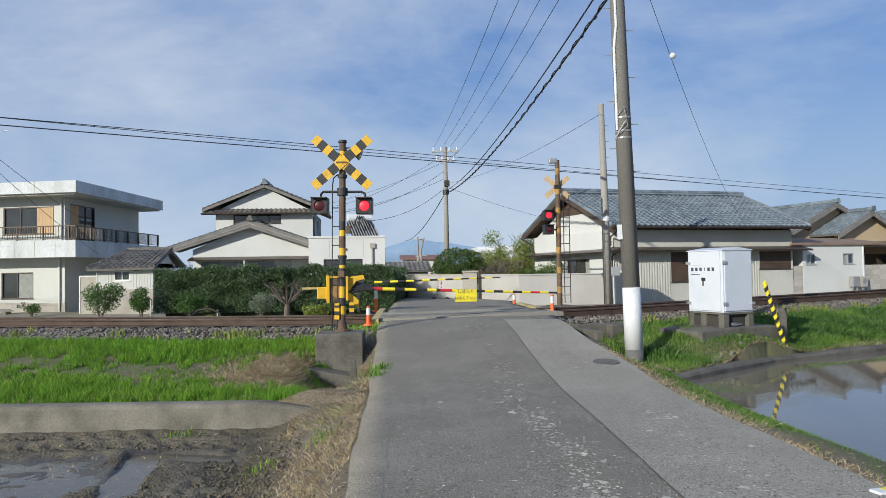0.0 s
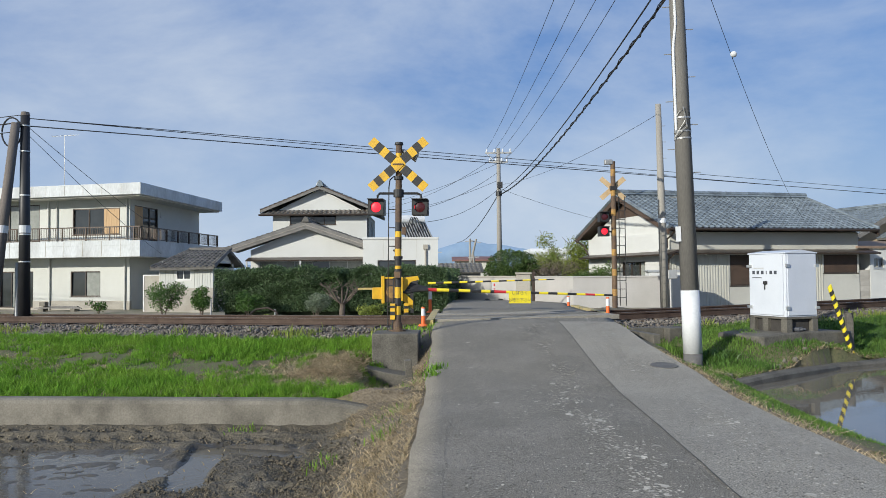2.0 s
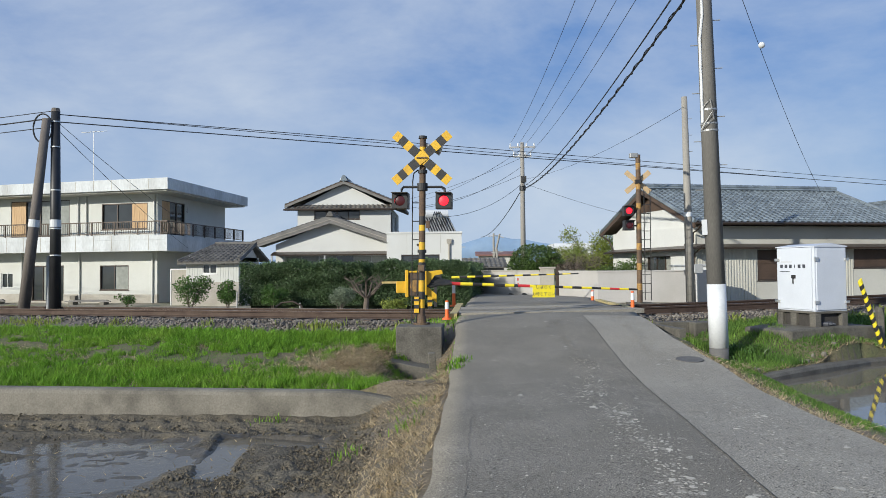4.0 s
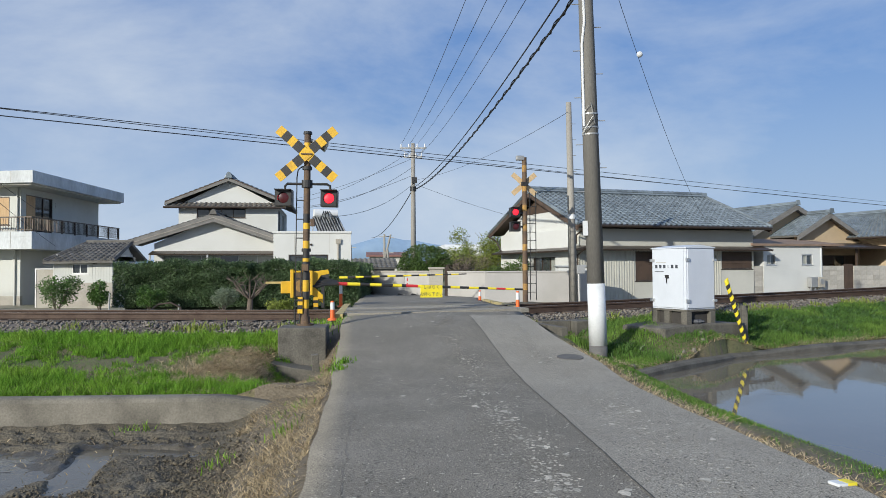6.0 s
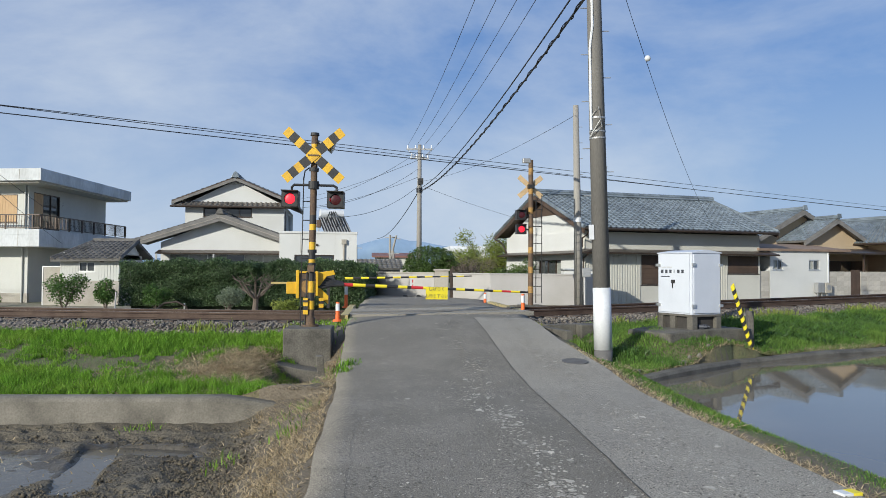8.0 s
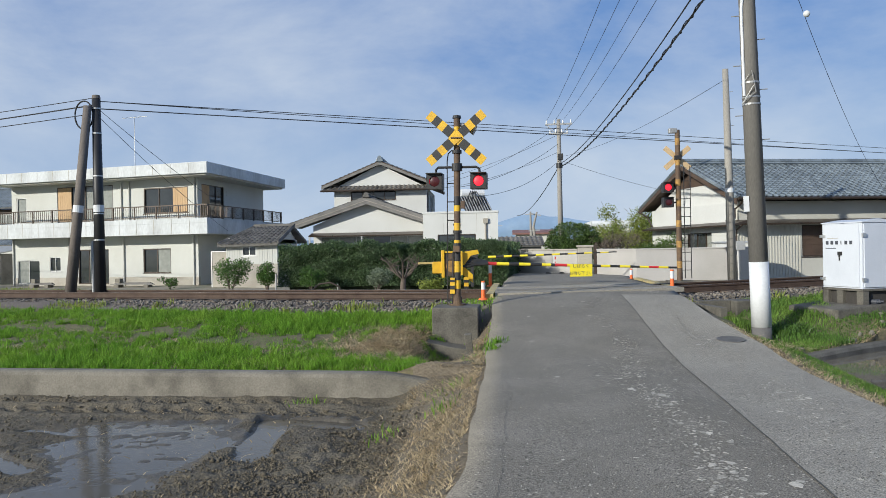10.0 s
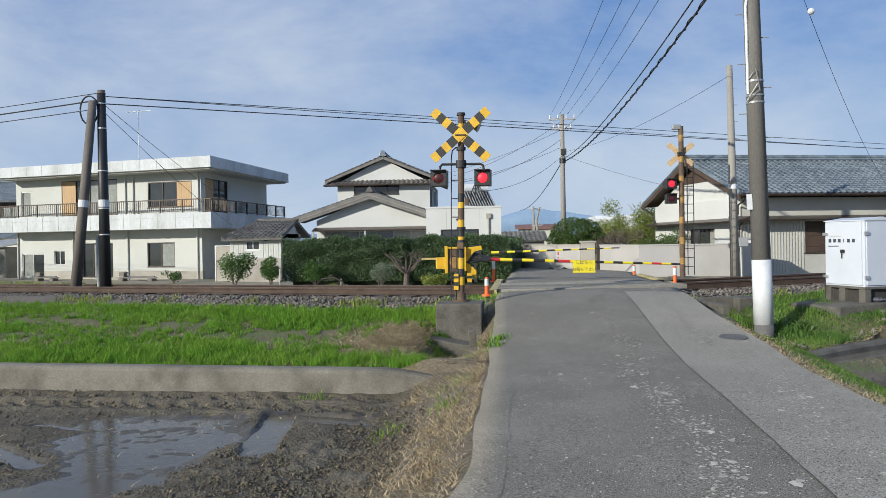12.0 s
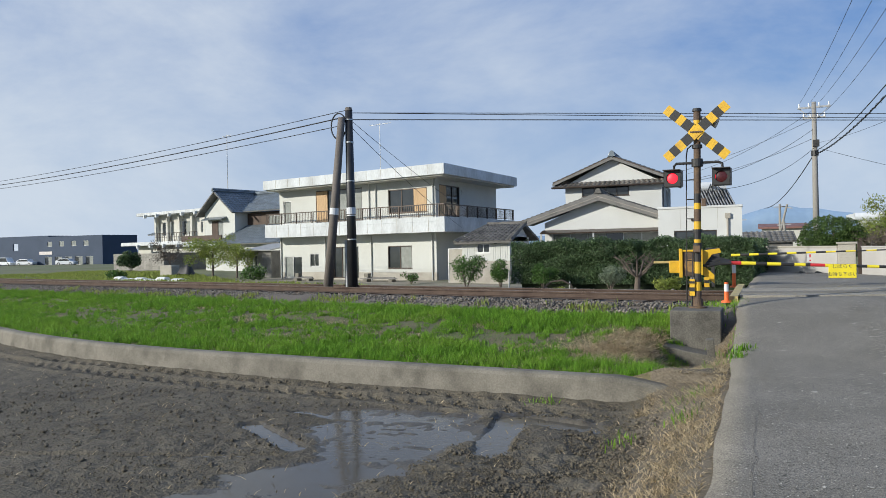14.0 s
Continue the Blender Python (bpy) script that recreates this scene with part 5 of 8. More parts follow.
def wire(a, b, sag, r, label="thin overhead line sagging between poles", n=24, material=None):
    a, b = Vector(a), Vector(b)
    pts = [a.lerp(b, i / n) - Vector((0, 0, 4 * sag * (i / n) * (1 - i / n))) for i in range(n + 1)]
    return tagged(part("overhead_wire", Geo().path(pts, r, 5), material or CABLE), label, "wire", "overhead wires")


TOP = Vector((-12.86, 18.95, 5.95))
WIRE_X, WIRE_Y, WIRE_UP, WIRE_LOW = 44.0, 64.0, 7.0, 6.7
for dz, zb, sag, r in ((-0.07, WIRE_UP, 0.02, 0.012), (-0.28, WIRE_LOW, 0.02, 0.016), (-0.07, WIRE_LOW, 0.12, 0.011)):
    wire(TOP + Vector((0, 0, dz)), (WIRE_X, WIRE_Y, zb), sag, r)
for dz, sag, r in ((0.02, 0.35, 0.012), (-0.18, 0.4, 0.02), (-0.42, 0.4, 0.013)):
    wire(TOP + Vector((0, 0, dz)), (-62, 32.1, 6.75 + dz * 0.8), sag, r)
wire((-12.8, 18.9, 5.7), (-15.5, 34.0, 3.3), 0.15, 0.008, "stay wire from the pole to the house")
wire((-12.8, 18.9, 5.5), (-16.2, 34.2, 2.6), 0.15, 0.008, "stay wire from the pole to the house")
for x0, z0, x1, z1 in ((2.45, 10.0, -0.75, 9.6), (3.1, 10.0, -0.2, 9.6), (3.75, 10.0, 0.3, 9.6), (3.5, 8.7, 0.55, 9.0)):
    wire((x0, 13.05, z0), (x1, 47.6, z1), 0.5, 0.009)
wire((3.32, 13.05, 6.85), (0.10, 47.5, 6.6), 0.62, 0.024, "thick twisted black cable between poles")
tw = Geo()
A0, B0 = Vector((3.32, 13.05, 6.85)), Vector((0.10, 47.5, 6.6))
pts = []
for i in range(241):
    t = i / 240
    c = A0.lerp(B0, t) - Vector((0, 0, 4 * 0.62 * t * (1 - t)))
    pts.append(c + Vector((0.04 * math.cos(i * 0.9), 0, 0.04 * math.sin(i * 0.9))))
tagged(part("overhead_wire", tw.path(pts, 0.012, 5), CABLE), "line wound in a spiral round a thick cable", "wire", "overhead wires")
wire((3.12, 13.05, 6.95), (0.0, 47.5, 6.75), 0.60, 0.018, "second black cable beside the thick one")
wire((3.3, 13.05, 7.75), (12.6, 31.3, 3.45), 0.6, 0.006, "service wire running down to the tiled house")
wire((3.3, 13.05, 9.9), (3.6, -25, 9.9), 0.5, 0.009)
wire((5.4, 25.4, 6.9), (0.0, 47.5, 7.2), 0.4, 0.008, "thin service wire to the slim pole")
for k, (x1, y1, z1) in enumerate(((-9.0, 60, 7.0), (-14, 66, 7.2), (-6, 42, 5.0), (-11, 60, 6.4), (-4.2, 38, 4.2))):
    wire((0, 47.6, 9.2 - 0.55 * k), (x1, y1, z1), 0.5, 0.012)
wire((0, 47.6, 6.7), (-5.5, 95, 5.5), 0.8, 0.03, "thick black cable leading down the lane")
wire((0, 47.6, 7.0), (14, 60, 4.5), 0.4, 0.01)
ball = thing("marker_ball", pose(5.24, 16.65, 6.37), "small white marker ball on a wire", "marker ball")
bm = bmesh.new()
bmesh.ops.create_uvsphere(bm, u_segments=14, v_segments=9, radius=0.07)
me = bpy.data.meshes.new("ball")
bm.to_mesh(me)
bm.free()
me.materials.append(WHITE_PAINT)
o = new("ball", me)
o.parent = ball


# ---- signal cabinet and striped post ----
def cabinet():
    c = thing("signal_cabinet", pose(5.22, 13.9, 0.70, 0, 0, 25), "white steel railway equipment cabinet on a concrete stand", "equipment cabinet")
    W, L, Hc = 0.74, 0.90, 1.17
    part("body", Geo().box(0, W, 0, L, 0, Hc), CAB_WHITE, c, bevel=0.008)
    part("roof", Geo().prism([(-0.02, Hc), (W + 0.02, Hc), (W + 0.02, Hc + 0.02), (W / 2, Hc + 0.07), (-0.02, Hc + 0.02)], -0.02, L + 0.02), CAB_WHITE, c, bevel=0.004)
    d1 = part("door", Geo().box(0.03, W - 0.03, -0.022, -0.002, 0.03, Hc - 0.02), CAB_WHITE, c, bevel=0.004)
    d2 = part("door", Geo().box(-0.022, -0.002, 0.05, L - 0.03, 0.03, Hc - 0.02), CAB_WHITE, c, bevel=0.004)
    for z in (0.14, 0.92):
        part("hinge", Geo().box(-0.03, 0.05, -0.05, -0.022, z, z + 0.06), SILVER, d1)
        part("hinge", Geo().box(W - 0.06, W + 0.02, -0.05, -0.022, z, z + 0.05), SILVER, d1)
        part("hinge", Geo().box(-0.05, -0.022, L - 0.10, L + 0.02, z, z + 0.05), SILVER, d2)
    part("handle", Geo().box(-0.05, -0.022, 0.42, 0.50, 0.60, 0.66).box(-0.045, -0.022, 0.47, 0.48, 0.50, 0.60), BLACK, d2, "black latch handle")
    # illegible lettering, as bars
    for k, y in enumerate((0.76, 0.65, 0.54, 0.44, 0.33, 0.22)):
        w = 0.062 if k != 3 else 0.016
        part("lettering_bar", Geo().box(-0.026, -0.0225, y - w / 2, y + w / 2, 0.79, 0.855), INK, d2)
    part("lettering_bar", Geo().box(-0.026, -0.0225, 0.56, 0.80, 0.715, 0.73), INK, d2)
    part("lettering_bar", Geo().box(-0.026, -0.0225, 0.5, 0.76, 0.90, 0.91), PLINTH, d2)
    st = thing("cabinet_stand", pose(5.22, 13.9, 0.02, 0, 0, 25), "weathered concrete stand with stub posts in the grass", "concrete stand")
    part("plinth", Geo().box(-0.02, W + 0.02, -0.02, L + 0.02, 0.64, 0.678), CONCRETE_DARK, st, bevel=0.01)
    for x, y in ((0, 0), (W - 0.12, 0), (0, L - 0.12), (W - 0.12, L - 0.12), (0, L / 2)):
        part("leg", Geo().box(x - 0.02, x + 0.12, y - 0.02, y + 0.12, 0.2, 0.64), CONCRETE_DARK, st, bevel=0.01)
    # Dark panels behind the legs stand in for shade under the cabinet.
    part("panel", Geo().box(0.05, W - 0.05, 0.06, 0.10, 0.3, 0.64).box(0.05, 0.09, 0.06, L - 0.05, 0.3, 0.64), mat("void_shade_board", (0.05, 0.045, 0.04), 0.9), st)
    part("slab", Geo().prism([(-0.7, -0.2), (1.58, -0.2), (1.5, 0.38), (0.5, 0.42), (-0.1, 0.40), (-0.66, 0.36)], -0.12, L + 0.15), CONCRETE_DARK, st, "low sloping concrete slab", bevel=0.03)
    for x in (0.1, 0.2):
        s = thing("bottle", Matrix.Translation((5.22, 13.9, 0.36)) @ pose(0, 0, 0, 0, 0, 25) @ pose(x + 0.1, 0.08 + x * 0.3, 0.11, 90, 0, 30), "small dark bottle lying on the slab", "bottle")
        part("body", Geo().tube((0, 0, 0), (0, 0, 0.16), 0.045, 0.045, 10).tube((0, 0, 0.16), (0, 0, 0.22), 0.03, 0.016, 10), INK, s)
    pst = thing("stub_post", pose(6.95, 15.3, 0.15), "short square concrete stub post", "post")
    part("post", Geo().box(-0.06, 0.06, -0.06, 0.06, 0, 0.55), CONCRETE_DARK, pst, bevel=0.01)


cabinet()
sp = thing("striped_post", pose(6.53, 14.25, -0.03, 4, -18.6, 0), "leaning yellow and black spiral-striped post", "marker post")
for k in range(17):
    z0, z1 = k * 0.08, (k + 1) * 0.08
    g = Geo()
    n = 12
    for z in (z0, z1):
        g.v.extend((0.041 * math.cos(6.283 * i / n), 0.041 * math.sin(6.283 * i / n), z + 0.03 * math.cos(6.283 * i / n)) for i in range(n))
    g.f.extend((i, (i + 1) % n, n + (i + 1) % n, n + i) for i in range(n))
    g.f.append(tuple(range(n, 2 * n)))
    part("stripe", g, YELLOW_BRIGHT if k % 2 == 0 else BLACK, sp)
rf = thing("road_stud", pose(3.03, 5.12, 0.005, 0, 0, 15), "white and yellow reflector tile at the lane's edge", "reflector")
part("tile", Geo().box(-0.08, 0.0, -0.05, 0.05, 0.0, 0.025), WHITE_PAINT, rf, bevel=0.004)
part("tile", Geo().box(0.002, 0.08, -0.05, 0.05, 0.0, 0.025), YELLOW_BRIGHT, rf, bevel=0.004)


# ---- houses ----
def wall_geo(g, x0, x1, z0, z1, y0, y1, holes=()):
    """A wall in the x, z plane, y0 to y1 thick, with openings cut through: one closed shell."""
    xs = sorted({x0, x1, *(min(max(v, x0), x1) for h in holes for v in h[:2])})
    zs = sorted({z0, z1, *(min(max(v, z0), z1) for h in holes for v in h[2:])})
    nx, nz = len(xs) - 1, len(zs) - 1
    solid = {(i, j) for i in range(nx) for j in range(nz)
             if not any(h[0] < (xs[i] + xs[i + 1]) / 2 < h[1] and h[2] < (zs[j] + zs[j + 1]) / 2 < h[3] for h in holes)}
    base = len(g.v)
    for y in (y0, y1):
        g.v.extend((x, y, z) for z in zs for x in xs)
    m = (nx + 1) * (nz + 1)

    def at(i, j, k):
        return base + k * m + j * (nx + 1) + i
    for i, j in solid:
        a, b, c, d = (i, j), (i + 1, j), (i + 1, j + 1), (i, j + 1)
        g.f.append((at(*a, 0), at(*b, 0), at(*c, 0), at(*d, 0)))
        g.f.append((at(*d, 1), at(*c, 1), at(*b, 1), at(*a, 1)))
        for (p, q), nb in (((a, b), (i, j - 1)), ((b, c), (i + 1, j)), ((c, d), (i, j + 1)), ((d, a), (i - 1, j))):
            if nb not in solid:
                g.f.append((at(*q, 0), at(*p, 0), at(*p, 1), at(*q, 1)))
    return g


def spun(g, m):
    g.v = [tuple(m @ Vector(p)) for p in g.v]
    return g


def window(parent, x0, x1, z0, z1, y, panes=2, frame_m=None, kinds="g", m=None, bar=0.045, name="window"):
    """A sliding window in an opening: frame, sill and one mesh a pane. kinds: g glass, c curtained, w wooden shutter, s brown shutter, d door."""
    frame_m = frame_m or BROWN_METAL
    M = m or Matrix.Identity(4)
    g = Geo().box(x0, x1, y, y + 0.09, z1 - bar, z1).box(x0, x1, y, y + 0.09, z0, z0 + bar).box(x0, x0 + bar, y, y + 0.09, z0 + bar, z1 - bar).box(x1 - bar, x1, y, y + 0.09, z0 + bar, z1 - bar)
    w = (x1 - x0 - 2 * bar) / panes
    for k in range(1, panes):
        g.box(x0 + bar + w * k - bar * 0.4, x0 + bar + w * k + bar * 0.4, y + 0.01, y + 0.09, z0 + bar, z1 - bar)
    f = part(name, spun(g, M), frame_m, parent)
    for k in range(panes):
        kind = kinds[k % len(kinds)]
        a, b = x0 + bar + w * k, x0 + bar + w * (k + 1)
        pm = {"g": GLASS, "c": CURTAIN, "w": SHUTTER_WOOD, "s": BROWN_WOOD, "d": GALV}[kind]
        yy = y + 0.05 if k % 2 else y + 0.065
        if kind in "ws":
            n = max(3, int((z1 - z0) / 0.11)) if kind == "s" else max(3, int((b - a) / 0.14))
            sh = part("shutter", spun(Geo().box(a, b, y + 0.03, yy, z0 + bar, z1 - bar), M), pm, parent, "slatted wooden shutter")
            for i in range(n):
                if kind == "s":
                    h = (z1 - z0 - 2 * bar) / n
                    sg = Geo().box(a, b, y - 0.01 + 0.012 * (i % 2), y + 0.028, z0 + bar + h * i + 0.006, z0 + bar + h * (i + 1))
                else:
                    h = (b - a) / n
                    sg = Geo().box(a + h * i + 0.006, a + h * (i + 1), y - 0.02, y + 0.028, z0 + bar, z1 - bar)
                part("slat", spun(sg, M), pm, sh)
        else:
            part("pane", spun(Geo().box(a, b, yy, yy + 0.012, z0 + bar, z1 - bar), M), pm, f)
    part("sill", spun(Geo().box(x0 - 0.04, x1 + 0.04, y - 0.04, y + 0.03, z0 - 0.04, z0 - 0.002), M), frame_m, f)
    return f


def tiled_slope(a, b, c, d, rows, cols, thick=0.05):
    """A tiled roof plane a-b (eave) to d-c (ridge): courses step down the slope and each tile is a shallow wave."""
    a, b, c, d = (Vector(p) for p in (a, b, c, d))
    n = (b - a).cross(d - a).normalized()
    if n.z < 0:
        n = -n
    g = Geo()
    sub = 4
    for j in range(rows):
        for i in range(cols):
            base = len(g.v)
            for jj in (0, 1):
                tj = (j + jj) / rows
                lift = 0.045 if jj == 0 else 0.012
                for k in range(sub + 1):
                    ti = (i + k / sub) / cols
                    p = a.lerp(b, ti).lerp(d.lerp(c, ti), tj)
                    wave = 0.035 * math.sin(2 * math.pi * (k / sub) - 0.6)
                    g.v.append(tuple(p + n * (lift + wave)))
            for k in range(sub):
                g.f.append((base + k, base + k + 1, base + sub + 2 + k, base + sub + 1 + k))
            low = len(g.v)
            for k in range(sub + 1):
                g.v.append(tuple(Vector(g.v[base + k]) - n * 0.05))
            for k in range(sub):
                g.f.append((low + k, low + k + 1, base + k + 1, base + k))
    return g


def slab_plane(g, a, b, c, d, thick):
    a, b, c, d = (Vector(p) for p in (a, b, c, d))
    n = (b - a).cross(d - a).normalized()
    if n.z < 0:
        n = -n
    v = [a, b, c, d] + [p - n * thick for p in (a, b, c, d)]
    return g.add(v, [(0, 1, 2, 3), (7, 6, 5, 4), (0, 4, 5, 1), (1, 5, 6, 2), (2, 6, 7, 3), (3, 7, 4, 0)])


def roof_plane(parent, a, b, c, d, material, tile=0.29, course=0.27, under=None):
    """One roof plane: boards below, tiles above."""
    part("roof_board", slab_plane(Geo(), a, b, c, d, 0.10), under or VERGE_WOOD, parent)
    w = max((Vector(b) - Vector(a)).length, (Vector(c) - Vector(d)).length)
    h = (Vector(d) - Vector(a)).length
    t = part("roof_tiles", tiled_slope(a, b, c, d, max(2, round(h / course)), max(2, round(w / tile))), material, parent, "rows of grey fired clay tiles")
    t["kind"] = "stuff"


def ridge(parent, p, q, material, r=0.13):
    g = Geo()
    p, q = Vector(p), Vector(q)
    n = max(2, int((q - p).length / 0.3))
    d = (q - p) / n
    for i in range(n):
        g.tube(p + d * i + Vector((0, 0, r * 0.9)), p + d * (i + 1.04) + Vector((0, 0, r * 0.9)), r * 0.75, r * 0.68, 8)
    g.tube(p + Vector((0, 0, r * 0.25)), q + Vector((0, 0, r * 0.25)), r * 1.05, r * 1.05, 4)
    part("ridge_tiles", g, material, parent, "stacked ridge tiles")


def flat_roof_house():
    """Two storeys, flat roof, balcony all along the front."""
    K = -0.155

    def sk(g):
        g.v = [(x + K * y, y, z) for x, y, z in g.v]
        return g
    h = thing("flat_roof_house", pose(-16.75, 33.2, 0, 0, 0, -9), "two-storey cream house with flat roof and long balcony", "house", "houses")
    SH = Matrix(((1, K, 0, 0), (0, 1, 0, 0), (0, 0, 1, 0), (0, 0, 0, 1)))
    W0, W1, Y0, D = -13.3, -1.2, 1.1, 9.2
    up = [(-12.95, -12.25, 3.3, 4.72), (-10.1, -6.4, 3.3, 5.18), (-4.45, -1.76, 3.6, 4.9)]
    low = [(-12.95, -11.4, 0.0, 1.3), (-10.7, -9.95, 0.68, 1.46), (-8.75, -6.75, 0.0, 1.82), (-4.55, -2.85, 0.56, 1.8)]
    part("front_wall", sk(wall_geo(Geo(), W0, W1, 3.0, 5.4, Y0, Y0 + 0.18, up)), CREAM, h)
    part("front_wall", sk(wall_geo(Geo(), W0, W1, 0.35, 2.6, Y0, Y0 + 0.18, [(a, b, max(c, 0.35), d) for a, b, c, d in low])), CREAM, h)
    part("plinth", sk(wall_geo(Geo(), W0 - 0.01, W1 + 0.01, -0.4, 0.35, Y0 - 0.02, Y0 + 0.18, [(a, b, max(c, -0.1), 0.35) for a, b, c, d in low if c < 0.1])), PLINTH, h, "grey plinth")
    TS = SH @ Matrix.Translation((W1, 0, 0)) @ Matrix.Rotation(radians(90), 4, 'Z')
    side = wall_geo(Geo(), Y0 + 0.18, D, 3.0, 5.4, 0, 0.18, [(1.55, 4.0, 3.3, 5.05)])
    part("side_wall", spun(side, TS), CREAM, h)
    part("side_wall", spun(wall_geo(Geo(), Y0 + 0.18, D, -0.4, 2.6, 0, 0.18), TS), CREAM, h)
    part("back_wall", sk(Geo().box(W0, W1 - 0.18, D - 0.18, D, -0.4, 5.4)), CREAM, h)
    part("side_wall", sk(Geo().box(W0, W0 + 0.18, Y0 + 0.18, D - 0.18, -0.4, 5.4)), CREAM, h)
    part("floor_slab", sk(Geo().box(W0 + 0.2, W1 - 0.2, Y0 + 0.2, D - 0.2, 2.6, 3.0)), CREAM, h)
    # roof with panelled fascia
    part("roof", sk(Geo().box(-13.7, 0, 0, 10.0, 5.40, 5.95)), FASCIA, h, "flat roof with stained white fascia", bevel=0.015)
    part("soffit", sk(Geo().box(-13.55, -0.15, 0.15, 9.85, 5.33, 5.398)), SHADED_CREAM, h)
    part("balcony_slab", sk(Geo().box(-13.6, -0.02, 0, 9.6, 2.46, 3.0)), FASCIA, h, "balcony slab edge", bevel=0.01)
    part("balcony_parapet", sk(Geo().box(-13.6, -0.02, 0, 0.14, 3.0, 3.24).box(-0.16, -0.02, 0.14, 9.6, 3.0, 3.24).box(-13.6, -13.46, 0.14, 1.3, 3.0, 3.24)), FASCIA, h, bevel=0.01)
    for k in range(1, 13):
        x = -13.6 + k * 13.6 / 13
        for za, zb in ((2.5, 3.22), (5.45, 5.92)):
            part("fascia_joint", sk(Geo().box(x - 0.012, x + 0.012, -0.006, 0.002, za, zb)), PLINTH, h)
    # railing
    part("handrail", sk(Geo().box(-13.5, -0.05, 0.04, 0.09, 3.86, 3.91).box(-0.10, -0.05, 0.09, 9.5, 3.86, 3.91).box(-13.5, -0.05, 0.05, 0.08, 3.30, 3.33).box(-0.09, -0.06, 0.09, 9.5, 3.30, 3.33)), BROWN_METAL, h)
    bal = None
    post = None
    for k in range(103):
        spots = [((-13.5 + k * 0.131), 0.065)]
        if k < 72:
            spots.append((-0.075 + K * (0.2 + k * 0.131), 0.2 + k * 0.131))
        for (px, py) in spots:
            thick = k % 10 == 0
            if thick:
                if post is None:
                    ob = part("post", Geo().box(-0.028, 0.028, -0.028, 0.028, 3.24, 3.88), BROWN_METAL, h)
                    post = ob.data
                else:
                    ob = new("post", post)
                    ob.parent = h
            else:
                if bal is None:
                    ob = part("baluster", Geo().box(-0.009, 0.009, -0.009, 0.009, 3.32, 3.87), BROWN_METAL, h)
                    bal = ob.data
                else:
                    ob = new("baluster", bal)
                    ob.parent = h
            ob.location = (px, py, 0)
    window(h, *up[0], Y0 + 0.03, 1, SILVER, "c", SH)
    window(h, *up[1], Y0 + 0.03, 4, BROWN_METAL, "wgcc", SH)
    window(h, *up[2], Y0 + 0.03, 3, BROWN_METAL, "ggw", SH)
    window(h, *low[0], Y0 + 0.03, 2, SILVER, "cg", SH)
    window(h, *low[1], Y0 + 0.03, 2, SILVER, "gg", SH)
    window(h, *low[2], Y0 + 0.03, 3, BROWN_METAL, "gcg", SH)
    window(h, *low[3], Y0 + 0.03, 2, BROWN_METAL, "gc", SH)
    window(h, 1.55, 4.0, 3.3, 5.05, 0.03, 3, BROWN_METAL, "wgg", TS)
    for x in (-13.2, -10.0 + 0.65, -5.75, -1.45):
        part("downpipe", sk(Geo().tube((x, Y0 - 0.06, -0.3), (x, Y0 - 0.06, 2.46), 0.045, 0.045, 8)), CREAM, h)
    for x in (-5.85, -5.35, -1.35):
        part("downpipe", sk(Geo().tube((x, Y0 - 0.06, 3.0), (x, Y0 - 0.06, 5.33), 0.045, 0.045, 8)), CREAM, h)
    part("aerial", sk(Geo().tube((-7.0, 4, 5.9), (-7.0, 4, 9.3), 0.02, 0.02, 6).tube((-7.8, 4, 9.25), (-6.1, 4, 9.25), 0.014, 0.014, 5)), GALV, h, "thin television aerial")
    for k in range(5):
        part("aerial_rod", sk(Geo().tube((-7.7 + k * 0.3, 3.8, 9.25), (-7.7 + k * 0.3, 4.2, 9.25), 0.008, 0.008, 4)), GALV, h)
    part("wall_bracket", sk(Geo().box(-1.35, -1.2, 4.2, 4.35, 4.6, 4.9)), BROWN_METAL, h)
    # lumber and oddments lying along the front
    for k, (x, w) in enumerate(((-5.4, 2.6), (-10.8, 1.8))):
        t = thing("lumber_pile", Matrix.Translation((-16.75, 33.2, -0.12)) @ pose(0, 0, 0, 0, 0, -9) @ pose(x, -0.5, 0), "low pile of old planks on blocks by the wall", "lumber")
        for i in range(3):
            part("plank", Geo().box(i * 0.15, w - 0.2 * i, 0.12 * i, 0.12 * i + 0.1, 0.16 + 0.03 * i, 0.2 + 0.03 * i), VERGE_WOOD, t)
        part("block", Geo().box(0.2, 0.5, 0, 0.35, 0, 0.15), CONCRETE, t)
        part("block", Geo().box(w - 0.6, w - 0.35, 0, 0.35, 0, 0.15), CONCRETE, t)
        part("block", Geo().box(0.25, 0.55, 0.05, 0.3, 0.26, 0.46), CONCRETE, t)


flat_roof_house()


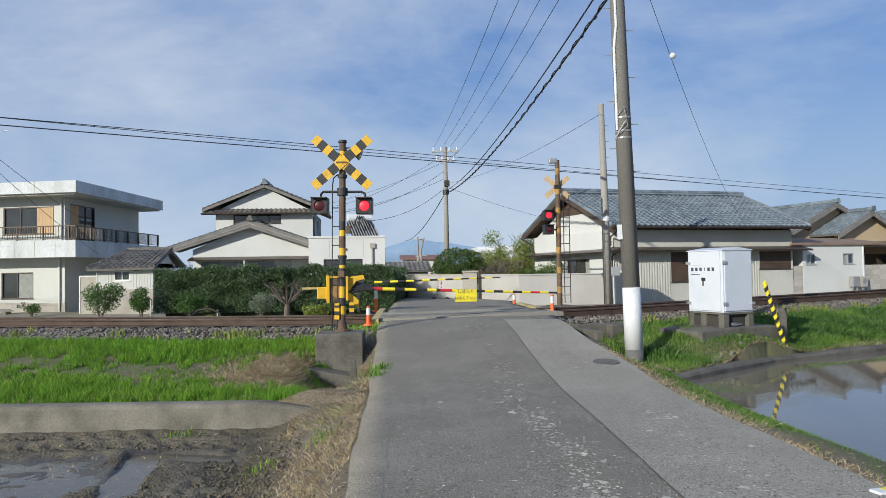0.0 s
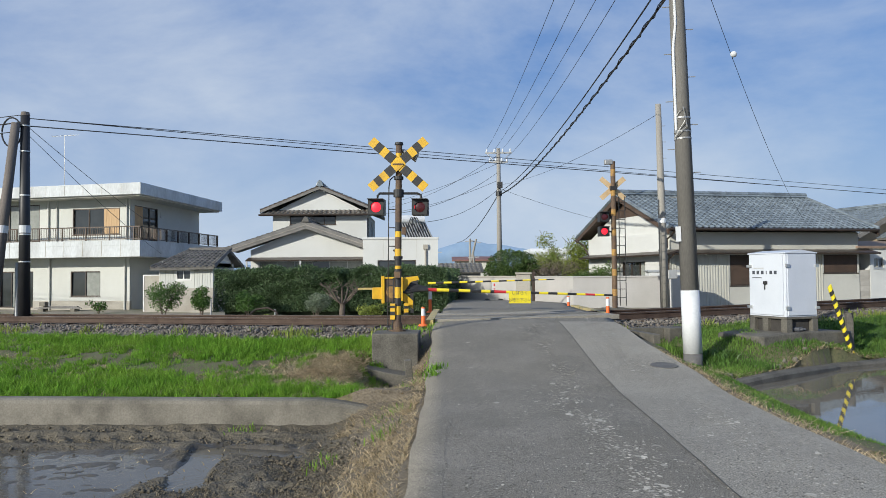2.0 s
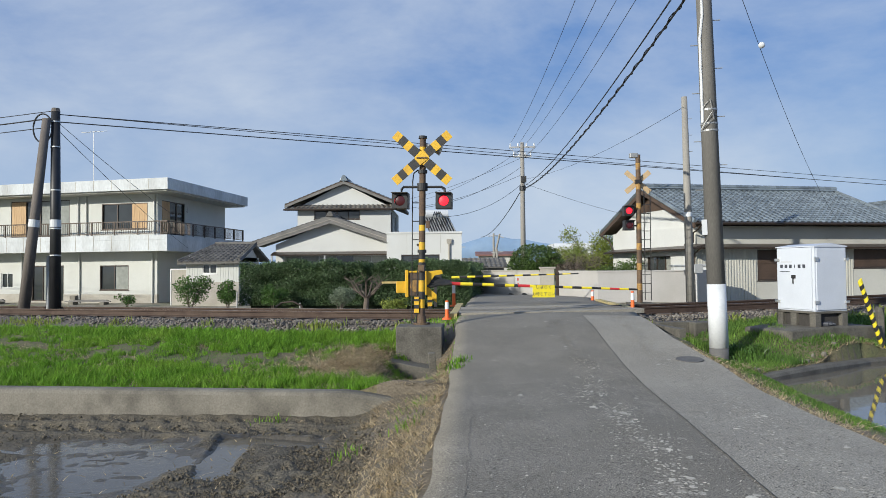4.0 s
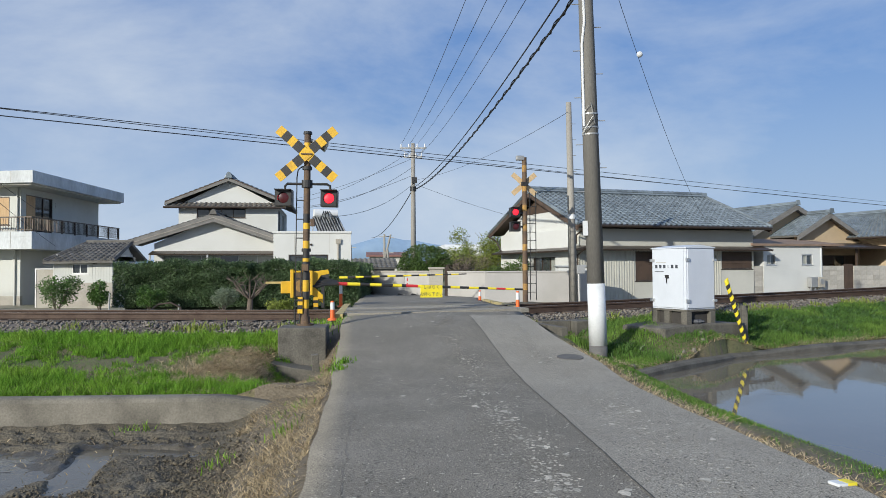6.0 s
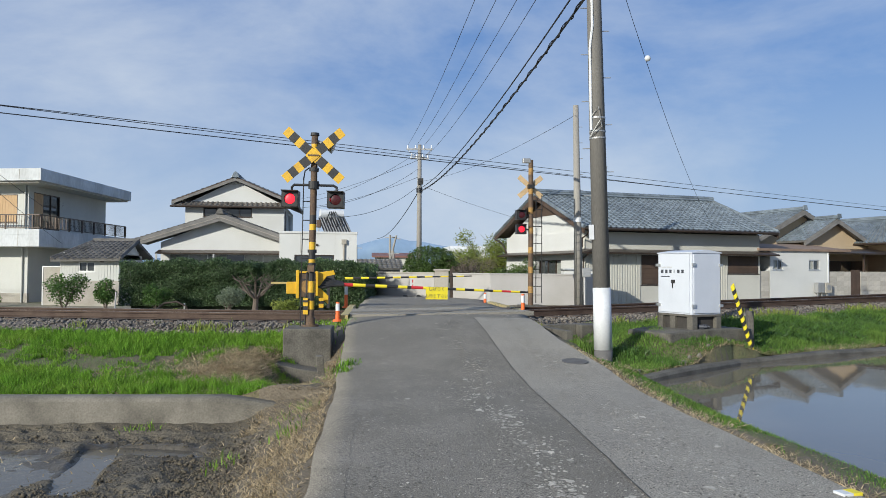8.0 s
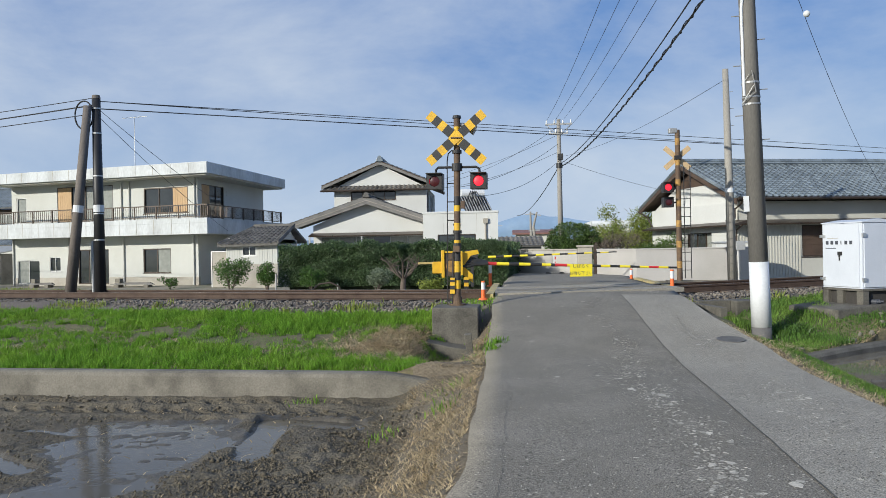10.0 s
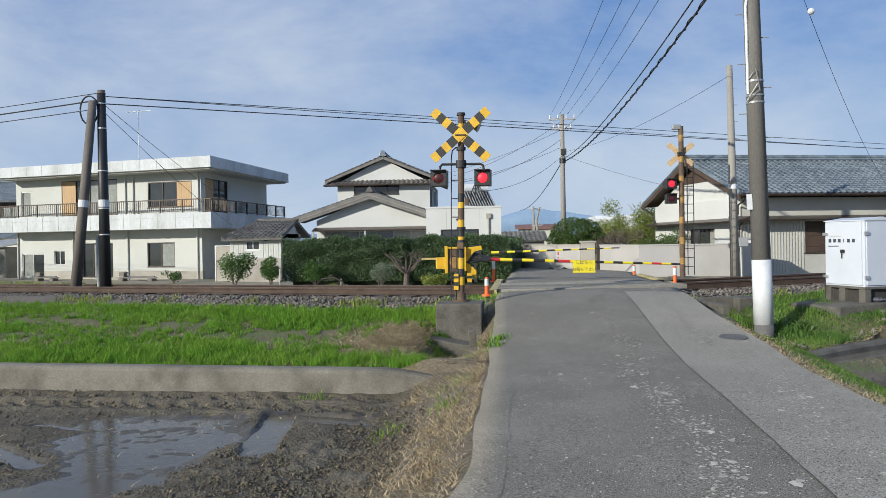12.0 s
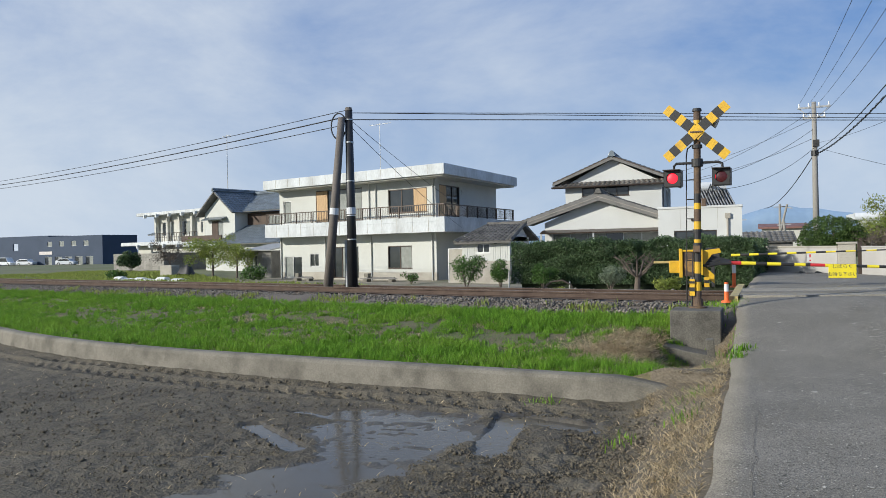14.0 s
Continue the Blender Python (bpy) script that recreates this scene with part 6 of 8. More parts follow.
def garden_shed():
    s = thing("lean_to_shed", pose(-15.4, 32.3, -0.2, 0, 0, 0), "small cream outbuilding with old tiled roof", "outbuilding")
    part("front_wall", wall_geo(Geo(), 0, 2.5, 1.18, 2.2, 0, 0.12, [(0.78, 1.48, 1.56, 2.0)]), CREAM, s)
    part("plinth", Geo().box(-0.01, 2.51, -0.02, 0.12, -0.1, 1.18), PLINTH, s, "grey lower wall")
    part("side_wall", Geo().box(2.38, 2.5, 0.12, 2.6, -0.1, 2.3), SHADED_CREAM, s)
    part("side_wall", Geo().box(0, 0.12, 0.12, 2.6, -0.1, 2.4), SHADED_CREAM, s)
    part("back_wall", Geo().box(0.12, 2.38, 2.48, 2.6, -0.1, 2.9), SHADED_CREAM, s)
    g = Geo()
    for i in range(20):
        if not 0.72 < 0.02 + i * 0.123 < 1.5:
            g.box(0.02 + i * 0.123, 0.05 + i * 0.123, -0.012, -0.001, 1.2, 2.18)
    rb = part("siding_rib", g, CREAM, s)
    rb["kind"] = "stuff"
    window(s, 0.78, 1.48, 1.56, 2.0, 0.01, 2, SILVER, "gg")
    roof_plane(s, (-0.25, -0.4, 2.08), (2.7, -0.4, 2.12), (2.7, 1.6, 2.95), (0.75, 1.6, 2.95), TILE_OLD, 0.27, 0.25)
    roof_plane(s, (2.75, 3.4, 2.2), (-0.25, 3.4, 2.2), (0.75, 1.6, 2.95), (2.7, 1.6, 2.95), TILE_OLD, 0.27, 0.25)
    roof_plane(s, (-0.25, 3.4, 2.12), (-0.25, -0.4, 2.08), (0.75, 1.6, 2.95), (0.76, 1.61, 2.95), TILE_OLD, 0.27, 0.25)
    part("gable_wall", Geo().add([(2.4, 0.12, 2.1), (2.4, 2.5, 2.1), (2.4, 1.6, 2.85), (2.5, 0.12, 2.1), (2.5, 2.5, 2.1), (2.5, 1.6, 2.85)], [(0, 2, 1), (3, 4, 5), (0, 1, 4, 3), (1, 2, 5, 4), (2, 0, 3, 5)]), CREAM, s)
    ridge(s, (0.7, 1.6, 2.93), (2.75, 1.6, 2.93), TILE_OLD, 0.09)
    ridge(s, (0.75, 1.6, 2.92), (-0.22, -0.36, 2.1), TILE_OLD, 0.07)
    ridge(s, (2.7, 1.6, 2.92), (2.68, -0.36, 2.14), TILE_OLD, 0.07)
    part("meter", Geo().box(1.72, 1.86, -0.09, 0, 1.98, 2.12), BLACK, s, bevel=0.01)
    d = thing("side_gate", pose(-16.35, 32.8, -0.2), "plain metal side door, greyed for shade, beside the house", "gate")
    # Leaf greyed: the shade on a light door is put into its colour.
    part("leaf", Geo().box(0, 0.85, 0, 0.05, 0, 1.75), PLINTH, d, bevel=0.01)
    part("frame", Geo().box(-0.05, 0, -0.02, 0.07, 0, 1.8).box(0.85, 0.9, -0.02, 0.07, 0, 1.8).box(0, 0.85, -0.02, 0.07, 1.76, 1.8), SILVER, d)
    part("drainpipe", Geo().tube((0.95, -0.08, 0), (0.95, -0.08, 2.2), 0.04, 0.04, 8), BLACK, d)


garden_shed()


def gable_house():
    """The two-storey house behind the hedge, its single-storey front wing and the white annex."""
    A = math.degrees(0.105)
    h = thing("gable_house", pose(-9.72, 38.0, -0.06, 0, 0, 6), "white two-storey house with weathered grey gable roofs", "house", "houses")
    # upper storey, 3 m behind the front wing
    y = 3.0
    part("front_wall", wall_geo(Geo(), -2.75, 2.55, 2.6, 5.1, y, y + 0.15, [(-1.8, 0.8, 4.42, 4.98)]), WHITE_RENDER, h)
    part("gable_wall", Geo().prism([(-2.75, 5.1), (2.55, 5.1), (-0.1, 6.45)], y + 0.0, y + 0.15), WHITE_RENDER, h)
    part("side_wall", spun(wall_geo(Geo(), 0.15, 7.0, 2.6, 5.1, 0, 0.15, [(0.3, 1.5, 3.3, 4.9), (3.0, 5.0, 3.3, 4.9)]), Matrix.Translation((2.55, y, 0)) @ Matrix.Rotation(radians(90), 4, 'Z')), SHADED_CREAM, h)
    part("side_wall", Geo().box(-2.75, -2.6, y + 0.15, y + 7, 0, 5.1).box(-2.6, 2.4, y + 6.85, y + 7, 0, 5.1), WHITE_RENDER, h)
    window(h, -1.8, 0.8, 4.42, 4.98, y + 0.03, 4, BROWN_METAL, "ggg")
    TS = Matrix.Translation((2.55, y, 0)) @ Matrix.Rotation(radians(90), 4, 'Z')
    window(h, 0.3, 1.5, 3.3, 4.9, 0.02, 1, BROWN_METAL, "s", TS)
    window(h, 3.0, 5.0, 3.3, 4.9, 0.02, 2, SILVER, "cg", TS)
    x0, x1, ax, ez, az = -3.4, 3.2, -0.05, 5.26, 6.62
    roof_plane(h, (x1, y - 0.38, ez), (x1, y + 7.6, ez), (ax, y + 7.6, az), (ax, y - 0.38, az), TILE, under=BROWN_WOOD)
    roof_plane(h, (x0, y + 7.6, ez), (x0, y - 0.38, ez), (ax, y - 0.38, az), (ax, y + 7.6, az), TILE, under=BROWN_WOOD)
    ridge(h, (ax, y - 0.45, az), (ax, y + 7.6, az), TILE, 0.17)
    part("ridge_end", Geo().prism([(ax - 0.22, az - 0.06), (ax + 0.22, az - 0.06), (ax + 0.13, az + 0.16), (ax, az + 0.24), (ax - 0.13, az + 0.16)], y - 0.50, y - 0.40), TILE, h, bevel=0.02)
    for xa, xb in ((x0, ax), (x1, ax)):
        part("barge_board", Geo().prism([(xa, ez - 0.20), (xa, ez - 0.06), (xb, az - 0.06), (xb, az - 0.22)], y - 0.42, y - 0.34), VERGE_WOOD, h, "weathered barge board")
    roof_plane(h, (-3.4, y - 0.45, 4.98), (2.9, y - 0.45, 4.98), (2.75, y, 5.24), (-3.2, y, 5.24), TILE_OLD, 0.27, 0.26, BROWN_WOOD)
    part("eave_gutter", Geo().tube((-3.45, y - 0.5, 4.95), (3.0, y - 0.5, 4.95), 0.05, 0.05, 8), BROWN_METAL, h)
    # front wing
    part("front_wall", wall_geo(Geo(), -3.3, 2.9, -0.2, 2.9, 0, 0.15, [(-2.9, 2.7, 0.7, 2.32)]), WHITE_RENDER, h)
    part("gable_wall", Geo().prism([(-3.3, 2.9), (2.9, 2.9), (-0.35, 4.15)], 0.0, 0.15), WHITE_RENDER, h)
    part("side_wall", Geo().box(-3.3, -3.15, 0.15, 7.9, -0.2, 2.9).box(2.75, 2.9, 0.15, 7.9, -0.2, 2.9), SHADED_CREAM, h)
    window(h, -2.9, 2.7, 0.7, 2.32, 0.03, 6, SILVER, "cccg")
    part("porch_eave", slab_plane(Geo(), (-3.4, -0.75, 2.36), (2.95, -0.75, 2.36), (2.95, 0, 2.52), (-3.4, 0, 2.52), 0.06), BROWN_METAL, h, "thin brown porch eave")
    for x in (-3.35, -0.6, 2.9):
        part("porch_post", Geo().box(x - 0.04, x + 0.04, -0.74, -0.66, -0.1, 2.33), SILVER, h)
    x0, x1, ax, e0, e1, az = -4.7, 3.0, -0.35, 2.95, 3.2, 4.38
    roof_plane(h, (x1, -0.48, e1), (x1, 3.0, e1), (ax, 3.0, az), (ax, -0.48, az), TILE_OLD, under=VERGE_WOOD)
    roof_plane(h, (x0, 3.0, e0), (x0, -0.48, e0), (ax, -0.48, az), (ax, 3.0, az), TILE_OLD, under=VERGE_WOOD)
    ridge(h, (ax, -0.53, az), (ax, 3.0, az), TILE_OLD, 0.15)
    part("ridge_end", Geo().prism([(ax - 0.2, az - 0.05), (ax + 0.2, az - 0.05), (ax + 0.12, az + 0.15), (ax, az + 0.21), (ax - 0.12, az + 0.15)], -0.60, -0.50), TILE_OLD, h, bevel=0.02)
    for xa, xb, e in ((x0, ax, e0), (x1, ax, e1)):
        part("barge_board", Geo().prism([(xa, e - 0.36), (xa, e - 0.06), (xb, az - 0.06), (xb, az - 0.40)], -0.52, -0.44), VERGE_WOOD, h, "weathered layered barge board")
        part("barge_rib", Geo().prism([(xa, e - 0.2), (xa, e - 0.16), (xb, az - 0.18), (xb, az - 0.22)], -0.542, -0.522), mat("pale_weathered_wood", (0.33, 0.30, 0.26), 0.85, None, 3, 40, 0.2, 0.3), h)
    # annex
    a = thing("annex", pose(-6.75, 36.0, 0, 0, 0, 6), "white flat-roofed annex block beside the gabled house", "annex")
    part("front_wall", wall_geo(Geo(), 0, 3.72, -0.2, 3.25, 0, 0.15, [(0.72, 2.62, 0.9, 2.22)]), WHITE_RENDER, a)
    # Side in the darker cream: its shade is painted in.
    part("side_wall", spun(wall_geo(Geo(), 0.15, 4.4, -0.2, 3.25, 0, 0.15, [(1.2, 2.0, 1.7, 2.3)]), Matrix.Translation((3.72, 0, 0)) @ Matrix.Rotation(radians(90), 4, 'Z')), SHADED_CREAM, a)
    part("side_wall", Geo().box(0, 0.15, 0.15, 4.25, -0.2, 3.25).box(0, 3.57, 4.25, 4.4, -0.2, 3.25), WHITE_RENDER, a)
    part("roof", Geo().box(-0.04, 3.76, -0.04, 4.44, 3.25, 3.36), WHITE_RENDER, a, bevel=0.02)
    window(a, 0.72, 2.62, 0.9, 2.22, 0.03, 2, BROWN_METAL, "gg")
    window(a, 1.2, 2.0, 1.7, 2.3, 0.02, 1, BROWN_METAL, "g", Matrix.Translation((3.72, 0, 0)) @ Matrix.Rotation(radians(90), 4, 'Z'))
    part("hopper", Geo().box(2.98, 3.22, -0.12, 0, 2.75, 2.98), PLINTH, a)
    part("downpipe", Geo().tube((3.1, -0.06, -0.1), (3.1, -0.06, 2.8), 0.045, 0.045, 8), PLINTH, a)
    part("vent", Geo().tube((1.55, -0.05, 2.7), (1.55, 0, 2.7), 0.06, 0.06, 10).tube((1.8, -0.05, 2.7), (1.8, 0, 2.7), 0.06, 0.06, 10), BROWN_METAL, a)
    part("joint", Geo().box(1.0, 1.012, -0.004, 0, 2.3, 3.24).box(2.66, 2.672, -0.004, 0, 2.3, 3.24), PLINTH, a)
    # solar water heater
    s = thing("solar_water_heater", pose(-4.55, 40.2, 3.3, 0, 0, 20), "solar water heater with white tank on the annex roof", "water heater")
    part("tank", Geo().tube((-0.65, 0.9, 1.28), (0.65, 0.9, 1.28), 0.24, 0.24, 16), WHITE_PAINT, s, "white cylinder tank")
    pan = part("collector", slab_plane(Geo(), (-0.75, -0.7, 0.18), (0.75, -0.7, 0.18), (0.75, 0.8, 1.05), (-0.75, 0.8, 1.05), 0.05), BLACK, s, "dark collector panel")
    for k in range(10):
        x = -0.68 + k * 0.15
        part("tube", Geo().tube((x, -0.72, 0.24), (x, 0.78, 1.11), 0.035, 0.035, 8), GALV, pan)
    part("frame", Geo().path([(-0.7, 0.9, 0), (-0.7, 0.9, 1.1)], 0.025, 5).path([(0.7, 0.9, 0), (0.7, 0.9, 1.1)], 0.025, 5).path([(-0.7, -0.6, 0), (-0.7, -0.6, 0.3)], 0.025, 5).path([(0.7, -0.6, 0), (0.7, -0.6, 0.3)], 0.025, 5), GALV, s)
    ho = Geo()
    for k in range(4):
        ho.path([(-0.2 + 0.1 * k, 0.65, 1.25), (-0.25 + 0.1 * k, 0.2, 1.35), (-0.5 + 0.25 * k, -0.1, 0.9), (-0.5 + 0.3 * k, -0.5, 0.1)], 0.03, 6)
    part("hose", ho, BLACK, s, "black water hoses")


gable_house()


def tiled_house():
    """Single-storey house beyond the track with a grey tiled gable roof."""
    h = thing("tiled_house", pose(6.6, 30.3, 0, 0, 0, 18), "cream single-storey house with grey tiled gable roof", "house", "houses")
    Wx0, Wx1, Y0, Y1 = 0.75, 10.05, 0.75, 8.4
    holes = [(3.53, 4.5, 0.92, 2.22), (8.2, 9.95, 1.42, 2.23)]
    # Front duller than the gable end: grazing light put into the colour.
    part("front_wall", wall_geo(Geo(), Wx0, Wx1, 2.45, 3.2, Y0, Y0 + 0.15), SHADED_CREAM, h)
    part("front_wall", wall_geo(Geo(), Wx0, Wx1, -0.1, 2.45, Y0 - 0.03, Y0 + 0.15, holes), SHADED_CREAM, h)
    g = Geo()
    x = Wx0 + 0.06
    while x < Wx1 - 0.05:
        if not any(a - 0.09 < x < b + 0.04 for a, b, c, d in holes):
            g.box(x, x + 0.045, Y0 - 0.055, Y0 - 0.031, 0.12, 2.4)
        x += 0.13
    rb = part("siding_rib", g, SHADED_CREAM, h, "vertical ribbed siding")
    rb["kind"] = "stuff"
    TS = Matrix.Translation((Wx0, 0, 0)) @ Matrix.Rotation(radians(90), 4, 'Z') @ Matrix.Scale(-1, 4, (0, 1, 0))
    part("gable_end", spun(wall_geo(Geo(), Y0 + 0.15, Y1, -0.1, 3.2, -0.15, 0.0, [(2.6, 5.0, 1.0, 2.0)]), TS), WHITE_RENDER, h)
    part("gable_wall", Geo().add([(Wx0, Y0, 3.2), (Wx0, Y1, 3.2), (Wx0, 4.5, 4.85), (Wx0 + 0.15, Y0, 3.2), (Wx0 + 0.15, Y1, 3.2), (Wx0 + 0.15, 4.5, 4.85)], [(0, 2, 1), (3, 4, 5), (0, 1, 4, 3), (1, 2, 5, 4), (2, 0, 3, 5)]), WHITE_RENDER, h)
    part("gable_trim", Geo().add([(Wx0 - 0.02, 2.9, 4.08), (Wx0 - 0.02, 6.1, 4.08), (Wx0 - 0.02, 4.5, 4.98), (Wx0 - 0.001, 2.9, 4.08), (Wx0 - 0.001, 6.1, 4.08), (Wx0 - 0.001, 4.5, 4.98)], [(0, 2, 1), (3, 4, 5), (0, 1, 4, 3), (1, 2, 5, 4), (2, 0, 3, 5)]), BROWN_WOOD, h, "dark brown gable panel")
    part("back_wall", Geo().box(Wx0 + 0.15, Wx1, Y1 - 0.15, Y1, -0.1, 3.2).box(Wx1 - 0.15, Wx1, Y0 + 0.15, Y1 - 0.15, -0.1, 3.2), SHADED_CREAM, h)
    window(h, *holes[0], Y0 - 0.02, 1, BROWN_METAL, "s")
    window(h, *holes[1], Y0 - 0.02, 2, BROWN_METAL, "ss")
    wm = Matrix.Translation((Wx0, 0, 0)) @ Matrix.Rotation(radians(-90), 4, 'Z')
    window(h, -5.0, -2.6, 1.0, 2.0, 0.02, 3, BROWN_METAL, "ggc", wm)
    part("pent_roof", slab_plane(Geo(), (0.2, 0.05, 2.30), (10.6, 0.05, 2.30), (10.6, Y0, 2.46), (0.2, Y0, 2.46), 0.07), BROWN_METAL, h, "narrow brown pent roof")
    part("pent_roof", slab_plane(Geo(), (0.05, 8.4, 2.26), (0.05, 0.05, 2.26), (Wx0, 0.05, 2.44), (Wx0, 8.4, 2.44), 0.07), BROWN_METAL, h)
    ez, az, ym = 3.32, 5.12, 4.5
    R0, E = 0.3, 10.4
    part("roof_board", slab_plane(Geo(), (R0, 0, ez), (E, 0, ez), (E, ym, az), (R0, ym, az), 0.12), BROWN_WOOD, h)
    part("roof_board", slab_plane(Geo(), (E, 9.1, ez), (R0, 9.1, ez), (R0, ym, az), (E, ym, az), 0.12), BROWN_WOOD, h)
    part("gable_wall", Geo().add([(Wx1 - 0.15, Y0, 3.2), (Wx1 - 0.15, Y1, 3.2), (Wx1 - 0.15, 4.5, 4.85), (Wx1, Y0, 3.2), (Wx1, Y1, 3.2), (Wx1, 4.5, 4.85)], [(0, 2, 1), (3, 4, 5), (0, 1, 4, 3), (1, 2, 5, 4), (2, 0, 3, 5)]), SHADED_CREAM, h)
    for x in (R0 - 0.05, E + 0.05):
        for y0, y1 in ((0, ym), (9.1, ym)):
            p, q = Vector((x, y0, ez)), Vector((x, y1, az))
            part("barge_board", Geo().add([p + Vector((dx, 0, dz)) for dx in (-0.03, 0.03) for dz in (-0.26, -0.02)] + [q + Vector((dx, 0, dz)) for dx in (-0.03, 0.03) for dz in (-0.26, -0.02)], [(0, 1, 5, 4), (2, 6, 7, 3), (0, 4, 6, 2), (1, 3, 7, 5), (0, 2, 3, 1), (4, 5, 7, 6)]), BROWN_WOOD, h, "dark brown barge board")
            ridge(h, (x, y0, ez - 0.02), (x, y1, az - 0.02), TILE, 0.085)
    roof_back = part("roof_tiles", tiled_slope((E, 9.1, ez), (R0, 9.1, ez), (R0, ym, az), (E, ym, az), 18, 36), TILE, h)
    roof_back["kind"] = "stuff"
    ridge(h, (R0 - 0.1, ym, az), (E + 0.1, ym, az), TILE, 0.16)
    part("gutter", Geo().tube((R0, -0.06, ez - 0.05), (E, -0.06, ez - 0.05), 0.055, 0.055, 8), BROWN_METAL, h)
    part("downpipe", Geo().path([(0.5, -0.05, ez - 0.1), (0.5, 0.2, ez - 0.3), (0.55, Y0 - 0.1, 2.9), (0.55, Y0 - 0.1, 2.5)], 0.035, 6), BROWN_METAL, h)
    part("downpipe", Geo().path([(0.5, 0.0, 2.25), (0.52, 0.5, 2.05), (0.6, Y0 - 0.1, 1.9), (0.6, Y0 - 0.1, 0)], 0.035, 6), BROWN_METAL, h)
    part("downpipe", Geo().path([(0.1, 9.0, ez - 0.1), (0.4, 8.5, 2.9), (0.55, 8.3, 2.4)], 0.04, 6), BROWN_METAL, h)
    # front slope: the first 300 tiles singly, the rest joined
    rows, cols = 17, 36
    a, b, c, d = (Vector(p) for p in ((R0, 0, ez), (E, 0, ez), (E, ym, az), (R0, ym, az)))
    one = None
    slope_x = math.atan2(az - ez, ym)
    for j in range(8):
        for i in range(cols):
            tj, ti = j / rows, (i + 0.0) / cols
            p = a.lerp(b, ti).lerp(d.lerp(c, ti), tj)
            if one is None:
                L = (d - a).length / rows
                W = (b - a).length / cols * 0.97
                tg = Geo()
                sub = 4
                for yy, lift in ((0, 0.05), (L * 1.08, 0.012)):
                    for k in range(sub + 1):
                        tg.v.append((W * k / sub, yy, lift + 0.032 * math.sin(2 * math.pi * k / sub - 0.6)))
                for k in range(sub + 1):
                    x0, y0, z0 = tg.v[k]
                    tg.v.append((x0, y0, z0 - 0.04))
                for k in range(sub):
                    tg.f.append((k, k + 1, sub + 2 + k, sub + 1 + k))
                    tg.f.append((2 * sub + 2 + k, 2 * sub + 3 + k, k + 1, k))
                ob = part("roof_tile", tg, TILE, h)
                one = ob.data
            else:
                ob = new("roof_tile", one)
                ob.parent = h
            ob.location = p + Vector((0, 0, 0.004))
            ob.rotation_euler = (slope_x, 0, 0)
    lo, hi = a.lerp(d, 8 / rows), b.lerp(c, 8 / rows)
    t3 = part("roof_tiles", tiled_slope(lo, hi, c, d, rows - 8, cols), TILE, h, "upper courses of grey tiles")
    t3["kind"] = "stuff"
    # outdoor unit boxes between wall and house
    u = thing("storage_box", pose(5.75, 29.0, 0.15), "white storage box with flat lid behind the wall", "storage box")
    part("body", Geo().box(0, 1.5, 0, 0.7, 0, 1.38), WHITE_RENDER, u, bevel=0.02)
    part("lid", Geo().box(-0.05, 1.55, -0.05, 0.75, 1.38, 1.45), SILVER, u, bevel=0.01)


tiled_house()


def boundary_wall():
    w = thing("boundary_wall", pose(2.55, 26.0, 0, 0, 0, 4), "grey rendered boundary wall with a coping", "garden wall", kind="structure")
    part("panel", Geo().box(0, 3.9, 0, 0.15, -0.1, 1.36), WALL_GREY, w)
    part("coping", Geo().box(-0.03, 3.93, -0.03, 0.18, 1.36, 1.41), WALL_GREY, w, bevel=0.01)
    part("footing", Geo().box(-0.05, 3.95, -0.06, -0.005, -0.1, 0.30), CONCRETE, w)
    w2 = thing("boundary_wall", pose(2.55, 26.0, 0, 0, 0, 111), "pale rendered wall facing the lane", "garden wall", kind="structure")
    part("panel", Geo().box(0, 3.3, -0.15, -0.001, -0.1, 1.36), WALL_GREY, w2)
    part("coping", Geo().box(0, 3.33, -0.18, 0.02, 1.36, 1.41), WALL_GREY, w2, bevel=0.01)
    gate = thing("gate_post", pose(1.32, 29.2, 0), "dark brown metal gate post", "gate post")
    part("post", Geo().box(-0.07, 0.07, -0.07, 0.07, -0.1, 1.55), BROWN_METAL, gate, bevel=0.01)
    gp = thing("gate_pillar", pose(0.95, 30.2, 0), "square stone gate pillar by the lane", "gate pillar")
    part("pillar", Geo().box(-0.28, 0.28, -0.25, 0.25, -0.1, 1.48), PLINTH, gp, bevel=0.02)
    part("cap", Geo().box(-0.33, 0.33, -0.3, 0.3, 1.48, 1.56), PLINTH, gp, bevel=0.02)
    w3 = thing("boundary_wall", pose(0.65, 30.4, 0, 0, 0, 118), "low grey wall under the clipped tree", "garden wall", kind="structure")
    part("panel", Geo().box(0, 7.0, -0.15, 0, -0.1, 1.35), WALL_GREY, w3)
    part("coping", Geo().box(0, 7.0, -0.18, 0.03, 1.35, 1.42), PLINTH, w3, bevel=0.01)
    sgn = thing("wall_sign", pose(-0.35, 32.0, 0.75, 0, 0, 22), "small white sign with illegible red marks", "sign")
    part("board", Geo().box(0, 0.75, 0, 0.02, 0, 0.42), WHITE_PAINT, sgn, bevel=0.004)
    part("lettering_bar", Geo().box(0.08, 0.65, -0.006, -0.001, 0.22, 0.34).box(0.08, 0.5, -0.006, -0.001, 0.08, 0.13), RED_PAINT, sgn)
    ml = thing("stone_heap", pose(-0.9, 30.8, 0.05), "dark stones and pipe at the wall's foot", "stones")
    for k in range(4):
        part("stone", Geo().tube((k * 0.28, 0, 0), (k * 0.28 + 0.1, 0.1, 0.3 + 0.1 * (k % 2)), 0.2, 0.1, 7), CONCRETE_DARK, ml)


boundary_wall()


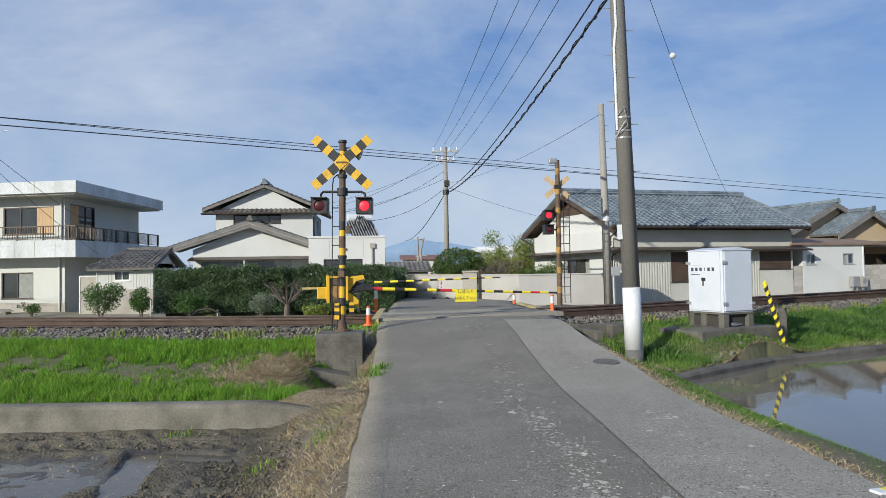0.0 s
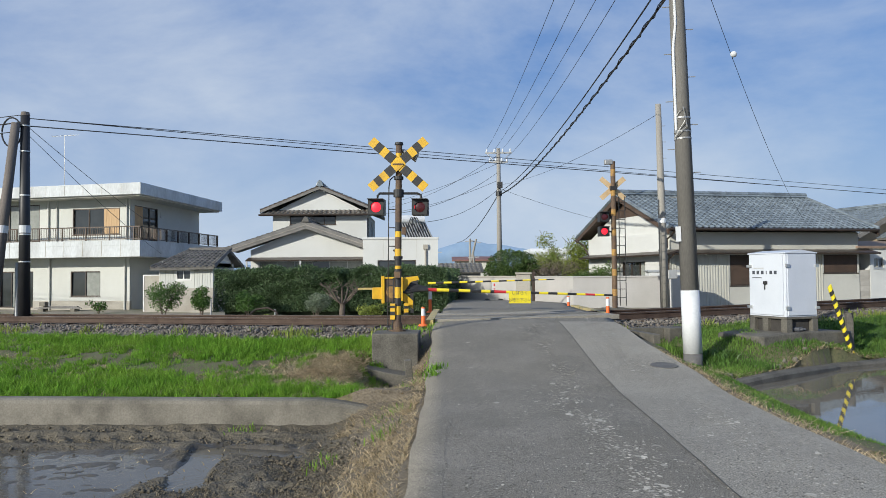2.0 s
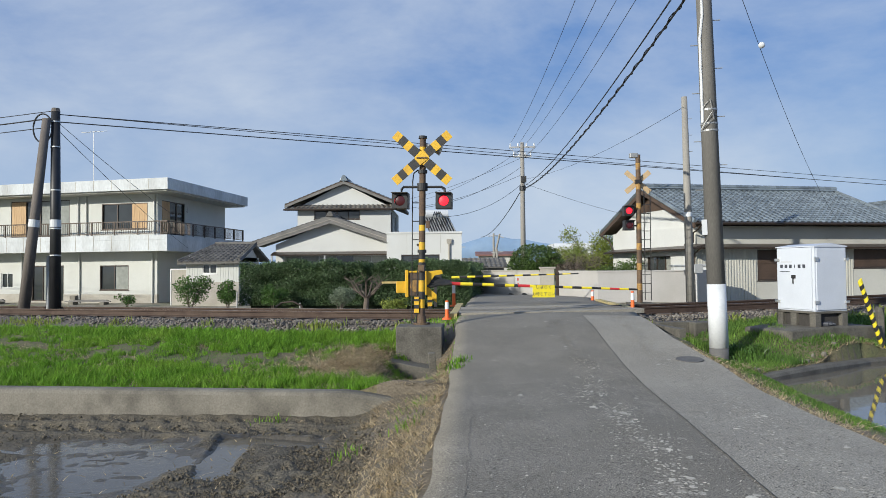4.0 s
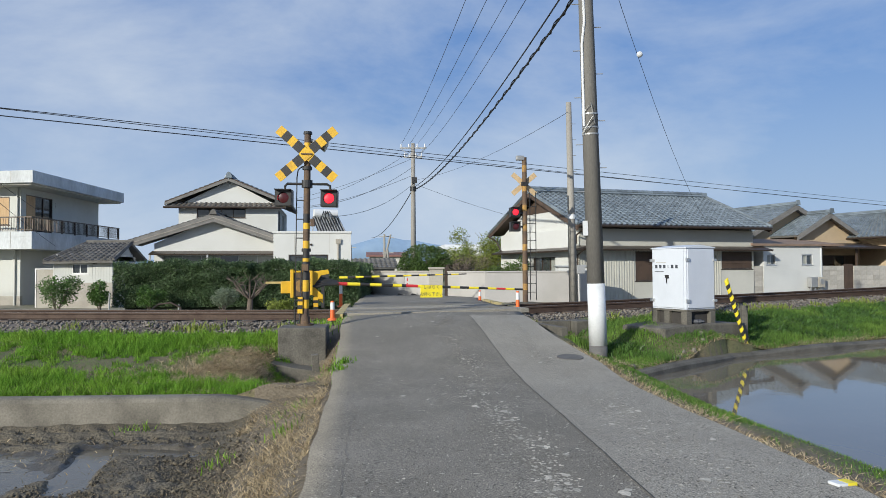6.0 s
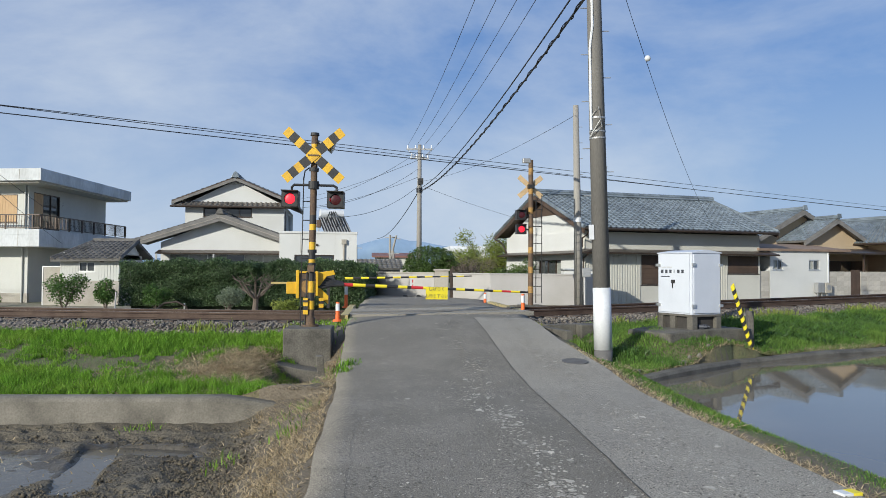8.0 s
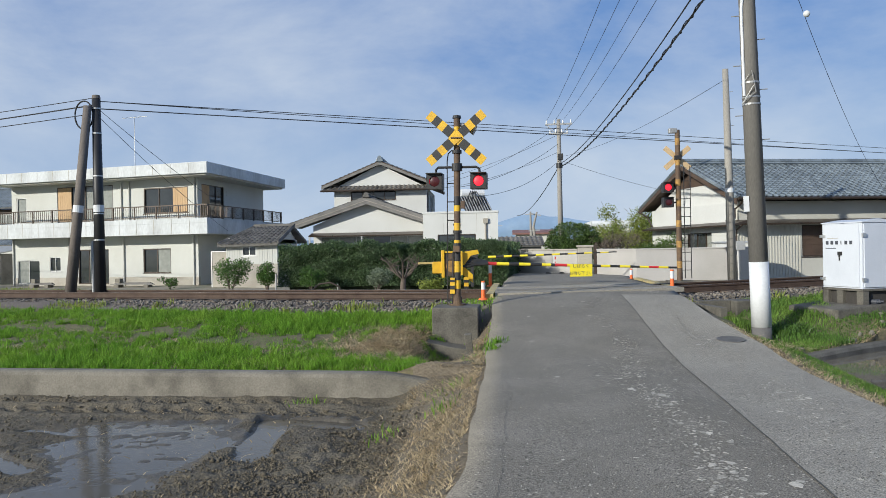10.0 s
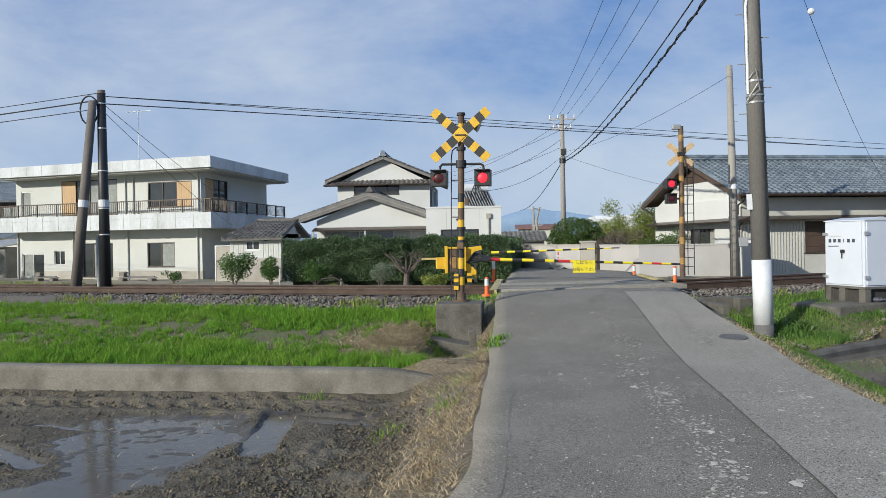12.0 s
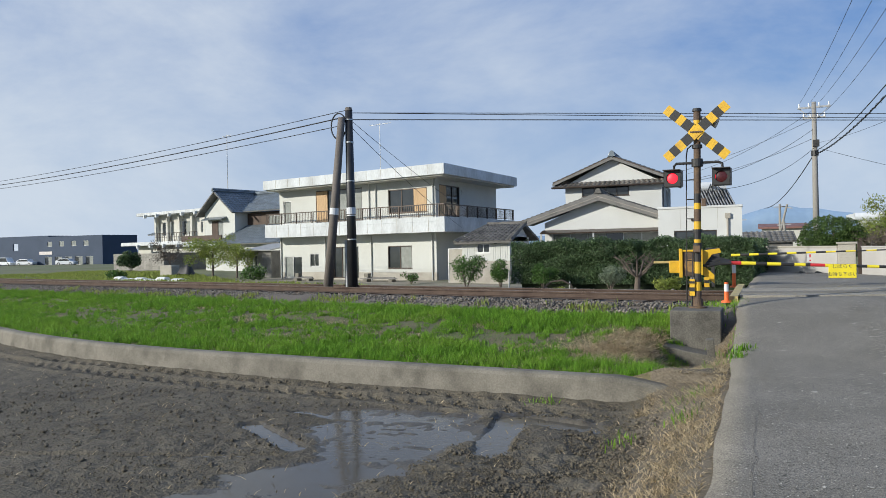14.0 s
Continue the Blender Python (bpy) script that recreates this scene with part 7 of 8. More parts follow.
def right_houses():
    A = radians(18)

    def F(u, y=0.0, z=0.0):
        return pose(14.45 + u * math.cos(A) - y * math.sin(A), 33.64 + u * math.sin(A) + y * math.cos(A), z, 0, 0, 18)
    w = thing("white_outbuilding", F(2.17), "white rendered outbuilding with two small windows", "outbuilding", "houses")
    holes = [(0.18, 0.74, 1.6, 2.1), (2.36, 3.02, 1.6, 2.1)]
    part("front_wall", wall_geo(Geo(), 0, 3.53, -0.1, 2.5, 0, 0.15, holes), WHITE_RENDER, w)
    part("side_wall", Geo().box(3.38, 3.53, 0.15, 2.6, -0.1, 2.5), WHITE_RENDER, w)
    part("side_wall", Geo().box(0, 0.15, 0.15, 2.6, -0.1, 2.5), WHITE_RENDER, w)
    part("corner_post", Geo().box(3.532, 3.60, -0.03, 0.1, -0.1, 2.5), WHITE_PAINT, w)
    part("roof", slab_plane(Geo(), (-0.75, -0.14, 2.60), (4.9, -0.14, 2.60), (4.9, 2.6, 2.95), (-0.75, 2.6, 2.95), 0.10), mat("brown_fascia", (0.27, 0.19, 0.14), 0.8, None, 2, 30, 0.1, 0.1), w, "low roof with a brown fascia")
    for x0, x1, z0, z1 in holes:
        window(w, x0, x1, z0, z1, 0.02, 2, SILVER, "cg")
    m1 = thing("meter_cabinet", F(4.78, -0.3), "pale grey metal meter box on legs", "meter box", "meter boxes")
    part("case", Geo().box(0, 0.42, 0, 0.25, 0.52, 1.0), GALV, m1, bevel=0.02)
    part("leg", Geo().box(0.05, 0.1, 0.08, 0.13, -0.1, 0.52), GALV, m1)
    part("leg", Geo().box(0.32, 0.37, 0.08, 0.13, -0.1, 0.52), GALV, m1)
    m2 = thing("meter_cabinet", F(5.24, -0.3), "dark grey metal meter box with a round dial", "meter box", "meter boxes")
    part("case", Geo().box(0, 0.42, 0, 0.25, 0.50, 1.0), PLINTH, m2, bevel=0.02)
    part("dial", Geo().tube((0.21, -0.02, 0.78), (0.21, 0.0, 0.78), 0.13, 0.13, 16), GALV, m2)
    part("leg", Geo().box(0.18, 0.24, 0.08, 0.13, -0.1, 0.5), GALV, m2)
    for u, n, label in ((1.56, 1, "short grey concrete block wall between houses"), (5.86, 3, "grey concrete block wall beside a dark gate"), (7.88, 6, "long grey concrete block wall before a porch")):
        bw = thing("block_wall", F(u, 0.02), label, "garden wall", kind="structure")
        L = {1: 0.60, 3: 1.37, 6: 2.63}[n]
        blk = None
        for r in range(7):
            for k in range(n):
                if blk is None:
                    ob = part("block", Geo().box(0, L / n - 0.012, 0, 0.12, 0, 0.222), BLOCK, bw)
                    blk = ob.data
                else:
                    ob = new("block", blk)
                    ob.parent = bw
                ob.location = (k * L / n, 0, -0.1 + r * 0.236)
        part("mortar", Geo().box(0.01, L - 0.02, 0.012, 0.11, -0.1, 1.54), PLINTH, bw)
    g = thing("wooden_gate", F(7.26, 0.04), "narrow dark brown wooden gate in the block wall", "gate")
    for k in range(4):
        part("board", Geo().box(k * 0.15, k * 0.15 + 0.143, 0, 0.03, -0.05, 1.62), BROWN_WOOD, g)
    part("rail", Geo().box(0, 0.59, 0.03, 0.06, 0.3, 0.38), BROWN_WOOD, g)
    t = thing("tan_house", F(0, 0), "tan rendered house with twin grey tiled gables", "house", "houses")
    # entrance side, set back behind the block walls, under a thin pent roof
    part("porch_wall", wall_geo(Geo(), 5.2, 10.9, -0.1, 2.9, 2.2, 2.35, [(6.0, 7.6, 0.2, 2.1), (8.2, 10.6, 0.8, 2.1)]), TAN, t)
    window(t, 6.0, 7.6, 0.2, 2.1, 2.22, 2, BROWN_METAL, "gc")
    window(t, 8.2, 10.6, 0.8, 2.1, 2.22, 3, BROWN_METAL, "sgs")
    part("pent_roof", slab_plane(Geo(), (5.75, -0.1, 2.46), (10.95, -0.1, 2.46), (10.95, 2.2, 2.75), (5.75, 2.2, 2.75), 0.07), BROWN_METAL, t, "thin brown pent roof")
    for x in (6.0, 8.3, 10.6):
        part("porch_post", Geo().box(x, x + 0.08, 0.2, 0.28, -0.1, 2.44), BROWN_WOOD, t)
    # two gables facing the track
    for ax, wl_, wr_, az, y0, depth in ((7.88, 3.25, 3.25, 4.88, 3.5, 7.0), (8.63, 2.28, 2.1, 4.34, 2.0, 5.0)):
        slope = 0.50 if wl_ > 3 else 0.53
        el, er = az - wl_ * slope, az - wr_ * slope
        part("gable_wall", Geo().prism([(ax - wl_ + 0.35, 2.5), (ax + wr_ - 0.35, 2.5), (ax + wr_ - 0.35, er + 0.1), (ax, az - 0.16), (ax - wl_ + 0.35, el + 0.1)], y0 + 0.45, y0 + 0.6), TAN, t)
        roof_plane(t, (ax + wr_, y0, er), (ax + wr_, y0 + depth, er), (ax, y0 + depth, az), (ax, y0, az), TILE)
        roof_plane(t, (ax - wl_, y0 + depth, el), (ax - wl_, y0, el), (ax, y0, az), (ax, y0 + depth, az), TILE)
        ridge(t, (ax, y0 - 0.05, az), (ax, y0 + depth, az), TILE, 0.12)
        part("ridge_end", Geo().prism([(ax - 0.16, az), (ax + 0.16, az), (ax + 0.1, az + 0.24), (ax - 0.1, az + 0.24)], y0 - 0.1, y0 - 0.04), TILE, t)
        for x1, e1 in ((ax - wl_, el), (ax + wr_, er)):
            part("barge_board", Geo().prism([(x1, e1 - 0.26), (x1, e1 - 0.04), (ax, az - 0.04), (ax, az - 0.28)], y0 - 0.04, y0 + 0.03), VERGE_WOOD, t)
    part("side_wall", Geo().box(4.6, 4.75, 3.95, 10, 2.4, 3.3), TAN, t)
    # hipped block at the end, its corner by the block wall
    part("front_wall", wall_geo(Geo(), 10.95, 16.3, -0.1, 3.0, 0.2, 0.35, [(12.55, 14.2, 1.62, 2.45)]), TAN, t)
    part("side_wall", Geo().box(10.95, 11.1, 0.35, 8, -0.1, 3.0), TAN, t)
    part("side_wall", Geo().box(16.15, 16.3, 0.35, 8, -0.1, 3.0), TAN, t)
    window(t, 12.55, 14.2, 1.62, 2.45, 0.22, 2, BROWN_METAL, "ss")
    roof_plane(t, (10.25, -0.4, 3.06), (16.9, -0.4, 3.06), (13.59, 2.7, 4.5), (13.58, 2.7, 4.5), TILE)
    roof_plane(t, (10.25, 8.5, 3.06), (10.25, -0.4, 3.06), (13.58, 2.7, 4.5), (13.58, 6.2, 4.5), TILE)
    roof_plane(t, (16.9, -0.4, 3.06), (16.9, 8.5, 3.06), (13.58, 6.2, 4.5), (13.58, 2.7, 4.5), TILE)
    ridge(t, (13.58, 2.65, 4.5), (13.58, 6.2, 4.5), TILE, 0.13)
    ridge(t, (13.58, 2.7, 4.46), (10.3, -0.35, 3.08), TILE, 0.09)
    ridge(t, (13.58, 2.7, 4.46), (16.85, -0.35, 3.08), TILE, 0.09)
    part("ridge_end", Geo().prism([(13.38, 4.5), (13.78, 4.5), (13.7, 4.8), (13.46, 4.8)], 2.5, 2.58), TILE, t)
    part("gutter", Geo().tube((10.25, -0.45, 3.0), (16.9, -0.45, 3.0), 0.055, 0.055, 8), BROWN_METAL, t)
    part("gutter", Geo().tube((10.2, -0.45, 3.0), (10.2, 8.4, 3.0), 0.055, 0.055, 8), BROWN_METAL, t)
    part("downpipe", Geo().path([(11.6, -0.4, 3.0), (10.95, 0.1, 2.75), (10.9, 0.12, 0)], 0.04, 6), BROWN_METAL, t)


right_houses()


def left_houses():
    c = thing("concrete_house", pose(-59.6, 59.7, -0.5, 0, 0, -12), "old two-storey concrete house with balcony and deep eaves", "house", "houses")
    part("front_wall", wall_geo(Geo(), -13.6, 0, 0, 3.1, 0, 0.2, [(-10.5, -7.2, 0.4, 2.4), (-5.5, -2.0, 0.4, 2.2)]), SHADED_CREAM, c)
    part("front_wall", wall_geo(Geo(), -10.5, 0, 3.5, 6.6, 0.8, 1.0, [(-9.5, -7.0, 4.2, 5.8), (-5.6, -3.6, 4.2, 5.8), (-1.6, -0.4, 4.4, 5.6)]), SHADED_CREAM, c)
    part("side_wall", Geo().box(-0.2, 0, 1, 8, 0, 6.6).box(-11.5, -11.3, 1, 8, 0, 3.1).box(-10.5, -10.3, 1, 8, 3.5, 6.6).box(-10.3, -0.2, 7.8, 8, 0, 6.6), SHADED_CREAM, c)
    part("balcony_slab", Geo().box(-15.4, 0.6, -1.2, 8, 3.1, 3.5), FASCIA, c, bevel=0.02)
    part("roof", Geo().box(-12.8, 0.6, -0.6, 8.4, 6.6, 6.95), FASCIA, c, bevel=0.02)
    for k in range(5):
        part("beam_end", Geo().box(-11.4 + k * 2.8, -11.1 + k * 2.8, -1.5, -1.2, 2.8, 3.2).box(-10.8 + k * 2.6, -10.5 + k * 2.6, -0.9, -0.6, 6.3, 6.7), FASCIA, c)
        part("column", Geo().box(-10.4 + k * 2.5, -10.05 + k * 2.5, 0.3, 0.65, 3.5, 6.6), SHADED_CREAM, c)
    part("railing", Geo().box(-8.0, 0.5, -1.05, -1.0, 4.4, 4.46).box(-8.0, 0.5, -1.05, -1.0, 3.95, 3.99), BROWN_METAL, c)
    for k in range(18):
        part("railing_post", Geo().box(-8.0 + k * 0.5, -7.96 + k * 0.5, -1.05, -1.0, 3.5, 4.4), BROWN_METAL, c)
    for a in ((-10.5, -7.2, 0.4, 2.4), (-5.5, -2.0, 0.4, 2.2)):
        window(c, *a, 0.03, 3, SILVER, "gcg")
    for a in ((-9.5, -7.0, 4.2, 5.8), (-5.6, -3.6, 4.2, 5.8), (-1.6, -0.4, 4.4, 5.6)):
        window(c, *a, 0.83, 2, SILVER, "gc")
    part("aerial", Geo().tube((-1.0, 4, 7.1), (-1.0, 4, 15.5), 0.05, 0.03, 6).tube((-1.8, 4, 15.4), (-0.2, 4, 15.4), 0.03, 0.03, 5), GALV, c)
    fw = thing("front_wall_block", pose(-61.5, 55.0, -0.5, 0, 0, -12), "weathered concrete block wall along a yard", "garden wall", kind="structure")
    old = mat("old_block", (0.27, 0.255, 0.225), 0.92, (0.18, 0.17, 0.15), 1.2, 14, 0.2, 0.3, island=0.2)
    blk = None
    for r in range(8):
        for k in range(18):
            if blk is None:
                ob = part("block", Geo().box(0, 0.575, 0, 0.2, 0, 0.265), old, fw)
                blk = ob.data
            else:
                ob = new("block", blk)
                ob.parent = fw
            ob.location = (-9 + k * 0.583, 0, r * 0.274)
    part("panel", Geo().box(1.3, 1.5, 0.2, 6, 0, 2.2), old, fw)
    g2 = thing("grey_house", pose(-74.0, 66.0, -0.5, 0, 0, -12), "plain grey rendered house behind the concrete one", "house", "houses")
    part("wall", Geo().box(0, 7, 0, 6, 0, 4.6), PLINTH, g2)
    roof_plane(g2, (-0.6, -0.6, 4.5), (7.6, -0.6, 4.5), (5.2, 3, 6.0), (2.0, 3, 6.0), TILE, 0.5, 0.5)
    t = thing("tile_roof_house", pose(-40.0, 52.0, -0.5, 0, 0, -10), "two-storey house with steep grey tiled gable roofs", "house", "houses")
    part("gable_front", wall_geo(Geo(), -14.3, -9.6, 0, 6.0, 0, 0.2, [(-13.2, -11.4, 3.5, 5.2)]), CREAM, t)
    part("gable_wall", Geo().prism([(-14.3, 6.0), (-9.6, 6.0), (-11.9, 7.6)], 0.0, 0.2), CREAM, t)
    part("side_wall", wall_geo(Geo(), -9.6, -1.5, 0, 5.9, 1.5, 1.7, [(-6.5, -3.0, 4.6, 5.5)]), BROWN_WOOD, t)
    part("side_wall", Geo().box(-9.8, -9.6, 0.2, 8, 0, 6.0).box(-14.3, -14.1, 0.2, 8, 0, 6.0).box(-1.7, -1.5, 1.7, 8, 0, 5.9), CREAM, t)
    window(t, -13.2, -11.4, 3.5, 5.2, 0.03, 2, BROWN_METAL, "sc")
    part("window_hood", slab_plane(Geo(), (-14.0, -0.7, 5.35), (-10.8, -0.7, 5.35), (-10.8, 0, 5.6), (-14.0, 0, 5.6), 0.08), TILE, t)
    window(t, -6.5, -3.0, 4.6, 5.5, 1.53, 4, SILVER, "c")
    roof_plane(t, (-9.1, -0.7, 5.9), (-9.1, 8, 5.9), (-11.9, 8, 8.05), (-11.9, -0.7, 8.05), TILE, 0.4, 0.35)
    roof_plane(t, (-14.9, 8, 5.75), (-14.9, -0.7, 5.75), (-11.9, -0.7, 8.05), (-11.9, 8, 8.05), TILE, 0.4, 0.35)
    roof_plane(t, (-11.6, 0.6, 6.0), (-0.8, 0.6, 6.0), (-0.8, 4.2, 7.9), (-12.0, 4.2, 7.9), TILE, 0.4, 0.35)
    roof_plane(t, (-9.6, -2.2, 2.9), (-0.8, -2.2, 2.9), (-0.8, 1.5, 4.7), (-10.5, 1.5, 4.7), TILE, 0.4, 0.35)
    part("wing_wall", Geo().box(-9.3, -1.2, -1.5, 1.5, 0, 3.0), CREAM, t)
    part("wing_gable", Geo().add([(-9.5, -2.0, 2.9), (-9.5, 1.5, 2.9), (-9.5, 1.5, 4.6), (-9.3, -2.0, 2.9), (-9.3, 1.5, 2.9), (-9.3, 1.5, 4.6)], [(0, 2, 1), (3, 4, 5), (0, 1, 4, 3), (1, 2, 5, 4), (2, 0, 3, 5)]), WHITE_RENDER, t)
    ridge(t, (-11.9, -0.8, 8.05), (-11.9, 8, 8.05), TILE, 0.2)
    ridge(t, (-12.0, 4.2, 7.9), (-0.7, 4.2, 7.9), TILE, 0.2)
    part("balcony", Geo().box(-16.4, -10.0, -1.3, -1.2, 3.25, 3.8), BROWN_WOOD, t, "brown slatted balcony front")
    part("balcony_floor", Geo().box(-16.4, -10.0, -1.2, 0, 2.8, 3.0), FASCIA, t)
    for k in range(2):
        sh = thing("garden_shed", pose(-35.0 + k * 7.7, 39.0 - k * 2.2, -0.3, 0, 0, -10), "small weathered garden shed with metal roof" if k == 0 else "open timber carport leaning on the house", "shed")
        if k == 0:
            part("wall", wall_geo(Geo(), 0, 2.6, 0, 2.0, 0, 0.1, [(0.5, 1.2, 0.9, 1.7)]), VERGE_WOOD, sh)
            part("wall", Geo().box(0, 0.1, 0.1, 2.2, 0, 2.0).box(2.5, 2.6, 0.1, 2.2, 0, 2.0), VERGE_WOOD, sh)
            window(sh, 0.5, 1.2, 0.9, 1.7, 0.02, 2, SILVER, "cg")
            part("roof", slab_plane(Geo(), (-0.2, -0.3, 2.05), (2.8, -0.3, 2.05), (2.8, 2.4, 2.5), (-0.2, 2.4, 2.5), 0.06), GALV, sh)
        else:
            for x in (0.2, 3.2):
                part("post", Geo().box(x, x + 0.1, 0, 0.1, 0, 2.4), BROWN_WOOD, sh)
            part("roof", slab_plane(Geo(), (-0.3, -0.3, 2.4), (3.8, -0.3, 2.4), (3.8, 3, 2.9), (-0.3, 3, 2.9), 0.08), BROWN_WOOD, sh)
            part("stacked_boxes", Geo().box(0.6, 1.8, 0.8, 1.6, 0, 0.9).box(2.0, 2.8, 0.6, 1.4, 0, 1.3), SHUTTER_WOOD, sh)
    wh = thing("warehouse", pose(-171.5, 110, -0.6), "low dark blue clad warehouse across the fields", "warehouse")
    part("wall", wall_geo(Geo(), -30, 14, 0, 6.9, 0, 0.3, [(4 - 3, 6 - 3, 3.6, 5.2), (-12, -10, 3.6, 5.2)]), TEAL, wh)
    part("wall", wall_geo(Geo(), 14, 36, 0, 6.5, -3, -2.7, [(18 + k * 4, 19.6 + k * 4, 4.3, 5.4) for k in range(4)] + [(17 + k * 3.4, 19.4 + k * 3.4, 0.2, 2.0) for k in range(5)]), TEAL, wh)
    part("roof", Geo().box(-30, 14, 0.3, 6, 6.5, 6.9).box(14, 36, -2.7, 6, 6.2, 6.5).box(35.7, 36, -2.7, 6, 0, 6.2), TEAL, wh)
    for k in range(4):
        window(wh, 18 + k * 4, 19.6 + k * 4, 4.3, 5.4, -2.95, 2, SILVER, "c")
    for k in range(5):
        window(wh, 17 + k * 3.4, 19.4 + k * 3.4, 0.2, 2.0, -2.95, 2, SILVER, "gc")
    part("lettering_bar", Geo().box(15.2, 19.6, -3.05, -3.003, 2.5, 3.2), PALE_SIGN, wh, "faded sign band")


left_houses()


def parked_car(x, y, z, yaw, label, tall=False):
    c = thing("parked_car", pose(x, y, z, 0, 0, yaw), label, "car", "cars in the far car park")
    hh = 1.9 if tall else 1.45
    prof = [(-2.1, 0.25), (2.1, 0.25), (2.15, 0.75), (1.3, 0.9), (0.8, hh - 0.02), (-1.2 if not tall else -2.0, hh), (-2.1, 0.95)]
    part("body", Geo().prism(prof, -0.8, 0.8), CAR_WHITE, c, bevel=0.08)
    part("windows", Geo().prism([(-1.7, 0.95), (1.15, 0.95), (0.72, hh - 0.12), (-1.2 if not tall else -1.8, hh - 0.12)], -0.815, 0.815), GLASS, c)
    for wx in (-1.35, 1.35):
        for wy in (-0.75, 0.75):
            wl_ = part("wheel", Geo().tube((wx, wy - 0.1, 0.32), (wx, wy + 0.1, 0.32), 0.32, 0.32, 14), TYRE, c)
            part("rim", Geo().tube((wx, wy - 0.11, 0.32), (wx, wy + 0.11, 0.32), 0.18, 0.18, 10), SILVER, wl_)


for k, (x, y, tall) in enumerate(((-176, 103, False), (-169.5, 104, True), (-184, 103, False), (-164, 105, False), (-149, 104, False))):
    parked_car(x + 6, y, -0.45, 5 * k, "white car parked before the warehouse" if not tall else "white van parked before the warehouse", tall)
cl = thing("cloche_row", pose(-34.3, 32.6, -0.15, 0, 0, -12), "row of plants under crumpled white cloche fabric", "cloche")
for k in range(9):
    part("hoop_section", Geo().prism([(0.75 * math.cos(a) * 0.5 * (1 + 0.25 * math.sin(k * 2)), (0.24 + 0.07 * math.sin(k * 4.1)) * math.sin(a) * (1 + 0.12 * math.cos(k * 3))) for a in np.linspace(0, math.pi, 9)], 0, 0.9), CANOPY, cl)
    bpy.context.scene.collection.objects[-1].location = (-k * 0.88, 0, 0)
    bpy.context.scene.collection.objects[-1].rotation_euler = (0, 0, radians(90))
tw = thing("tarpaulin_heap", pose(-43.0, 40.0, -0.3), "grey bin and black tarpaulin heap", "heap")
part("bin", Geo().box(-1.4, -0.2, 0, 0.8, 0, 1.05), PLINTH, tw, bevel=0.03)
part("tarpaulin", Geo().sheet(lambda u, v: (0.1 + 1.5 * u, 0.9 * v, (1.15 + 0.2 * math.sin(9 * u + 3 * v)) * math.sin(math.pi * min(max(u, 0.02), 0.98)) ** 0.5 * (0.4 + 0.6 * math.sin(math.pi * v))), 10, 8), BLACK, tw, smooth=True)


flat_sheet("far_paddy", [(-50, 35), (-58, 45), (-96, 72), (-150, 92), (-185, 84), (-95, 37)], -0.36, mat("wet_far_field", (0.085, 0.075, 0.055), 0.35, (0.06, 0.055, 0.045), 0.12, 1.0, 0.25, 0.2), "wet brown paddy across the track", "paddy")
for k, (y0, y1) in enumerate(((94, 96), (98.5, 100))):
    flat_sheet("grass_strip", [(-60, y0 - 18), (-190, y0), (-190, y1), (-60, y1 - 18)], -0.33, mat("far_grass", (0.13, 0.19, 0.05), 0.9, (0.10, 0.15, 0.04), 0.3, 3, 0.2, 0), "green grass strip between far fields", "grass")

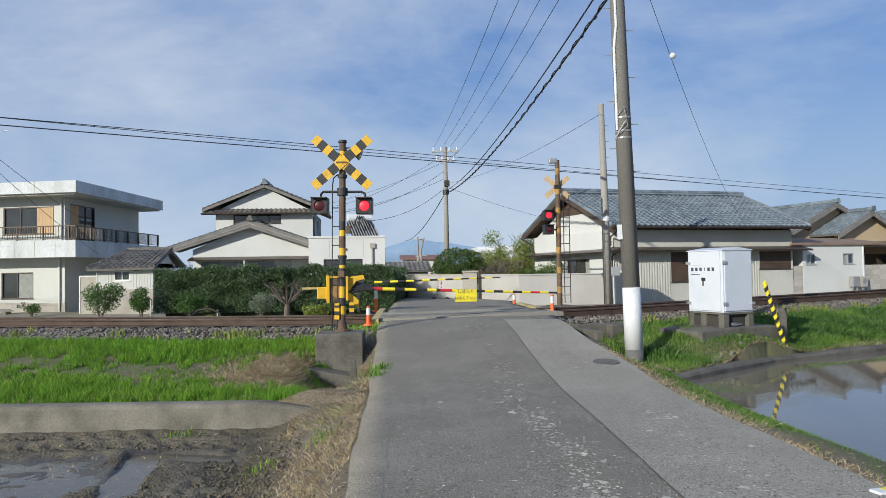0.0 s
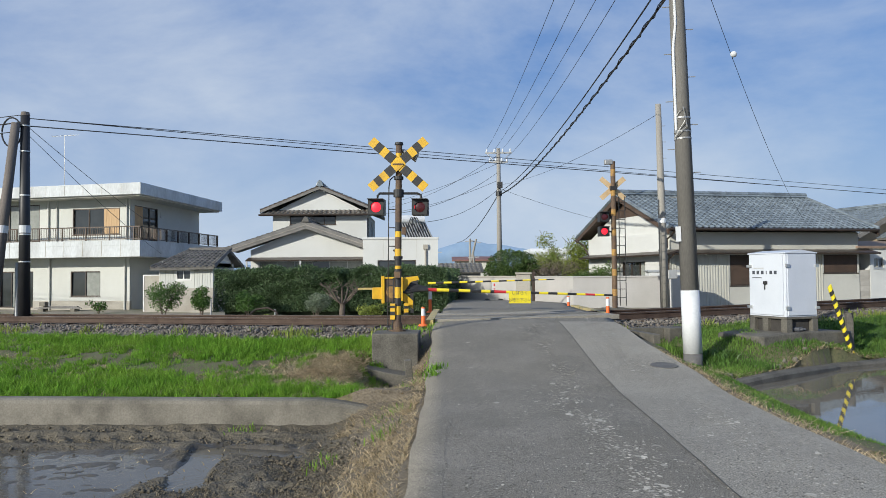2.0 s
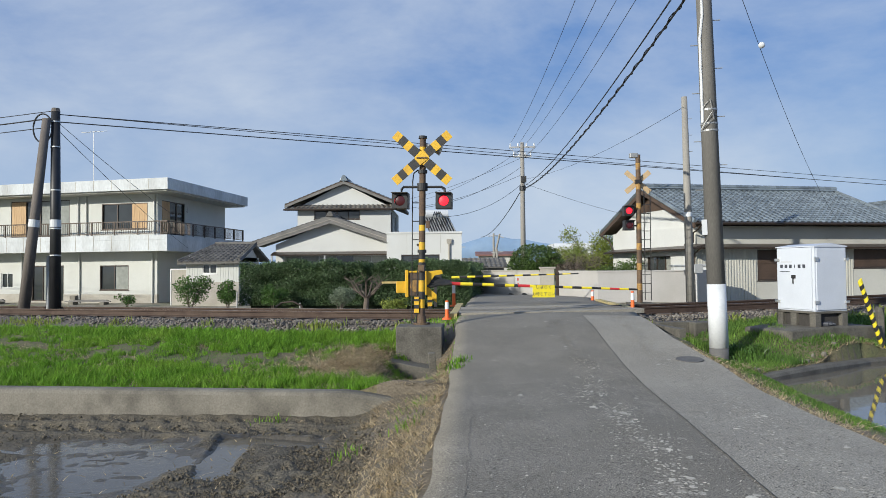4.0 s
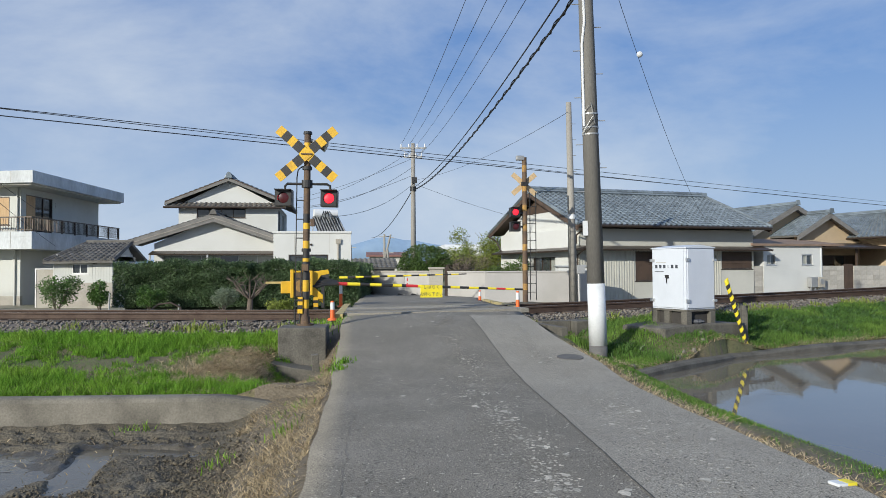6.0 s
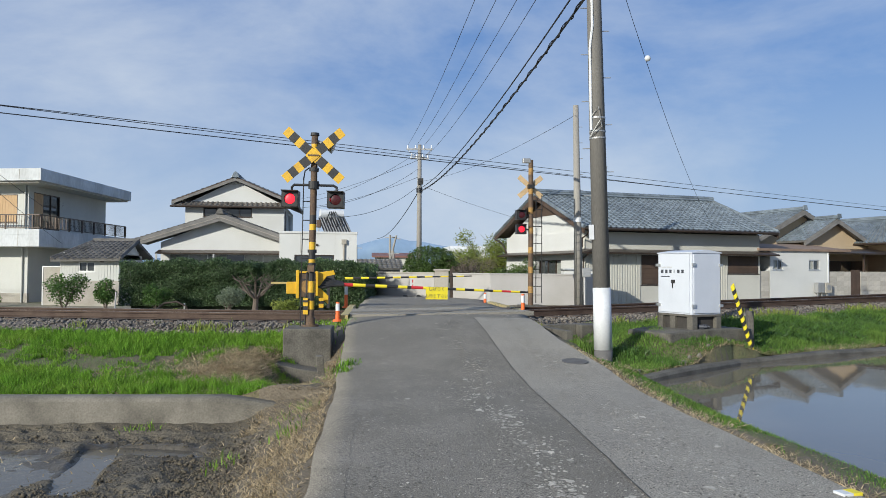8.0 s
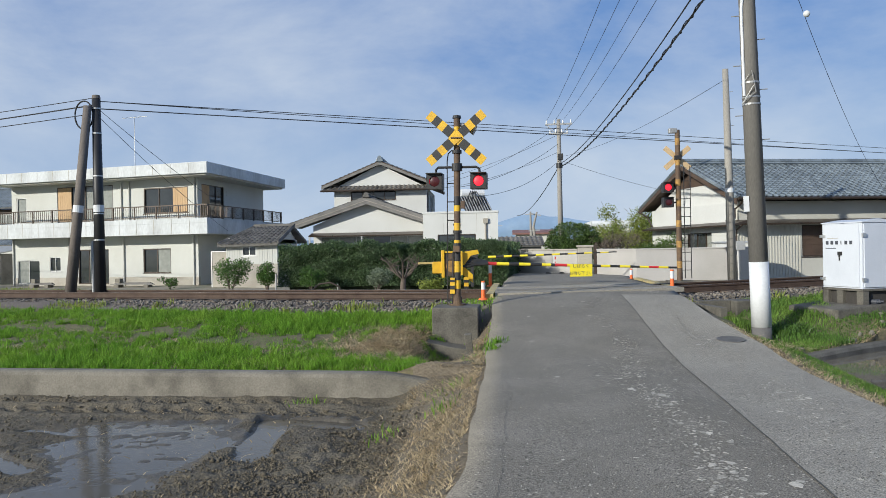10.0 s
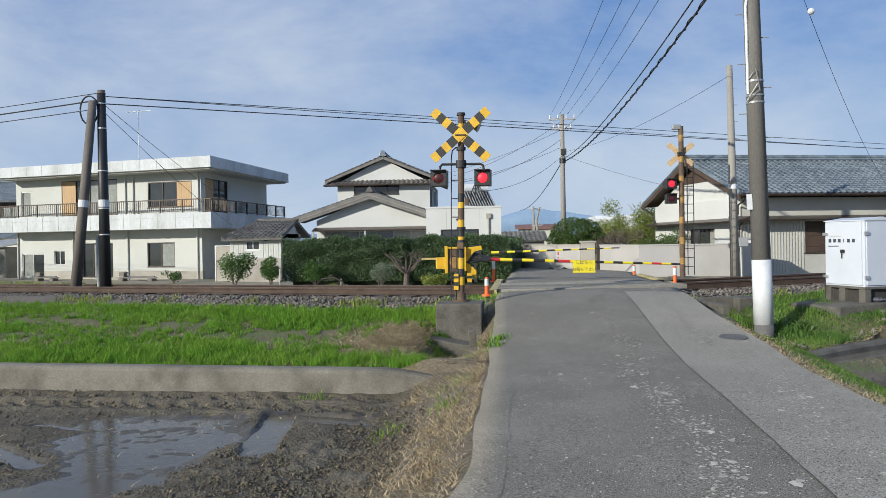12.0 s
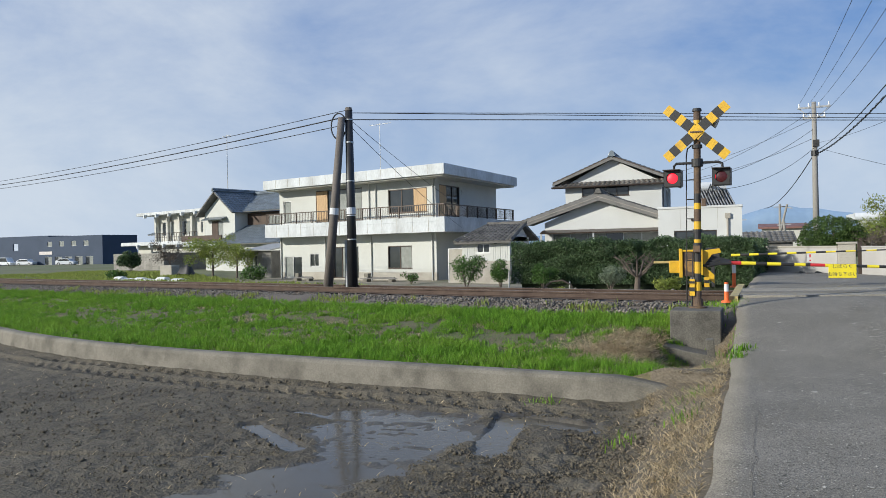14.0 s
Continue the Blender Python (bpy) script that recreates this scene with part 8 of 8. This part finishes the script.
# ---- far down the lane ----
def far_lane():
    r = thing("far_house", pose(-5.6, 92, 0, 0, 0, 4), "distant pale house with red metal roof", "house", "houses")
    part("wall", wall_geo(Geo(), 0, 4.5, 0, 3.2, 0, 0.2, [(0.8, 2.0, 1.5, 2.6)]), SHADED_CREAM, r)
    part("wall", Geo().box(4.3, 4.5, 0.2, 5, 0, 3.2).box(0, 0.2, 0.2, 5, 0, 3.2), SHADED_CREAM, r)
    window(r, 0.8, 2.0, 1.5, 2.6, 0.03, 2, SILVER, "c")
    part("roof", slab_plane(Geo(), (-0.4, -0.4, 3.2), (4.9, -0.4, 3.2), (4.9, 5, 3.7), (-0.4, 5, 3.7), 0.2), STRAWBERRY_RED, r)
    s = thing("roadside_shed", pose(-5.0, 62, 0, 0, 0, 10), "low dark tiled shed by the bend", "shed")
    part("wall", Geo().box(0, 3.4, 0, 3, 0, 1.7), VERGE_WOOD, s)
    roof_plane(s, (-0.3, -0.3, 1.6), (3.7, -0.3, 1.6), (3.7, 1.5, 2.4), (-0.3, 1.5, 2.4), TILE_OLD, 0.4, 0.4)
    for k, (x, y, hgt, lean) in enumerate(((-2.9, 72, 4.9, 0), (-3.5, 72, 5.0, 14), (-2.2, 66, 3.2, -3), (-6.0, 70, 3.8, 0))):
        p = thing("utility_pole", pose(x, y, 0, 0, lean, 0), "slender far pole at the bend of the lane", "utility pole", "poles")
        part("shaft", Geo().tube((0, 0, 0), (0, 0, hgt), 0.13, 0.09, 10), POLE_PALE, p)
        part("arm", Geo().box(-0.5, 0.5, -0.04, 0.04, hgt - 0.3, hgt - 0.22), GALV, p)
    m = thing("far_hall", pose(3.6, 82, 0, 0, 0, 5), "far white hall with rounded metal roof edge", "hall")
    part("wall", wall_geo(Geo(), 0, 3.8, 0, 3.5, 0, 0.2, [(0.4 + k * 1.7, 1.7 + k * 1.7, 1.4, 2.8) for k in range(2)]), WHITE_RENDER, m)
    part("roof", Geo().tube((-0.3, 0, 3.8), (4.1, 0, 3.8), 0.4, 0.4, 12).box(-0.3, 4.1, 0, 6, 3.5, 4.15), WHITE_PAINT, m)
    for k in range(2):
        window(m, 0.4 + k * 1.7, 1.7 + k * 1.7, 1.4, 2.8, 0.03, 2, SILVER, "g")


far_lane()


def mountains():
    rng = random.Random(4)
    g = Geo()
    n = 240
    for i in range(n + 1):
        a = math.pi * 0.05 + math.pi * 0.95 * i / n
        d = 3300
        x, y = d * math.cos(a), d * math.sin(a)
        b = a - math.pi / 2
        h = 40 + 88 * math.exp(-((b - 0.05) / 0.06) ** 2) + 62 * math.exp(-((b + 0.03) / 0.05) ** 2) + 30 * math.exp(-((b + 0.62) / 0.09) ** 2) + 25 * math.exp(-((b - 0.17) / 0.08) ** 2)
        h += 14 * noise.noise((i * 0.21, 0, 0)) + 7 * noise.noise((i * 0.7, 3, 0))
        h *= 1.0 - 0.6 * smoothstep(0.3, 0.8, abs(b))
        g.v.extend([(x, y, -20), (x * 0.985, y * 0.985, max(4, h * 0.55)), (x, y, max(8, h))])
    for i in range(n):
        for k in (0, 1):
            g.f.append((3 * i + k, 3 * i + k + 1, 3 * (i + 1) + k + 1, 3 * (i + 1) + k))
    tagged(part("backdrop", g, MOUNTAIN, smooth=True), "hazy blue mountains on the horizon", "mountains", kind="structure")


mountains()


# ---- plants ----
def leaf_cloud(n, sampler, size, seed):
    """Small folded leaves scattered by sampler, as arrays."""
    rng = np.random.default_rng(seed)
    p = sampler(rng, n)
    n = len(p)
    a = rng.normal(size=(n, 3))
    a /= np.linalg.norm(a, axis=1)[:, None]
    b = np.cross(a, rng.normal(size=(n, 3)))
    b /= np.linalg.norm(b, axis=1)[:, None]
    s = size * rng.uniform(0.6, 1.4, n)[:, None]
    v = np.stack([p - a * s, p - b * s * 0.45, p + a * s, p + b * s * 0.45], 1)
    f = np.arange(4 * n).reshape(n, 4)
    return v.reshape(-1, 3), f


def crown(parent, name, n, sampler, size, material, seed, label=""):
    v, f = leaf_cloud(n, sampler, size, seed)
    ob = new(name, raw_mesh(name, v, f, material))
    ob.parent = parent
    ob["kind"] = "stuff"
    if label:
        ob["label"] = label
    return ob


def hedge_sampler(x0, x1, y0, y1, z1):
    def f(rng, n):
        x = rng.uniform(x0, x1, n)
        k = rng.random(n)
        bump = 0.14 * np.sin(x * 2.3) * np.sin(x * 0.9 + 1) + 0.10 * np.sin(x * 5.1 + 2)
        top = z1 + 0.6 * bump
        z = np.where(k < 0.62, rng.uniform(0.05, 1, n) ** 0.8 * top, top + rng.normal(0, 0.07, n))
        front = y0 + 0.16 * np.sin(x * 3.1 + 2 * np.sin(z * 3.0)) * np.sin(z * 4.2 + x) + rng.exponential(0.10, n)
        y = np.where(k < 0.62, front, rng.uniform(y0, y1, n))
        return np.stack([x, y, z], 1)
    return f


hd = thing("hedge", pose(0, 0, 0), "dense dark green clipped hedge along the track side yard", "hedge")
# Near-black box behind the leaves stands in for shade deep in the hedge.
part("core", Geo().box(-10.6, -2.15, 27.75, 28.5, -0.1, 1.5), mat("hedge_inner_shade", (0.018, 0.028, 0.01), 0.9), hd)
crown(hd, "foliage", 85000, hedge_sampler(-10.95, -1.95, 27.4, 28.7, 1.68), 0.038, LEAF_DARK, 31)
hd2 = thing("hedge", pose(0, 0, 0), "dark hedge turning along the lane", "hedge")
part("core", Geo().box(-2.7, -2.25, 28.5, 36, -0.1, 1.4), MATS["hedge_inner_shade"], hd2)


def lane_hedge(rng, n):
    y = rng.uniform(27.6, 37, n)
    z = rng.uniform(0, 1, n) ** 0.8 * (1.65 + 0.15 * np.sin(y * 3))
    x = -2.1 + rng.normal(0, 0.10, n) - 0.6 * rng.random(n) ** 3
    return np.stack([x, y, z], 1)


crown(hd2, "foliage", 22000, lane_hedge, 0.04, LEAF_DARK, 32)


def blob_sampler(blobs, shell=0.55):
    bl = np.array(blobs, float)

    def f(rng, n):
        w = bl[:, 3] ** 2
        k = rng.choice(len(bl), n, p=w / w.sum())
        d = rng.normal(size=(n, 3))
        d /= np.linalg.norm(d, axis=1)[:, None]
        r = bl[k, 3] * (shell + (1.08 - shell) * rng.random(n) ** 0.6)
        p = bl[k, :3] + d * r[:, None] * np.array([1, 1, 0.85])
        return p[p[:, 2] > 0.02]
    return f


def shrub(x, y, h, w, seed, material=None, n=1500, size=0.05, label="round evergreen shrub with dense leaves", name="shrub"):
    rng = random.Random(seed)
    t = thing(name, pose(x, y, at_ground(x, y, -0.03)), label, "shrub", "shrubs")
    g = Geo()
    blobs = []
    for k in range(7):
        a = rng.uniform(0, 6.28)
        tip = (math.cos(a) * w * rng.uniform(0.2, 0.75), math.sin(a) * w * rng.uniform(0.2, 0.75), h * rng.uniform(0.45, 0.9))
        g.path([(0, 0, 0), (tip[0] * 0.4, tip[1] * 0.4, tip[2] * 0.5), tip], 0.016, 5)
        blobs.append((*tip, w * rng.uniform(0.3, 0.5)))
    blobs.append((0, 0, h * 0.55, w * 0.6))
    part("stem_cluster", g, BARK, t)
    crown(t, "leaves", n, blob_sampler(blobs, 0.3), size, material or LEAF_MID, seed)


shrub(-12.72, 27.0, 1.35, 0.85, 41, n=3000, size=0.04)
shrub(-11.2, 27.0, 1.25, 0.62, 42, n=2300, size=0.04)
shrub(-9.2, 26.4, 1.2, 0.55, 43, LEAF_MID, 3200, 0.032)
shrub(-6.5, 25.6, 1.2, 0.6, 44, LEAF_GREY, 3600, 0.03, "grey-green feathery shrub before the hedge")
shrub(-4.6, 25.8, 0.55, 0.55, 45, LEAF_YOUNG, 900, 0.05, "low bright green leafy shrub")
shrub(-8.2, 25.4, 0.3, 0.25, 46, LEAF_YOUNG, 300, 0.05, "small bright green plant")
shrub(-17.8, 31.5, 0.55, 0.5, 47, LEAF_MID, 500)
shrub(-30.5, 34.5, 0.7, 1.0, 48, LEAF_MID, 1200, 0.07, "low green garden bush")
shrub(-60.5, 51.0, 1.9, 1.2, 49, LEAF_DARK, 2500, 0.12, "dark clipped bush beside the block wall")
shrub(-33.0, 27.5, 0.25, 0.5, 50, LEAF_YOUNG, 900, 0.07, "yellow-green weeds beside the track")
shrub(-44.0, 36.0, 0.4, 0.9, 51, LEAF_MID, 900, 0.09, "low dark green bushes by the fields")
shrub(15.7, 20.7, 2.2, 1.5, 52, LEAF_YOUNG, 3200, 0.05, "sprawling pale green bush on the bank by the paddy")
shrub(17.6, 22.0, 1.9, 1.5, 53, LEAF_YOUNG, 2600, 0.05, "sprawling pale green bush on the bank by the paddy")


def tree(x, y, h, spread, seed, material, n, size, label, lean=0.0, limbs=9, category="tree", low=0.35, name="tree"):
    rng = random.Random(seed)
    t = thing(name, pose(x, y, at_ground(x, y, -0.05)), label, category, "trees")
    top = Vector((lean, 0, h * 0.55))
    part("trunk", Geo().tube((0, 0, 0), (lean * 0.5, 0.05, h * 0.3), 0.055 * h * 0.5, 0.04 * h * 0.5, 9).tube((lean * 0.5, 0.05, h * 0.3), top, 0.04 * h * 0.5, 0.02 * h * 0.5, 9), BARK, t)
    blobs = []
    for k in range(limbs):
        a = 6.283 * k / limbs + rng.uniform(-0.4, 0.4)
        s = Vector((lean * 0.5, 0.05, h * 0.3)).lerp(top, rng.random())
        e = Vector((math.cos(a) * spread * rng.uniform(0.5, 1), math.sin(a) * spread * rng.uniform(0.5, 1), h * rng.uniform(low, 0.95)))
        mid = s.lerp(e, 0.5) + Vector((rng.uniform(-0.1, 0.1), rng.uniform(-0.1, 0.1), 0.08 * h))
        limb = part("limb", Geo().path([s, mid, e], 0.012 * h * 0.5, 5), BARK, t)
        g = Geo()
        for j in range(5):
            q = mid.lerp(e, rng.random())
            g.path([q, q + Vector((rng.uniform(-1, 1), rng.uniform(-1, 1), rng.uniform(-0.1, 1))) * spread * 0.35], 0.006 * h * 0.4, 4)
        part("twig_cluster", g, BARK, limb)
        blobs.append((*e, spread * rng.uniform(0.25, 0.42)))
        blobs.append((*mid, spread * rng.uniform(0.2, 0.35)))
    crown(t, "crown", n, blob_sampler(blobs, 0.15), size, material, seed)


tree(3.5, 40.5, 3.7, 1.9, 61, LEAF_YOUNG, 13000, 0.055, "spreading tree with thin young yellow-green leaves", limbs=14)
tree(4.6, 36.0, 2.4, 1.3, 62, LEAF_PINE, 6500, 0.05, "low garden tree with dark twiggy crown", limbs=10)
tree(2.6, 36.5, 2.3, 1.1, 63, BARK, 2600, 0.05, "small bare-branched garden tree", limbs=10)
tree(-34.6, 37.6, 2.9, 1.45, 64, LEAF_YOUNG, 5200, 0.05, "young fruit tree with yellow-green leaves", limbs=9)
tree(-38.6, 39.5, 3.1, 1.6, 65, LEAF_YOUNG, 6500, 0.055, "garden tree with yellow-green spring leaves", limbs=10)
tree(-45.0, 41.5, 2.8, 1.6, 66, BARK, 2500, 0.05, "bare-branched shrub tree in the garden", limbs=12)
tree(-82, 88, 4.0, 4.0, 67, LEAF_DARK, 2500, 0.25, "dark green tree beside the warehouse", limbs=8)
tree(-92, 92, 3.4, 4.5, 68, LEAF_DARK, 2500, 0.25, "dark green trees beside the warehouse", limbs=8)


def cloud_pine(x, y):
    t = thing("clipped_pine", pose(x, y, 0.05), "garden pine clipped to a rounded mound", "tree", "trees")
    part("trunk", Geo().path([(0, 0, 0), (0.15, 0, 0.6), (-0.05, 0, 1.2), (0.1, 0, 1.9)], 0.09, 8), BARK, t)
    blobs = [(-0.2, 0, 1.75, 1.05), (0.35, 0.2, 1.75, 0.95), (-0.8, 0, 1.45, 0.65), (-0.4, -0.1, 1.2, 0.7), (0.6, 0.1, 1.4, 0.7)]
    crown(t, "crown", 14000, blob_sampler(blobs, 0.75), 0.05, LEAF_PINE, 71)
    pads = [(0.75, -0.5, 2.05, 0.38), (1.05, -0.5, 1.75, 0.42), (0.6, -0.5, 1.5, 0.40), (1.0, -0.5, 1.35, 0.45), (0.45, -0.5, 1.8, 0.36)]

    def flat(rng, n):
        bl = np.array(pads)
        k = rng.integers(0, len(bl), n)
        d = rng.normal(size=(n, 3))
        d /= np.linalg.norm(d, axis=1)[:, None]
        return bl[k, :3] + d * (bl[k, 3] * rng.random(n) ** 0.4)[:, None] * np.array([1, 1, 0.35])
    crown(t, "cloud_pad", 3000, flat, 0.045, LEAF_PINE, 72, "layered flat pads of needles")


cloud_pine(0.62, 37.2)


def pruned_stump_tree():
    rng = random.Random(77)
    t = thing("pruned_tree", pose(-5.15, 23.6, at_ground(-5.15, 23.6, -0.05)), "bare hard-pruned little tree with knotty twigs", "tree", "trees")
    part("trunk", Geo().tube((0, 0, 0), (0.05, 0, 0.75), 0.12, 0.08, 9), BARK, t)
    for k in range(9):
        a = 6.283 * k / 9
        e = Vector((0.05 + math.cos(a) * 0.5, math.sin(a) * 0.5, 0.75 + rng.uniform(0.2, 0.6)))
        limb = part("limb", Geo().path([(0.05, 0, 0.7), (0.05 + math.cos(a) * 0.25, math.sin(a) * 0.25, 0.9), e], 0.03, 6), BARK, t)
        g = Geo()
        for j in range(9):
            g.path([e, e + Vector((rng.uniform(-1, 1), rng.uniform(-1, 1), rng.uniform(-0.3, 1))) * 0.3], 0.008, 4)
        part("twig_cluster", g, BARK, limb)


pruned_stump_tree()


def yard_bits():
    rng = random.Random(12)
    for k in range(34):
        x = -11.5 + k * 0.26 + rng.uniform(-0.1, 0.1)
        y = 24.2 + rng.uniform(-0.2, 0.2)
        s = thing("edging_stone", pose(x, y, at_ground(x, y, -0.02), rng.uniform(-8, 8), rng.uniform(-8, 8), rng.uniform(0, 90)), "weathered grey stone edging the planting bed", "stone", "edging stones")
        bm = bmesh.new()
        bmesh.ops.create_icosphere(bm, subdivisions=2, radius=1)
        w = (rng.uniform(0.09, 0.17), rng.uniform(0.08, 0.14), rng.uniform(0.09, 0.2))
        for v in bm.verts:
            q = 1 + 0.25 * noise.noise(v.co * 1.7 + Vector((k * 3.1, 0, 0)))
            v.co = Vector((v.co.x * w[0] * q, v.co.y * w[1] * q, (v.co.z * q + 0.75) * w[2]))
        me = bpy.data.meshes.new("stone")
        bm.to_mesh(me)
        bm.free()
        me.materials.append(CONCRETE if rng.random() < 0.6 else PLINTH)
        o = new("stone", me)
        o.parent = s
    for x, y, h in ((-9.9, 24.6, 0.85), (-7.6, 24.4, 0.5)):
        p = thing("garden_stake", pose(x, y, at_ground(x, y)), "thin pale garden stake in the bed", "stake")
        part("stake", Geo().tube((0, 0, 0), (0.02, 0, h), 0.025, 0.025, 7), GALV, p)
    hz = thing("garden_hose", pose(-7.9, 24.3, at_ground(-7.9, 24.3)), "arched dark hose pipe in the planting bed", "hose")
    part("pipe", Geo().path([(-0.6, 0, 0.25), (-0.3, 0, 0.5), (0.1, 0, 0.55), (0.4, 0, 0.4), (0.5, 0, 0.1)], 0.03, 7), BROWN_METAL, hz)
    for x in (-4.95, -4.65):
        pot = thing("clay_pot", pose(x, 22.6, at_ground(x, 22.6)), "pale clay jar standing by the stump", "pot")
        part("jar", Geo().tube((0, 0, 0), (0, 0, 0.16), 0.09, 0.13, 12).tube((0, 0, 0.16), (0, 0, 0.27), 0.13, 0.08, 12).tube((0, 0, 0.27), (0, 0, 0.32), 0.1, 0.1, 12), mat("pale_clay", (0.5, 0.36, 0.25), 0.85), pot)
    # stones and clods at the foot of the paddy kerb
    for k in range(14):
        x = 3.5 + rng.random() * 3.2
        y = float(kerb_y(x)) + rng.uniform(0.12, 0.5)
        s = thing("loose_stone", pose(x, y, at_ground(x, y)), "pale loose stone on the paddy edge", "stone", "loose stones")
        part("stone", Geo().tube((0, 0, -0.02), (0.01, 0, rng.uniform(0.03, 0.07)), rng.uniform(0.04, 0.08), rng.uniform(0.02, 0.04), 7), CONCRETE, s)


yard_bits()


# ---- what moves: the lamps wink in turn ----
def motions():
    first, half = 0.475, 0.605
    turns = [first + half * k for k in range(23)]

    def rows(at, lit_first):
        state = 0.0 if lit_first else 90.0
        out = [(0.0, pose(*at, 0, 0, state))]
        for t in turns:
            if t > 13.9:
                break
            for i in (0, 1, 2):
                out.append((t - 0.035 + i / 30.0, pose(*at, 0, 0, state + 45.0 * i)))
            state += 90.0
        out.append((14.0, pose(*at, 0, 0, state)))
        return out

    for lamps in (NEAR_LAMPS, FAR_LAMPS):
        (a, pa), (b, pb) = lamps
        first_is_a = lamps is FAR_LAMPS
        walk(a, rows(pa, first_is_a))
        walk(b, rows(pb, not first_is_a))


motions()
